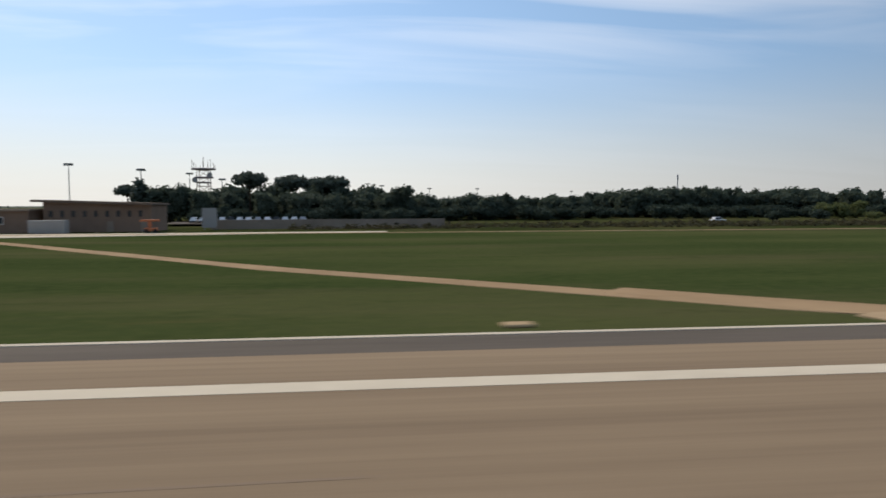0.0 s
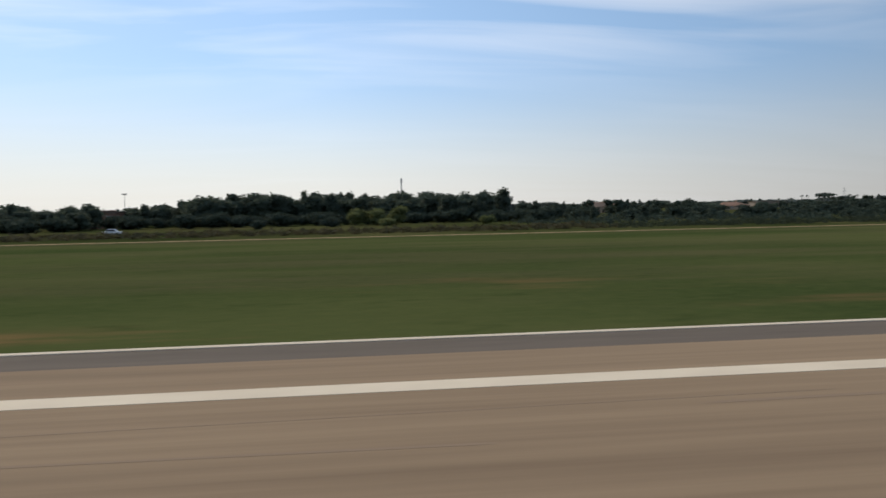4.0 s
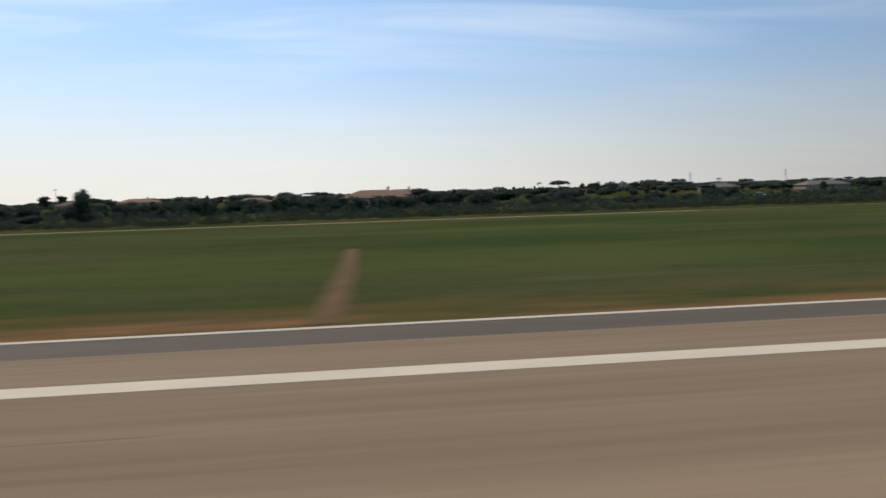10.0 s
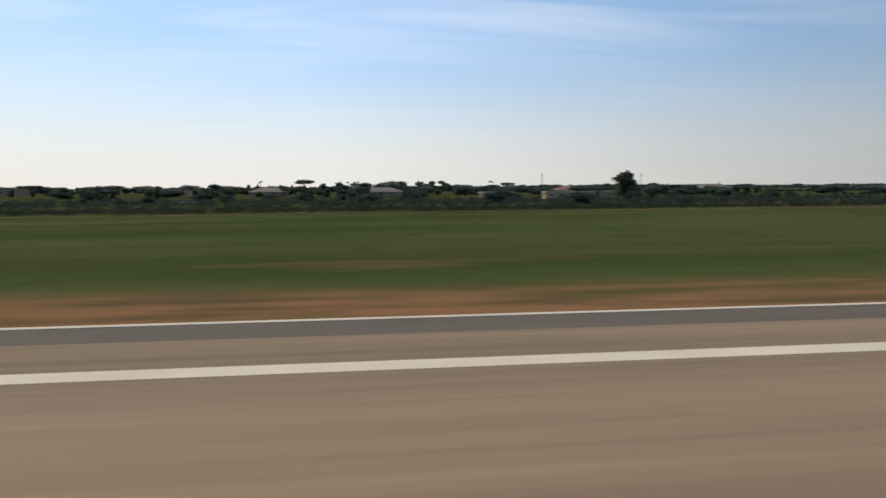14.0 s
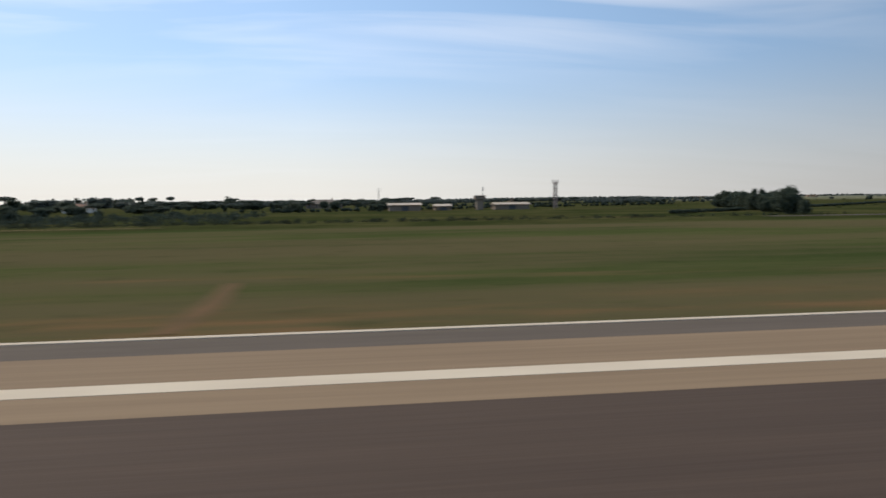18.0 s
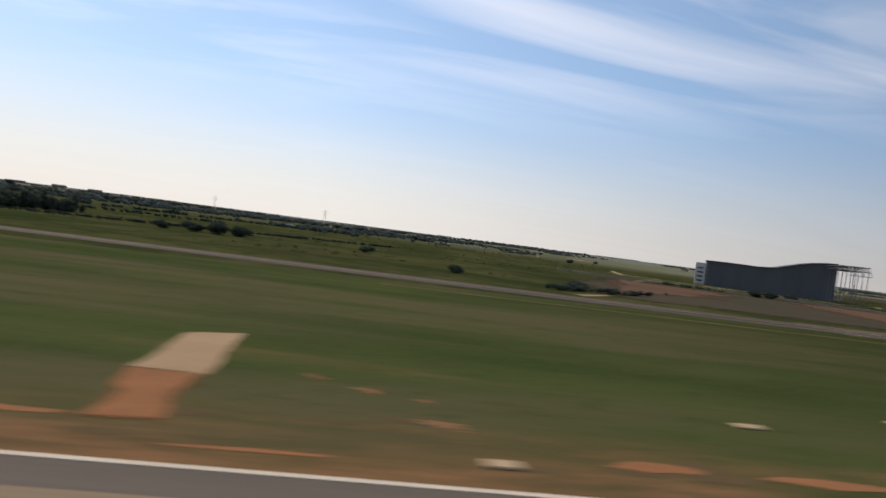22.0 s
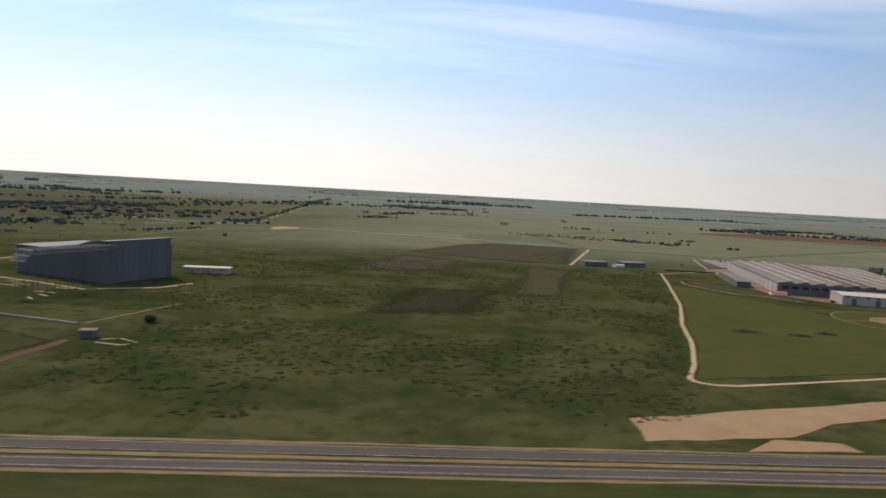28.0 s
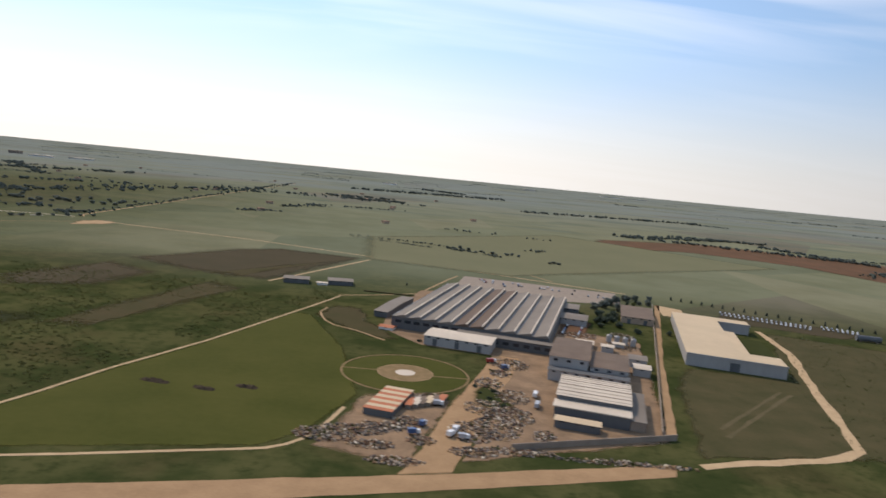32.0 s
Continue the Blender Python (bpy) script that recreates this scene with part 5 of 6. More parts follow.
house(118, 215, 6, 5, 1.4, 3, "flat", "beige_wall", "grey_wall", "small beige outbuilding behind scrub")
house(196, 215, 10, 6, 1.3, 0, "hip", "beige_wall", "tile", "low beige house with a tiled roof")
house(300, 232, 8, 6, 1.7, 5, "flat", "beige_wall", "grey_wall", "beige flat-roofed house behind trees")
house(333, 195, 10, 6, 1.4, 3, "hip", "grey_wall", "roof_saw", "grey shed with a weathered sheet roof")
house(362, 190, 14, 6, 1.3, 2, "hip", "grey_wall", "roof_saw", "long grey shed with a weathered sheet roof")
house(384, 135, 6, 4, 1.3, 0, "flat", "grey_wall", "kerb", "small grey farm shed beside a round tree")
house(401, 136, 14, 3, 1.3, 0, "flat", "beige_wall", "kerb", "long low beige farm wall and shed")
house(420, 205, 7, 6, 1.4, 0, "hip", "white_wall", "tile", "low white house with a tiled roof")
house(486, 240, 12, 7, 1.6, 0, "hip", "grey_wall", "roof_saw", "long grey shed with a weathered sheet roof")
t = thing("water_tower", "squat dark concrete water tower", "water tower", 525, 163)
part("shaft", box(-0.8, 0.8, -0.8, 0.8, 0, 2.5), M["grey_wall"], t)
part("tank", box(-1.2, 1.2, -1.2, 1.2, 2.4, 3.25, bevel=0.08), M["grey_wall"], t)
part("rim", box(-1.32, 1.32, -1.32, 1.32, 3.25, 3.38), M["grey_wall"], t)
for x, wd, h in ((507, 7.4, 1.35), (532.5, 8.2, 1.2), (516, 3.6, 1.0)):
    t = thing("farm_hall", "open farm hall with a bright white sheet roof", "farm hall", x, 163, 0, 0, "farm halls")
    part("wall", box(-wd / 2, wd / 2, -2.2, 2.6, 0, h), M["grey_wall"], t)
    vs = [(-wd / 2 - 0.3, -2.7, h), (wd / 2 + 0.3, -2.7, h), (wd / 2 + 0.3, 0.2, h + 0.5), (-wd / 2 - 0.3, 0.2, h + 0.5), (wd / 2 + 0.3, 3.1, h), (-wd / 2 - 0.3, 3.1, h)]
    part("roof", mesh_of("roof", vs, [(0, 1, 2, 3), (3, 2, 4, 5), (0, 3, 5), (1, 4, 2), (0, 5, 4, 1)], M["roof_white"]), None, t, "white sheet roof")
    part("door", box(-0.8, 0.8, -2.26, -2.18, 0, h * 0.8), M["cladding"], t)
t = thing("radio_mast", "slim lattice mast with a ring of aerials", "radio mast", 545.4, 168.7)
lattice(t, 6.4, 0.42, 8, M["antenna"], 0.32)
part("platform", rod(bmesh.new(), (0, 0, 6.2), (0, 0, 6.4), 0.85, 0.85, 12), M["antenna"], t)
for k in range(6):
    a = k * 1.047
    part("aerial", rod(bmesh.new(), (0.75 * math.cos(a), 0.75 * math.sin(a), 6.3), (0.75 * math.cos(a), 0.75 * math.sin(a), 7.1), 0.06), M["antenna"], t)

for x in (520.6, 611.9):
    t = thing("pylon", "slender steel lattice pylon far behind the trees", "pylon", x, 600, 0, 10, "far pylons")
    lattice(t, 13.5, 1.3, 7, M["steel"], 0.25, 0.55)
    for z, w in ((10.4, 2.6), (12.2, 2.0)):
        part("cross_arm", rod(bmesh.new(), (-w, 0, z), (w, 0, z), 0.07), M["steel"], t)

# ---- great hangar ----
hg = thing("hangar", "huge dark blue-grey hangar with a wavy roof", "hangar", 779.7, 188.5, 0, -27.5)
L, D = 36.0, 22.0
prof = [(-L, 7.6), (-L * 0.8, 7.7), (-L * 0.6, 7.6), (-L * 0.45, 8.0), (-L * 0.32, 9.4), (-L * 0.2, 10.6), (-L * 0.1, 11.1), (0.0, 11.3)]


def prism(pr, y0, y1, z0):
    n = len(pr)
    vs = [(x, y0, z) for x, z in pr] + [(x, y1, z) for x, z in pr] + [(x, y0, z0) for x, z in pr] + [(x, y1, z0) for x, z in pr]
    fs = []
    for i in range(n - 1):
        fs += [(i, i + 1, n + i + 1, n + i), (2 * n + i, 2 * n + i + 1, i + 1, i), (n + i, n + i + 1, 3 * n + i + 1, 3 * n + i), (3 * n + i, 3 * n + i + 1, 2 * n + i + 1, 2 * n + i)]
    fs += [(0, n, 3 * n, 2 * n), (n - 1, 2 * n - 1, 4 * n - 1, 3 * n - 1)]
    return vs, fs


vs, fs = prism(prof, 0, D, -0.05)
part("wall", mesh_of("wall", vs, fs, M["cladding"]), None, hg)
vs, fs = prism([(x * 1.01 + 0.1, z + 0.35) for x, z in prof], -0.5, D + 0.5, 7.2)
n_ = len(prof)
vs = [(x * 1.01 + 0.1, -0.5, z + 0.3) for x, z in prof] + [(x * 1.01 + 0.1, D + 0.5, z + 0.3) for x, z in prof] + [(x * 1.01 + 0.1, -0.5, z) for x, z in prof] + [(x * 1.01 + 0.1, D + 0.5, z) for x, z in prof]
part("roof", mesh_of("roof", vs, fs, M["cladding"]), None, hg, "blue-grey wavy sheet roof")
for i in range(33):
    x = -L + 0.6 + i
    z = np.interp(x, [p[0] for p in prof], [p[1] for p in prof])
    part("wall_rib", box(x, x + 0.14, -0.12, 0.0, 0, float(z) - 0.3), M["cladding"], hg)
bm = bmesh.new()
for i in range(7):
    x = -1.5 + i * 0.8
    rod(bm, (x, -24.5, 10.7), (x + 0.35, -26.6, 8.3), 0.06)
    rod(bm, (x, -24.5, 10.7), (x - 0.45, -26.6, 8.3), 0.06)
for zz, yy in ((10.7, -24.5), (9.5, -25.55), (8.3, -26.6)):
    rod(bm, (-1.6, yy, zz), (3.5, yy, zz), 0.09)
part("canopy_fascia", bm, M["steel"], hg, "slanted steel lattice fascia")
part("end_panel", box(-L - 0.12, -L - 0.003, 12.6, D - 0.4, 0.2, 7.4), M["white_wall"], hg, "white sunlit end panel")
tw = part("stair_tower", box(-L - 3.2, -L - 0.13, 7.0, 12.5, -0.05, 7.0), M["white_wall"], hg, "white stair tower at the low end")
for i in range(4):
    part("slit_window", box(-L - 2.6, -L - 0.8, 6.95, 7.02, 1.0 + i * 1.35, 1.45 + i * 1.35), M["glass"], tw)
for i in range(5):
    part("balcony", box(-L, -L + 1.0, -0.45, -0.13, 1.2 + i * 1.25, 1.32 + i * 1.25), M["cladding_lt"], hg)
for i in range(11):
    part("door_leaf", box(0.0, 0.12, 0.6 + i * 2.0, 2.5 + i * 2.0, 0.0, 9.6), M["cladding"], hg)
# open steel canopy in front of the high end
for i in range(13):
    yy = -24.5 + i * 2.0
    bm = bmesh.new()
    for k in range(4):
        x = -3.0 + k * 1.6
        rod(bm, (x, yy, 9.6), (x + 0.8, yy, 10.65), 0.05)
        rod(bm, (x + 1.6, yy, 9.6), (x + 0.8, yy, 10.65), 0.05)
    rod(bm, (-3.0, yy, 9.6), (3.4, yy, 9.6), 0.08)
    rod(bm, (-3.0, yy, 10.65), (3.4, yy, 10.65), 0.08)
    part("truss", bm, M["cladding"], hg)
for k in range(5):
    part("purlin", rod(bmesh.new(), (-3.0 + k * 1.6, -24.6, 10.68), (-3.0 + k * 1.6, -0.3, 10.68), 0.09), M["cladding"], hg)
for sx in (-2.8, 0.3, 3.2):
    for yy in (-24.4, -18.4, -12.4, -6.4):
        part("column", rod(bmesh.new(), (sx, yy, 0), (sx, yy, 9.6), 0.08, seg=8), M["cladding"], hg)
b = thing("low_building", "long low white building behind the hangar", "building", 797, 219.5, 0, 4)
part("wall", box(-6, 8.0, -2, 2, -0.05, 1.75), M["beige_wall"], b)
part("roof", box(-6.2, 8.2, -2.2, 2.2, 1.75, 1.95), M["kerb"], b)
windows_on(b, -2, 0.9, 1.4, [-4.6, -1.2, 5.6], 0.8)
for dx in (-3.2, 0.2, 1.6):
    part("door", box(dx - 0.35, dx + 0.35, -2.06, -1.97, 0, 1.2), M["tile"], b, "red-brown door")
b = thing("hut", "small grey concrete hut beside a dirt loop", "hut", 800.3, 125.6, 0, 8)
part("wall", box(-1.3, 1.3, -1.0, 1.0, -0.05, 1.35), M["cladding"], b)
part("roof", box(-1.45, 1.45, -1.15, 1.15, 1.35, 1.5), M["roof_saw"], b)
part("door", box(-0.3, 0.3, -1.05, -0.97, 0, 1.0), M["cladding"], b)
# land round the hangar
plot("fallow_field", [(670, 84), (742, 79.0), (758, 108.8), (761, 147), (728, 152), (698, 160), (674, 118)], 0.03, M["brownsoil"], "dark brown fallow field by the road", rough=1.2, soft=9.0)
plot("ploughed_field", [(676, 99), (684, 122), (691, 142), (701, 158), (719, 152), (722, 138), (710, 124), (697, 110)], 0.038, M["redsoil"], "sandy reddish ploughed lobe of the field", rough=1.4, soft=9.0)
plot("ploughed_field", [(725, 112), (733, 144), (746, 149), (760.5, 146), (758, 109), (750, 94), (743, 80.5), (731, 82), (726, 95)], 0.04, M["redsoil"], "bare reddish ploughed field by the road", rough=1.2, soft=8.0)
plot("green_field", [(745, 80.5), (783, 80.5), (796, 122), (762, 143), (760, 110)], 0.04, M["field_green"], "dark green crop field with faint rows", rough=0.6, soft=2.0)
plot("field_strip", [(786.3, 80.0), (788.8, 80.0), (799.0, 122.5), (797.2, 124)], 0.045, M["redsoil"], "narrow strip of reddish tilled soil", rough=0.4, soft=1.2)
ribbon("ditch_wall", [(690, 173), (735, 157), (775, 143), (794, 136)], 0.45, 0.4, M["grey_wall"], 0.1, 0.35, label="low grey wall along the field edge", category="wall")
ribbon("gravel_path", [(794.5, 137.5), (800, 150), (806, 164)], 0.6, 0.03, M["worn_sand"], 0.3, label="worn path beside the field wall", category="path")
ribbon("gravel_path", [(733, 199), (721, 206), (725, 222), (731, 241)], 1.6, 0.03, M["pale_sand"], 0.2, label="pale gravel path curving round the hangar", category="path")
ribbon("gravel_path", [(733, 200), (760, 188), (778, 178)], 1.0, 0.03, M["pale_sand"], 0.3, label="broken pale gravel strip before the hangar", category="path")
ribbon("gravel_path", [(780, 180), (794, 186), (800, 196)], 1.6, 0.03, M["sand"], 0.3, label="sandy yard strip beside the hangar", category="path")
ribbon("dirt_loop", [(803, 122), (808, 120.5), (809.5, 123), (806, 125.5), (803, 124.5)], 0.6, 0.03, M["sand"], 0.3, label="small dirt turning loop beside the hut", category="track")
ribbon("earth_track", [(664.5, 79.5), (676, 92), (690, 112), (700, 150), (716, 175)], 1.0, 0.03, M["sand"], 0.2, label="pale track from the road into the fields", category="track")
for k, (pts, mat, lab) in enumerate([([(852, 245), (842, 262), (862, 313), (889, 295), (879, 257)], "brownsoil", "dark brown tilled field"), ([(864, 328), (898, 390), (920, 408), (968, 398), (950, 340), (935, 300), (917, 301), (898, 308)], "brownsoil", "brown fallow field by the farm sheds"), ([(908, 306), (962, 387), (934, 335), (921, 300)], "red_scrub", "reddish tilled strip"), ([(848, 160), (862, 208), (889, 206), (876, 164)], "field_dark", "dark crop patch"), ([(891, 197), (915, 286), (931, 277), (905, 198)], "red_scrub", "dry reddish field strip"), ([(1130, 600), (1185, 700), (1320, 765), (1490, 700), (1375, 520), (1345, 600), (1250, 645)], "redsoil", "reddish ploughed field far off"), ([(970, 395), (1050, 376), (1300, 560), (1140, 700), (960, 520)], "far_green", "broad even green field beyond the works")]):
    plot("field", pts, 0.03 + 0.012 * k, M[mat], lab, rough=0.8, soft=12.0)
ribbon("farm_road", [(792, 460), (896, 436), (1020, 390), (1110, 352)], 1.6, 0.06, M["pale_sand"], 0.1, label="pale straight country road between fields", category="road")
ribbon("canal", [(768, 480), (763, 489), (756, 831), (749, 1145), (744, 1400)], 1.8, 0.05, M["sand"], 0.05, label="pale straight canal crossing the plain", category="canal")
ribbon("parapet_road", [(657.6, 482.0), (682.6, 487.6), (719.7, 467.6), (741.5, 472.5), (765.4, 473.2)], 1.3, 0.062, M["kerb"], 0.45, label="winding pale road with low white parapets", category="road")
ribbon("earth_track", [(733.5, 345.9), (737.9, 368.5), (751.7, 417.7), (780.5, 450.0)], 1.2, 0.05, M["worn_sand"], 0.4, label="pale field track joining the country road", category="track")
plot("sand_clearing", [(783, 430), (797, 446), (800, 462), (786, 466), (778, 456)], 0.05, M["sand"], "pale bare clearing by the road", rough=1.0, soft=4.0)
ribbon("earth_track", [(1047, 476), (1051, 440), (1060, 400), (1075, 372)], 1.0, 0.05, M["sand"], 0.2, label="thin pale track across the green field", category="track")
# the 240 m one is a white slab standing in for glare
for x, y, wd in ((165, 1540, 46), (222, 1600, 50), (1985, 3400, 240), (1500, 3300, 60), (900, 2000, 40)):
    t = thing("greenhouse", "long bright glasshouse roofs and a white glare strip far off", "greenhouse", x, y, 0, 4, "far glasshouses")
    part("wall", box(-wd / 2, wd / 2, -8, 8, 0, 3), M["white_wall"], t)
    part("roof", box(-wd / 2 - 1, wd / 2 + 1, -9, 9, 3, 4), M["roof_white"], t)
for k in range(22):
    t = thing("far_house", "pale distant house on the plain", "house", rr.uniform(380, 1100), rr.uniform(520, 1500), 0, rr.uniform(0, 90), "far houses")
    part("wall", box(-3, 3, -2.4, 2.4, 0, 2.2), M["beige_wall"], t)
    part("roof", box(-3.3, 3.3, -2.7, 2.7, 2.2, 2.6), M["tile"], t)
rw = random.Random(12)
for k in range(26):
    x, y = rw.uniform(716, 776), 0
    y = 208 - (x - 720) * 0.52 - rw.uniform(1, 34)
    if y < 152:
        continue
    ribbon("gravel_strip", [(x, y), (x + rw.uniform(2, 6), y - rw.uniform(0.8, 2.4))], rw.uniform(0.3, 0.7), 0.03, M["pale_sand"], 0.4, label="broken pale rubble strip before the hangar", category="rubble")
for k in range(22):
    u = rw.uniform(0, 1)
    x, y = 600 + 150 * u, 358 + 100 * u
    ribbon("kerb_strip", [(x, y + 3), (x + 3.4, y + 5.2)], 1.0, 0.5, M["kerb"], 0.1, 0.5, label="pale parapet blocks along the far road", category="parapet")

# ---- the works seen from the air ----
A = -15.5
# light roads and yards
ribbon("gravel_path", [(907, 111), (912.8, 121.8), (921, 141), (928, 162), (941.5, 194), (946, 207), (963, 257), (970, 279)], 0.9, 0.04, M["pale_sand"], 0.18, label="long pale gravel path between wild ground and meadow", category="path")
ribbon("gravel_path", [(907.3, 111.8), (906.9, 110.2), (907.2, 108.8), (908.4, 107.7), (910.4, 107.0), (914, 107.0), (942.8, 114.2), (970, 121.9), (974.5, 123.3), (978, 125.8), (980.6, 129.2), (982.6, 134), (984.6, 141), (986.5, 149)], 0.95, 0.042, M["pale_sand"], 0.18, label="pale gravel path looping round the meadow", category="path")
plot("meadow", [(908, 110), (973, 124), (980, 132), (989, 158), (980, 200), (964, 240), (958.5, 241), (946.6, 206.5), (942, 193.5), (928.6, 161.5), (921.6, 140.5), (913.4, 121.5)], 0.03, M["meadow"], "smooth olive-green meadow inside the gravel loop", "meadow", rough=0.2, soft=1.5)
for x, y, l_ in ((941.5, 155.6, 6.0), (953.5, 153.4, 4.5), (962.5, 156.8, 4.6)):
    vs, fs, nx, ny = [], [], 30, 9
    for a in range(nx):
        for b_ in range(ny):
            u, v = a / (nx - 1) * 2 - 1, b_ / (ny - 1) * 2 - 1
            body = max(0.0, 1 - u ** 4 - v * v)
            lump = 0.65 + 0.7 * noise.noise((u * l_ * 0.8 + x, v * 1.6 + y, 0.0))
            vs.append((x + u * l_ * 0.62, y + v * 1.25 - u * l_ * 0.12 + 0.25 * noise.noise((u * l_ * 0.7, x, 0.0)), -0.02 + 0.8 * body * lump))
            if a and b_:
                k = a * ny + b_
                fs.append((k - ny - 1, k - 1, k, k - ny))
    tagged(part("earth_bank", mesh_of("earth_bank", vs, fs, M["dirt_pile"])), "long low bank of dark earth on the meadow", "earth bank")
plot("sand_strip", [(887, 79.5), (888.4, 88.2), (912, 94.4), (940, 101.8), (1003, 116.8), (1056.5, 131.0), (1054.5, 125.0), (1004, 110.5), (960, 98.5), (930, 92), (918, 88.2), (908, 82)], 0.05, M["tan_gravel"], "wide bare sandy strip beside the works", "sand strip", rough=0.3)
plot("sand_strip", [(899, 77.0), (915, 77.5), (914, 80.5), (905, 81)], 0.05, M["tan_gravel"], "sandy turn-off joining the carriageway", "sand strip", rough=0.3)
plot("yard", [(1000, 116), (1010, 118.5), (1016, 138), (1022, 158), (1031, 190), (1034, 205), (1026, 206), (1023, 194), (1012, 160), (1004, 128)], 0.055, M["tan_gravel"], "sandy access road into the works yard", "yard", rough=0.3, soft=1.6)
plot("yard", [(983, 126), (1001, 120), (1008, 142), (1011, 160), (1001, 164), (990, 158)], 0.045, M["yard"], "sandy scrapyard ground", "yard", rough=0.8, soft=2.5)
plot("yard", [(1012, 124), (1060, 143), (1066, 165), (1074, 205), (1083, 240), (1064, 250), (1030, 215), (1020, 150)], 0.047, M["yard"], "sandy works yard between the sheds", "yard", rough=0.6, soft=2.0)
plot("yard", [(1026, 205), (1050, 214), (1070, 300), (1026, 318), (1003, 308), (992, 262), (989.5, 229), (1003, 211)], 0.049, M["yard"], "grey paved yard round the factory", "yard", rough=0.3)
plot("car_park", [(1018, 322), (1066, 312), (1098, 318), (1104, 350), (1026, 364)], 0.051, M["grey_wall"], "pale paved car park behind the factory", "car park", rough=0.3)
plot("earth_patch", [(965, 242), (970, 258), (980, 259), (984, 240), (996, 214), (988, 214), (976, 226)], 0.04, M["red_scrub"], "rough reddish bare earth by the meadow", "earth patch", rough=1.2, soft=5.0)
ribbon("gravel_path", [(968, 254), (966.6, 246), (967.5, 241), (970, 233), (974, 227), (982, 222), (992, 212)], 0.7, 0.052, M["sand"], 0.3, label="worn sandy footpath by the earth patch", category="path")
ribbon("gravel_path", [(969, 280), (985, 288), (1002, 300), (1016, 345), (1022, 362)], 0.9, 0.045, M["sand"], 0.2, label="pale lane past the farm sheds", category="path")
ribbon("gravel_path", [(936, 298), (940, 308), (973, 394)], 1.4, 0.045, M["pale_sand"], 0.15, label="pale lane past the farm sheds", category="path")
ribbon("gravel_path", [(1147, 282), (1139.8, 241.6), (1123.4, 198), (1110, 158), (1106, 148), (1099, 142.8), (1092, 140.2), (1062, 131.5)], 2.7, 0.045, M["pale_sand"], 0.4, label="broken pale dirt road round the waste ground", category="road")
ribbon("lane", [(1061.5, 147), (1082, 216), (1118, 326)], 2.2, 0.06, M["tan_gravel"], 0.2, label="sandy lane between works and waste ground", category="road")
# helipad: ring road, disc and pale centre
hp = thing("helipad", "round helipad with pale centre inside a ring path", "helipad", 999.5, 179.2)


def ring(r0, r1, z, seg=64):
    vs, fs = [], []
    for k in range(seg):
        a = 2 * math.pi * k / seg
        vs += [(r0 * math.cos(a), r0 * math.sin(a), z), (r1 * math.cos(a), r1 * math.sin(a), z), (r1 * math.cos(a), r1 * math.sin(a), z - 0.03)]
        j = 3 * ((k + 1) % seg)
        fs += [(3 * k, 3 * k + 1, j + 1, j), (3 * k + 1, 3 * k + 2, j + 2, j + 1)]
    return vs, fs


def disc(r, z, seg=64):
    vs = [(r * math.cos(2 * math.pi * k / seg), r * math.sin(2 * math.pi * k / seg), z) for k in range(seg)]
    return vs, [tuple(range(seg))]


part("ring_path", mesh_of("ring_path", *ring(16.9, 17.5, 0.06), M["worn_sand"]), None, hp)
part("grass_ring", mesh_of("grass_ring", *ring(7.7, 16.6, 0.052), M["meadow"]), None, hp)
part("pad", mesh_of("pad", *disc(7.4, 0.056), M["worn_sand"]), None, hp)
part("pad_rim", mesh_of("pad_rim", *ring(7.35, 7.6, 0.075), M["sand"]), None, hp, "pale concrete rim")
part("centre", mesh_of("centre", *disc(2.7, 0.07), M["roof_white"]), None, hp, "pale concrete centre")
part("access_path", box(-17, -7.5, 0.2, 0.7, 0.03, 0.058), M["worn_sand"], hp)
part("access_path", box(7.5, 17, -1.4, -0.9, 0.03, 0.058), M["worn_sand"], hp)


def shed(name, label, category, x, y, w, d, h, wall, roof, rz=A, bays=0, rise=0.5, doors=0, left_doors=0):
    """A hall: front-left corner at (x, y), width w along the front, depth d."""
    t = thing(name, label, category, x, y, 0, rz)
    part("wall", box(0, w, 0, d, -0.05, h), M[wall], t)
    vs = [(-0.25, -0.25, h), (w + 0.25, -0.25, h), (w + 0.25, d / 2, h + rise), (-0.25, d / 2, h + rise), (w + 0.25, d + 0.25, h), (-0.25, d + 0.25, h)]
    part("roof", mesh_of("roof", vs, [(0, 1, 2, 3), (3, 2, 4, 5), (0, 3, 5), (1, 4, 2), (0, 5, 4, 1)], M[roof]), None, t)
    for i in range(bays):
        yy = d * (i + 0.5) / bays
        zz = h + rise * (1 - abs(yy - d / 2) / (d / 2))
        part("roof_seam", box(-0.2, w + 0.2, yy - 0.08, yy + 0.08, zz, zz + 0.1), M["roof_brown"] if i % 2 else M[roof], t)
    for i in range(doors):
        xx = w * (i + 0.5) / doors
        part("door", box(xx - 0.7, xx + 0.7, -0.06, 0.0, 0, min(2.2, h * 0.7)), M["cladding"], t)
    for i in range(left_doors):
        yy = d * (i + 0.5) / left_doors
        part("sliding_door", box(-0.08, -0.0, yy - d / left_doors * 0.42, yy + d / left_doors * 0.42, 0, h * 0.72), M["cladding_lt"], t)
    n = int(w / 3)
    for i in range(n):
        xx = w * (i + 0.5) / n
        part("window", box(xx - 0.55, xx + 0.55, -0.05, 0.01, h * 0.78, h * 0.9), M["glass"], t)
    return t


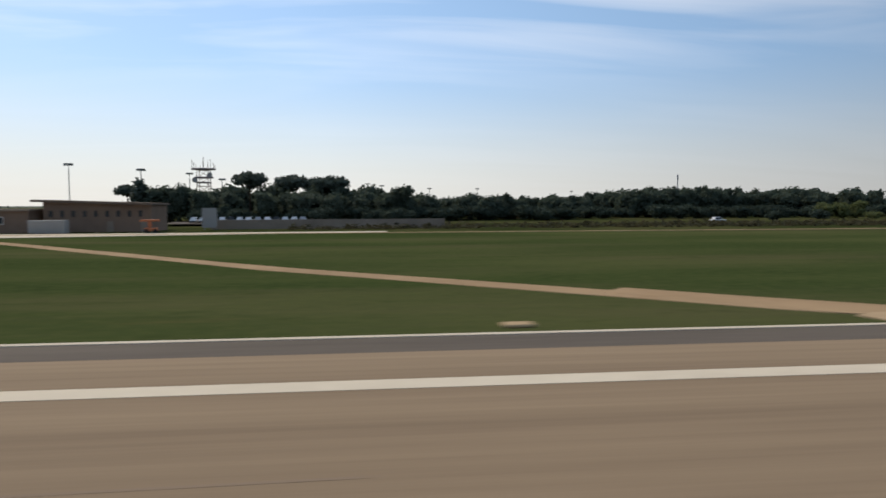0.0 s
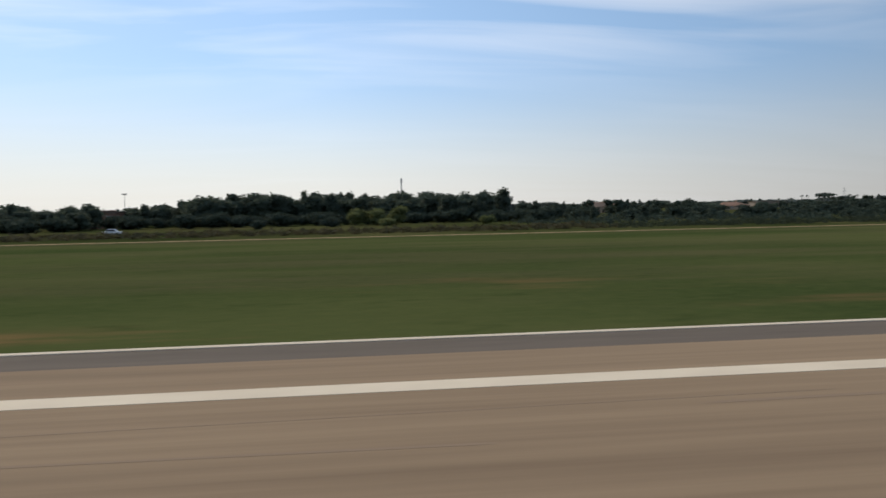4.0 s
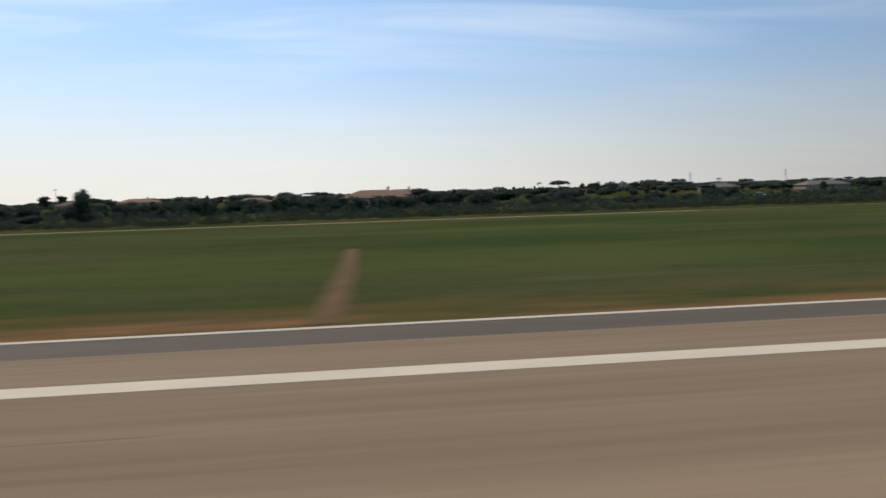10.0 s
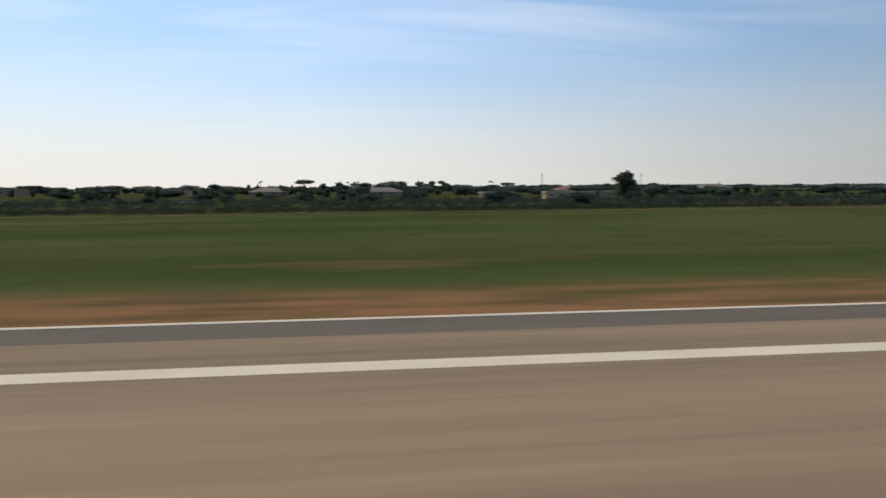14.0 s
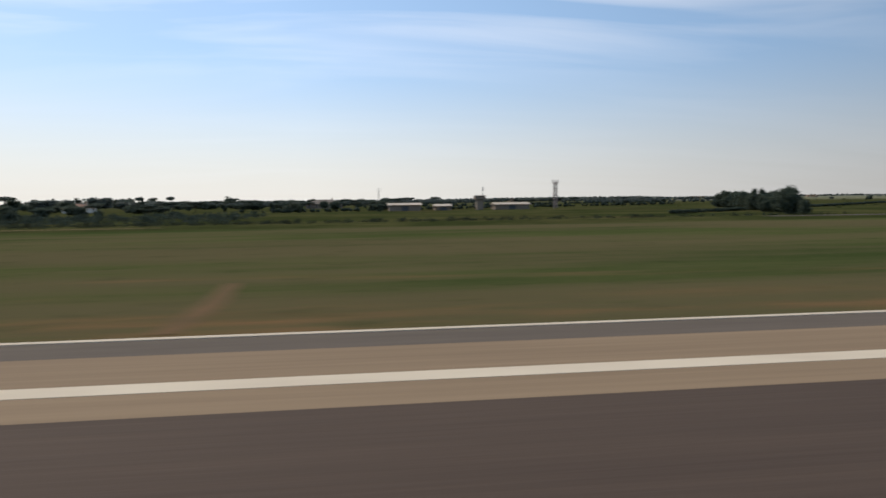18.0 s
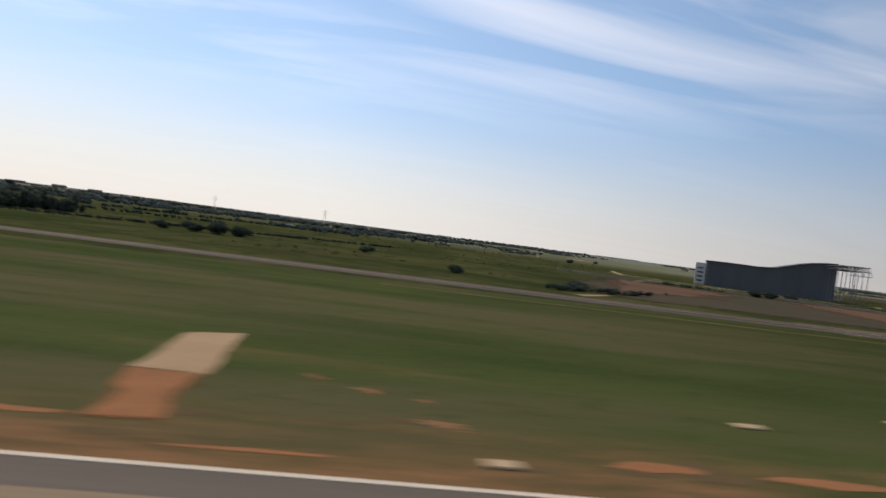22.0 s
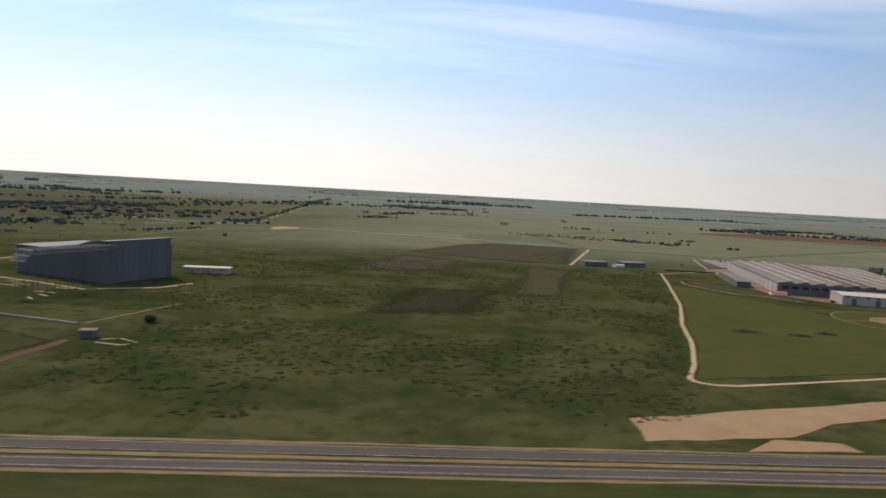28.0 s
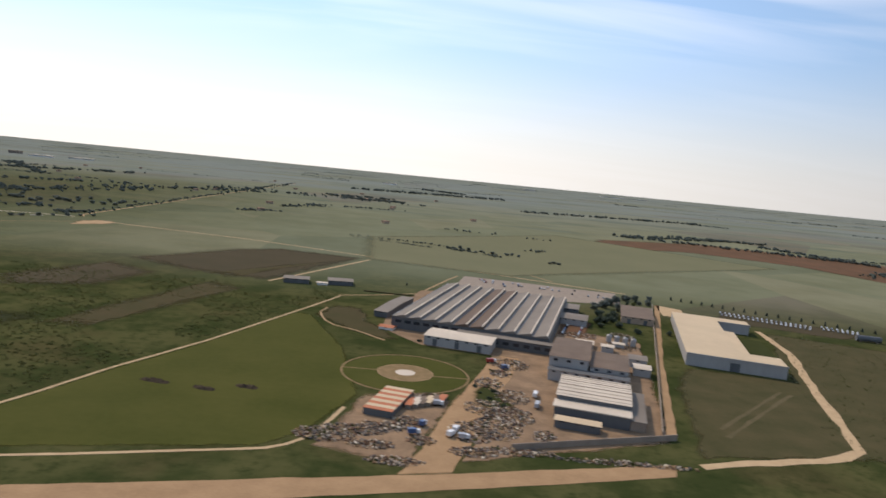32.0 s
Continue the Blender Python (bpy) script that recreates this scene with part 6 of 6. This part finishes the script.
# main factory with its sawtooth roof
fac = thing("factory", "large factory hall with ten weathered sawtooth roof bays", "factory", 993.0, 230.5, 0, A)
FW, FD, FH = 54.0, 82.0, 4.1
part("wall", box(0, FW, 0, FD, -0.05, FH), M["cladding"], fac)
bay = FW / 10
for i in range(10):
    x0 = i * bay
    vs = [(x0, -0.2, FH), (x0 + bay * 0.8, -0.2, FH + 0.95), (x0 + bay, -0.2, FH), (x0, FD + 0.2, FH), (x0 + bay * 0.8, FD + 0.2, FH + 0.95), (x0 + bay, FD + 0.2, FH)]
    mt = M["roof_saw_dark"] if i in (4, 5) else M["roof_saw"]
    rb = part("roof_bay", mesh_of("roof_bay", vs, [(0, 1, 4, 3), (1, 2, 5, 4), (0, 2, 1), (3, 4, 5)], mt), None, fac)
    part("skylight", box(x0 + bay * 0.80, x0 + bay * 0.90, 0.0, FD, FH + 0.86, FH + 1.0), M["roof_white"], rb, "pale glazed ridge strip")
    part("gutter", box(x0 - 0.12, x0 + 0.12, 0, FD, FH, FH + 0.18), M["steel"], rb)
for i in range(16):
    part("window", box(1.4 + i * 3.3, 3.6 + i * 3.3, -0.06, 0.01, 2.2, 3.2), M["glass"], fac)
for i in range(14):
    part("wall_panel", box(-0.1, 0.0, 1.0 + i * 5.8, 6.2 + i * 5.8, 0.2, 3.6), M["cladding_lt"], fac, "pale wall panel")
part("annex", box(24, FW + 4, -5.0, -0.21, -0.05, 3.0), M["cladding"], fac)
part("annex_roof", box(23.8, FW + 4.2, -5.2, -0.21, 3.0, 3.2), M["roof_saw"], fac)
for i in range(9):
    part("annex_window", box(26 + i * 3.4, 28 + i * 3.4, -5.06, -4.99, 1.2, 2.2), M["glass"], fac)
shed("store_shed", "grey side shed beside the factory", "shed", 986, 246, 5, 34, 2.2, "cladding", "roof_saw")
shed("white_hall", "white rendered hall with a pale sheet roof", "hall", 1004.3, 211.5, 21.5, 11.5, 3.1, "cladding_lt", "roof_white", bays=0, doors=3)
shed("orange_shed", "small red-roofed shed in the factory yard", "shed", 989, 227, 5, 4, 0.9, "white_wall", "orange")
st = thing("striped_hall", "low hall with orange and cream striped sheet roof", "hall", 991.0, 145.6, 0, A)
part("wall", box(0, 6.6, 0, 17, -0.05, 1.5), M["cladding"], st)
for i in range(10):
    part("roof_sheet", box(-0.2, 6.8, i * 1.7, i * 1.7 + 1.7, 1.5, 1.62 + 0.02 * (i % 2)), M["orange"] if i % 2 == 0 else M["roof_cream"], st, "orange sheet" if i % 2 == 0 else "cream sheet")
# tall block, brown-roofed block and the low hall before them
shed("works_block", "tall grey works hall with big white sliding doors", "hall", 1040.0, 188.5, 11, 25, 6.0, "cladding_lt", "roof_brown", rise=0.3, left_doors=3)
shed("works_block", "lower grey works hall with a brown flat roof", "hall", 1051.2, 185.4, 10.5, 19, 4.6, "cladding_lt", "roof_brown", rise=0.2)
shed("works_hall", "low pale grey hall front joining two blocks", "hall", 1039.2, 184.4, 22, 3.6, 3.2, "cladding_lt", "cladding", rise=0.15, doors=2)
ws = shed("white_roof_shed", "big shed with ribbed white sheet roof and beige side", "shed", 1036.6, 158.5, 17.5, 18.5, 4.2, "beige_wall", "roof_white", bays=8, rise=0.6, left_doors=3)
part("front_wall", box(0.0, 17.5, -0.12, 0.0, 0, 4.15), M["cladding"], ws)
part("lower_roof", box(-0.4, 17.8, -5.6, -0.13, 2.95, 3.2), M["roof_white"], ws, "lower white roof strip")
part("lower_wall", box(0.0, 17.5, -5.4, -0.13, 0, 2.94), M["cladding"], ws)
part("side_roof", box(17.6, 21.2, -5.4, 18, 2.3, 2.5), M["roof_saw"], ws)
part("side_wall", box(17.6, 21.0, -5.2, 17.8, 0, 2.29), M["grey_wall"], ws)
shed("lean_to", "small lean-to with a pale roof before the big shed", "shed", 1034.2, 147.2, 10.2, 3.4, 1.9, "cladding", "roof_cream", rise=0.1)
for x, y, w_, d_, h_ in ((1067, 196, 5, 6, 2.4), (1068.5, 206, 5.5, 6.5, 2.6), (1064, 222, 4, 4, 2.0), (1058, 262, 10, 12, 2.6), (1060, 282, 9, 12, 3.0), (1056, 226, 6, 6, 1.6), (1070, 230, 4, 3, 1.4)):
    shed("works_shed", "small pale works shed among the yards", "shed", x, y, w_, d_, h_, "cladding_lt" if h_ < 2.7 else "cladding", "roof_white" if h_ < 2.5 else "roof_saw", rise=0.25)
for i in range(4):
    t = thing("silo", "small pale cylindrical storage silo", "silo", 1070.5 + i * 2.6, 219.0 - i * 1.2 + 18, 0, 0, "row of silos")
    part("tank", rod(bmesh.new(), (0, 0, 0.3), (0, 0, 2.6), 0.95, 0.95, 16), M["cladding_lt"], t)
    part("cone", rod(bmesh.new(), (0, 0, 2.6), (0, 0, 3.1), 0.98, 0.15, 16), M["steel"], t)
    part("base", rod(bmesh.new(), (0, 0, 0), (0, 0, 0.3), 0.8, 0.8, 12), M["grey_wall"], t)
shed("office_villa", "brown flat-roofed office block among trees", "building", 1086, 276, 13, 28, 2.8, "beige_wall", "roof_brown", rise=0.2, doors=2)
# waste ground beyond the lane
plot("waste_ground", [(1064, 136), (1100, 141), (1140, 150), (1180, 200), (1196, 262), (1150, 280), (1120, 205), (1088, 210), (1078, 190)], 0.02, M["waste"], "dry olive and brown waste ground beside the works", "waste ground", rough=0.8, soft=4.0)
for pts in ([(1075.9, 150.0), (1092.5, 168.8), (1112.0, 189.7)], [(1076.2, 155.3), (1091.4, 171.9), (1110.0, 191.8)]):
    ribbon("wheel_track", pts, 1.1, 0.026, M["waste_pale"], 0.5, 0.004, label="faint dry wheel track across the waste ground", category="track")
# walls of the compound
cw = thing("compound_wall", "long grey concrete wall closing the works", "wall", 1022.6, 132.0, 0, math.degrees(math.atan2(13.3, 39.1)))
for i in range(18):
    part("wall_panel", box(i * 2.3, i * 2.3 + 2.2, -0.12, 0.12, 0, 1.35), M["grey_wall"], cw)
    part("post", box(i * 2.3 + 2.2, i * 2.3 + 2.3, -0.17, 0.17, 0, 1.45), M["grey_wall"], cw)
cw = thing("compound_wall", "pale side wall of the works along the lane", "wall", 1059.5, 148, 0, math.degrees(math.atan2(178, 56)))
for i in range(36):
    part("wall_panel", box(i * 5.1, i * 5.1 + 5.0, -0.12, 0.12, 0, 1.0), M["grey_wall"], cw)
# cream-roofed U-shaped building
bg_ = thing("warehouse", "cream-roofed U-shaped warehouse round a grassy court", "warehouse", 1090.2, 215.0, 0, -16.2)
BH = 3.8
for nm, a in (("wing", (0, 17.5, 0, 77.5)), ("front_wing", (17.6, 30.5, 0, 12.0)), ("rear_wing", (17.6, 30.0, 68.0, 77.5)), ("inner_wing", (17.6, 21.5, 12.1, 52.0))):
    hh = BH if nm != "inner_wing" else BH - 0.6
    wg = part(nm, box(a[0], a[1], a[2], a[3], -0.05, hh), M["cladding_lt"], bg_)
    part(nm + "_roof", box(a[0] - 0.1, a[1] + 0.1, a[2] - 0.1, a[3] + 0.1, hh, hh + 0.2), M["roof_cream"], wg, "flat cream membrane roof")
    part(nm + "_parapet", box(a[0] - 0.2, a[1] + 0.2, a[2] - 0.22, a[2] - 0.11, hh - 0.1, hh + 0.45), M["cladding_lt"], wg)
part("gate", box(13.5, 16.5, -0.1, 0.0, 0, 2.8), M["cladding"], bg_)
for i in range(12):
    part("front_panel", box(0.3 + i * 2.5 + (3 if i > 4 else 0), 2.5 + i * 2.5 + (3 if i > 4 else 0), -0.05, 0.0, 0.3, 3.4), M["cladding_lt"], bg_) if i < 11 else None
for i in range(14):
    part("side_panel", box(-0.08, 0.0, 1.5 + i * 5.4, 5.9 + i * 5.4, 0.3, 3.3), M["cladding_lt"], bg_, "pale wall panel")
plot("court_grass", [(1118, 220), (1127, 217), (1138, 262), (1130, 265)], 0.06, M["field_green"], "grassy court inside the warehouse", "lawn")
plot("forecourt", [(1112, 300), (1120, 296), (1127, 318), (1117, 326)], 0.06, M["pale_sand"], "sandy orange forecourt behind the warehouse", "yard", rough=0.3)
# rows of parked cars on the far side, and behind the factory
plot("car_park", [(1135, 298), (1185, 281), (1204, 296), (1150, 326)], 0.055, M["brownsoil"], "brown earth parking ground", "car park", rough=0.5, soft=2.0)
for row, (xa, ya, xb, yb, n) in enumerate(((1147, 320, 1181, 302, 20), (1145, 314, 1178, 297, 20), (1188, 305, 1201, 298.5, 8), (1186, 300, 1198, 294, 8))):
    for i in range(n):
        u = i / (n - 1)
        car(xa + (xb - xa) * u, ya + (yb - ya) * u, 62, "car_white" if cr_.random() < 0.75 else "car_grey", "rows of parked cars by the works", 0.055)
for k in range(26):
    u = cr_.random()
    car(1028 + 66 * u + cr_.uniform(-1, 1), 352 - 12 * u + cr_.choice([-8, -2, 4]), 75, cr_.choice(COLS), "cars behind the factory", 0.051)
t = thing("storage_tank", "blue-grey horizontal storage tank on saddles", "tank", 1194, 280.5, 0, -8)
part("tank", rod(bmesh.new(), (-5, 0, 1.5), (5, 0, 1.5), 1.3, 1.3, 16), M["cladding"], t)
for sx in (-3.5, 3.5):
    part("saddle", box(sx - 0.3, sx + 0.3, -1, 1, 0, 0.6), M["grey_wall"], t)
# farm sheds
for x, y, w_ in ((942.5, 297.5, 11.0), (961.5, 301.5, 11.0)):
    shed("farm_shed", "low grey farm shed with a flat sheet roof", "shed", x, y, w_, 8, 2.0, "cladding", "roof_saw", rz=8, rise=0.15, doors=2)
shed("farm_lean_to", "small white-roofed lean-to by the farm shed", "shed", 957, 299.0, 4.5, 3, 1.0, "white_wall", "roof_white", rz=8, rise=0.1)
ribbon("hedge_bank", [(978, 294), (1000, 292)], 0.9, 0.5, M["waste"], 0.5, 0.5, label="low overgrown earth bank along the lane", category="bank")


# ---- scrapyards ----
def scrap(name, label, cx, cy, rx, ry, n, seed, mats, top=0.7):
    """A heap of bent plates, frames and blocks, each its own lump."""
    r = np.random.RandomState(seed)
    vs, fs, ix = [], [], []
    for k in range(n):
        a, q = r.uniform(0, 6.28), math.sqrt(r.uniform())
        x, y = cx + rx * q * math.cos(a), cy + ry * q * math.sin(a)
        z = top * (1 - q) * r.uniform(0, 1)
        s = r.uniform(0.09, 0.34)
        e = Euler((r.normal() * 0.35, r.normal() * 0.35, r.uniform(0, 6.28))).to_matrix()
        d = Vector((s * r.uniform(0.5, 1.6), s * r.uniform(0.4, 1.0), s * r.uniform(0.15, 0.6)))
        i = len(vs)
        for sx in (-1, 1):
            for sy in (-1, 1):
                for sz in (-1, 1):
                    v = e @ Vector((sx * d.x * r.uniform(0.7, 1), sy * d.y * r.uniform(0.7, 1), sz * d.z))
                    vs.append((x + v.x, y + v.y, max(0.0, z + d.z + v.z)))
        fs += [tuple(i + j for j in f) for f in ((0, 1, 3, 2), (4, 6, 7, 5), (0, 4, 5, 1), (2, 3, 7, 6), (0, 2, 6, 4), (1, 5, 7, 3))]
        ix += [int(r.randint(len(mats)))] * 6
    me = mesh_of(name, vs, fs, [M[m] for m in mats])
    me.polygons.foreach_set("material_index", ix)
    return tagged(part(name, me), label, "scrap heap", "scrap heaps", "stuff")


for i in range(6):
    shed("scrap_shed", "small low shed with a red and white roof in the scrapyard", "shed", 1000.2 + i * 1.5, 151.4 + i * 0.9, 1.25, 5.2, 1.0, "grey_wall", ("orange", "roof_white", "roof_brown", "roof_cream", "roof_brown", "orange")[i], rise=0.15)
plot("earth_patch", [(1053, 243), (1062, 240), (1072, 268), (1062, 273)], 0.053, M["redsoil"], "reddish parking ground beside the factory", "earth patch", rough=0.4, soft=1.5)
for i in range(14):
    car(1055.5 + (i % 2) * 6 + (i // 2) * 1.2, 245 + (i // 2) * 3.6, 70, COLS[i % 7], "cars beside the factory", 0.055)
plot("lawn", [(1017.5, 160), (1022, 153.5), (1026.5, 155.5), (1025.5, 168), (1020, 174.5), (1017, 168)], 0.06, M["field_green"], "weedy green patch in the works yard", "lawn", rough=0.5, soft=2.0)
MIX = ["scrap_pale", "scrap_dark", "scrap_rust", "scrap_pale", "scrap_rust", "scrap_dark", "roof_saw", "sand", "tan_gravel", "kerb", "weed", "roof_brown"]
for i, (x, y, rx, ry, n) in enumerate([(984.5, 132.5, 5, 3.2, 170), (990, 136, 5.5, 2.4, 150), (996, 139, 4, 2.4, 110), (1001, 143, 3.5, 2.4, 90), (1001.5, 158, 3.8, 3.2, 120), (1006, 160, 3, 3, 90), (999, 122, 4.5, 1.6, 100), (994, 129, 4, 1.8, 80), (1004, 133, 2.5, 2.0, 60), (1015, 140, 4, 5, 150), (1021, 144, 4.5, 6, 220), (1020, 156, 4.5, 4.5, 170), (1026, 152, 3.5, 5, 150), (1014.5, 129, 4, 2, 90), (1024, 131, 6, 1.6, 110), (1027, 166, 3.5, 4.5, 120), (1022, 176, 3, 4, 90), (1030, 196, 4.5, 5, 150), (1026, 186, 2.5, 3, 70), (1031, 140, 2.2, 3.5, 70), (1046, 129.5, 12, 1.0, 110), (1074, 232, 4, 5, 110), (1078, 246, 4, 6, 120), (1062, 244, 5, 4, 80)]):
    scrap("scrap_heap", "heap of mixed scrap metal and pale debris on sand", x, y, rx * 1.3, ry * 1.3, int(n * 2.5), 40 + i, MIX, 0.45)
for x, y, l_, rz, col in ((1002.5, 136.0, 2.6, 10, "car_blue"), (1004.4, 141.2, 2.0, 60, "car_blue"), (1011.5, 139.5, 2.4, 70, "car_white"), (1013.0, 135.5, 2.4, 5, "car_grey"), (1010.3, 136.6, 2.2, 60, "car_white"), (1033.2, 168, 3.4, 75, "car_white"), (1032.4, 160, 3.6, 75, "car_grey"), (1024.5, 196.5, 3.0, 20, "car_red"), (1008, 155, 2.4, 0, "car_grey"), (1028.0, 191.0, 2.6, 30, "car_blue")):
    t = thing("lorry", "parked lorry with a box body in the works yard", "lorry", x, y, 0.055, rz, "lorries in the yard")
    part("box_body", box(-l_ / 2, l_ / 2 - 0.8, -0.55, 0.55, 0.4, 1.35, bevel=0.03), M[col], t)
    part("cab", box(l_ / 2 - 0.72, l_ / 2, -0.52, 0.52, 0.3, 1.15, bevel=0.08), M["car_white"], t)
    part("windscreen", box(l_ / 2 - 0.02, l_ / 2 + 0.01, -0.42, 0.42, 0.7, 1.05), M["glass"], t)
    for sx in (-l_ / 2 + 0.4, l_ / 2 - 0.4):
        for sy in (-0.45, 0.45):
            part("wheel", rod(bmesh.new(), (sx, sy - 0.09, 0.24), (sx, sy + 0.09, 0.24), 0.24, seg=12), M["tyre"], t)
# far town blocks along the skyline
for k in range(10):
    x, y = -500 + k * 62 + rr.uniform(-15, 15), 1500 + rr.uniform(-60, 120)
    h = rr.uniform(4.5, 7)
    t = thing("apartment_block", "grey distant apartment block on the skyline", "apartment block", x, y, 0, rr.uniform(-10, 10), "town on the skyline")
    part("wall", box(-13, 13, -6, 6, 0, h), M["grey_wall"], t)
    part("roof", box(-13.4, 13.4, -6.4, 6.4, h, h + 0.6), M["grey_wall"], t)
    for j in range(int(h / 2.5)):
        for i in range(5):
            part("window", box(-11 + i * 5, -8.5 + i * 5, -6.1, -5.98, 1 + j * 2.5, 2.2 + j * 2.5), M["glass"], t)
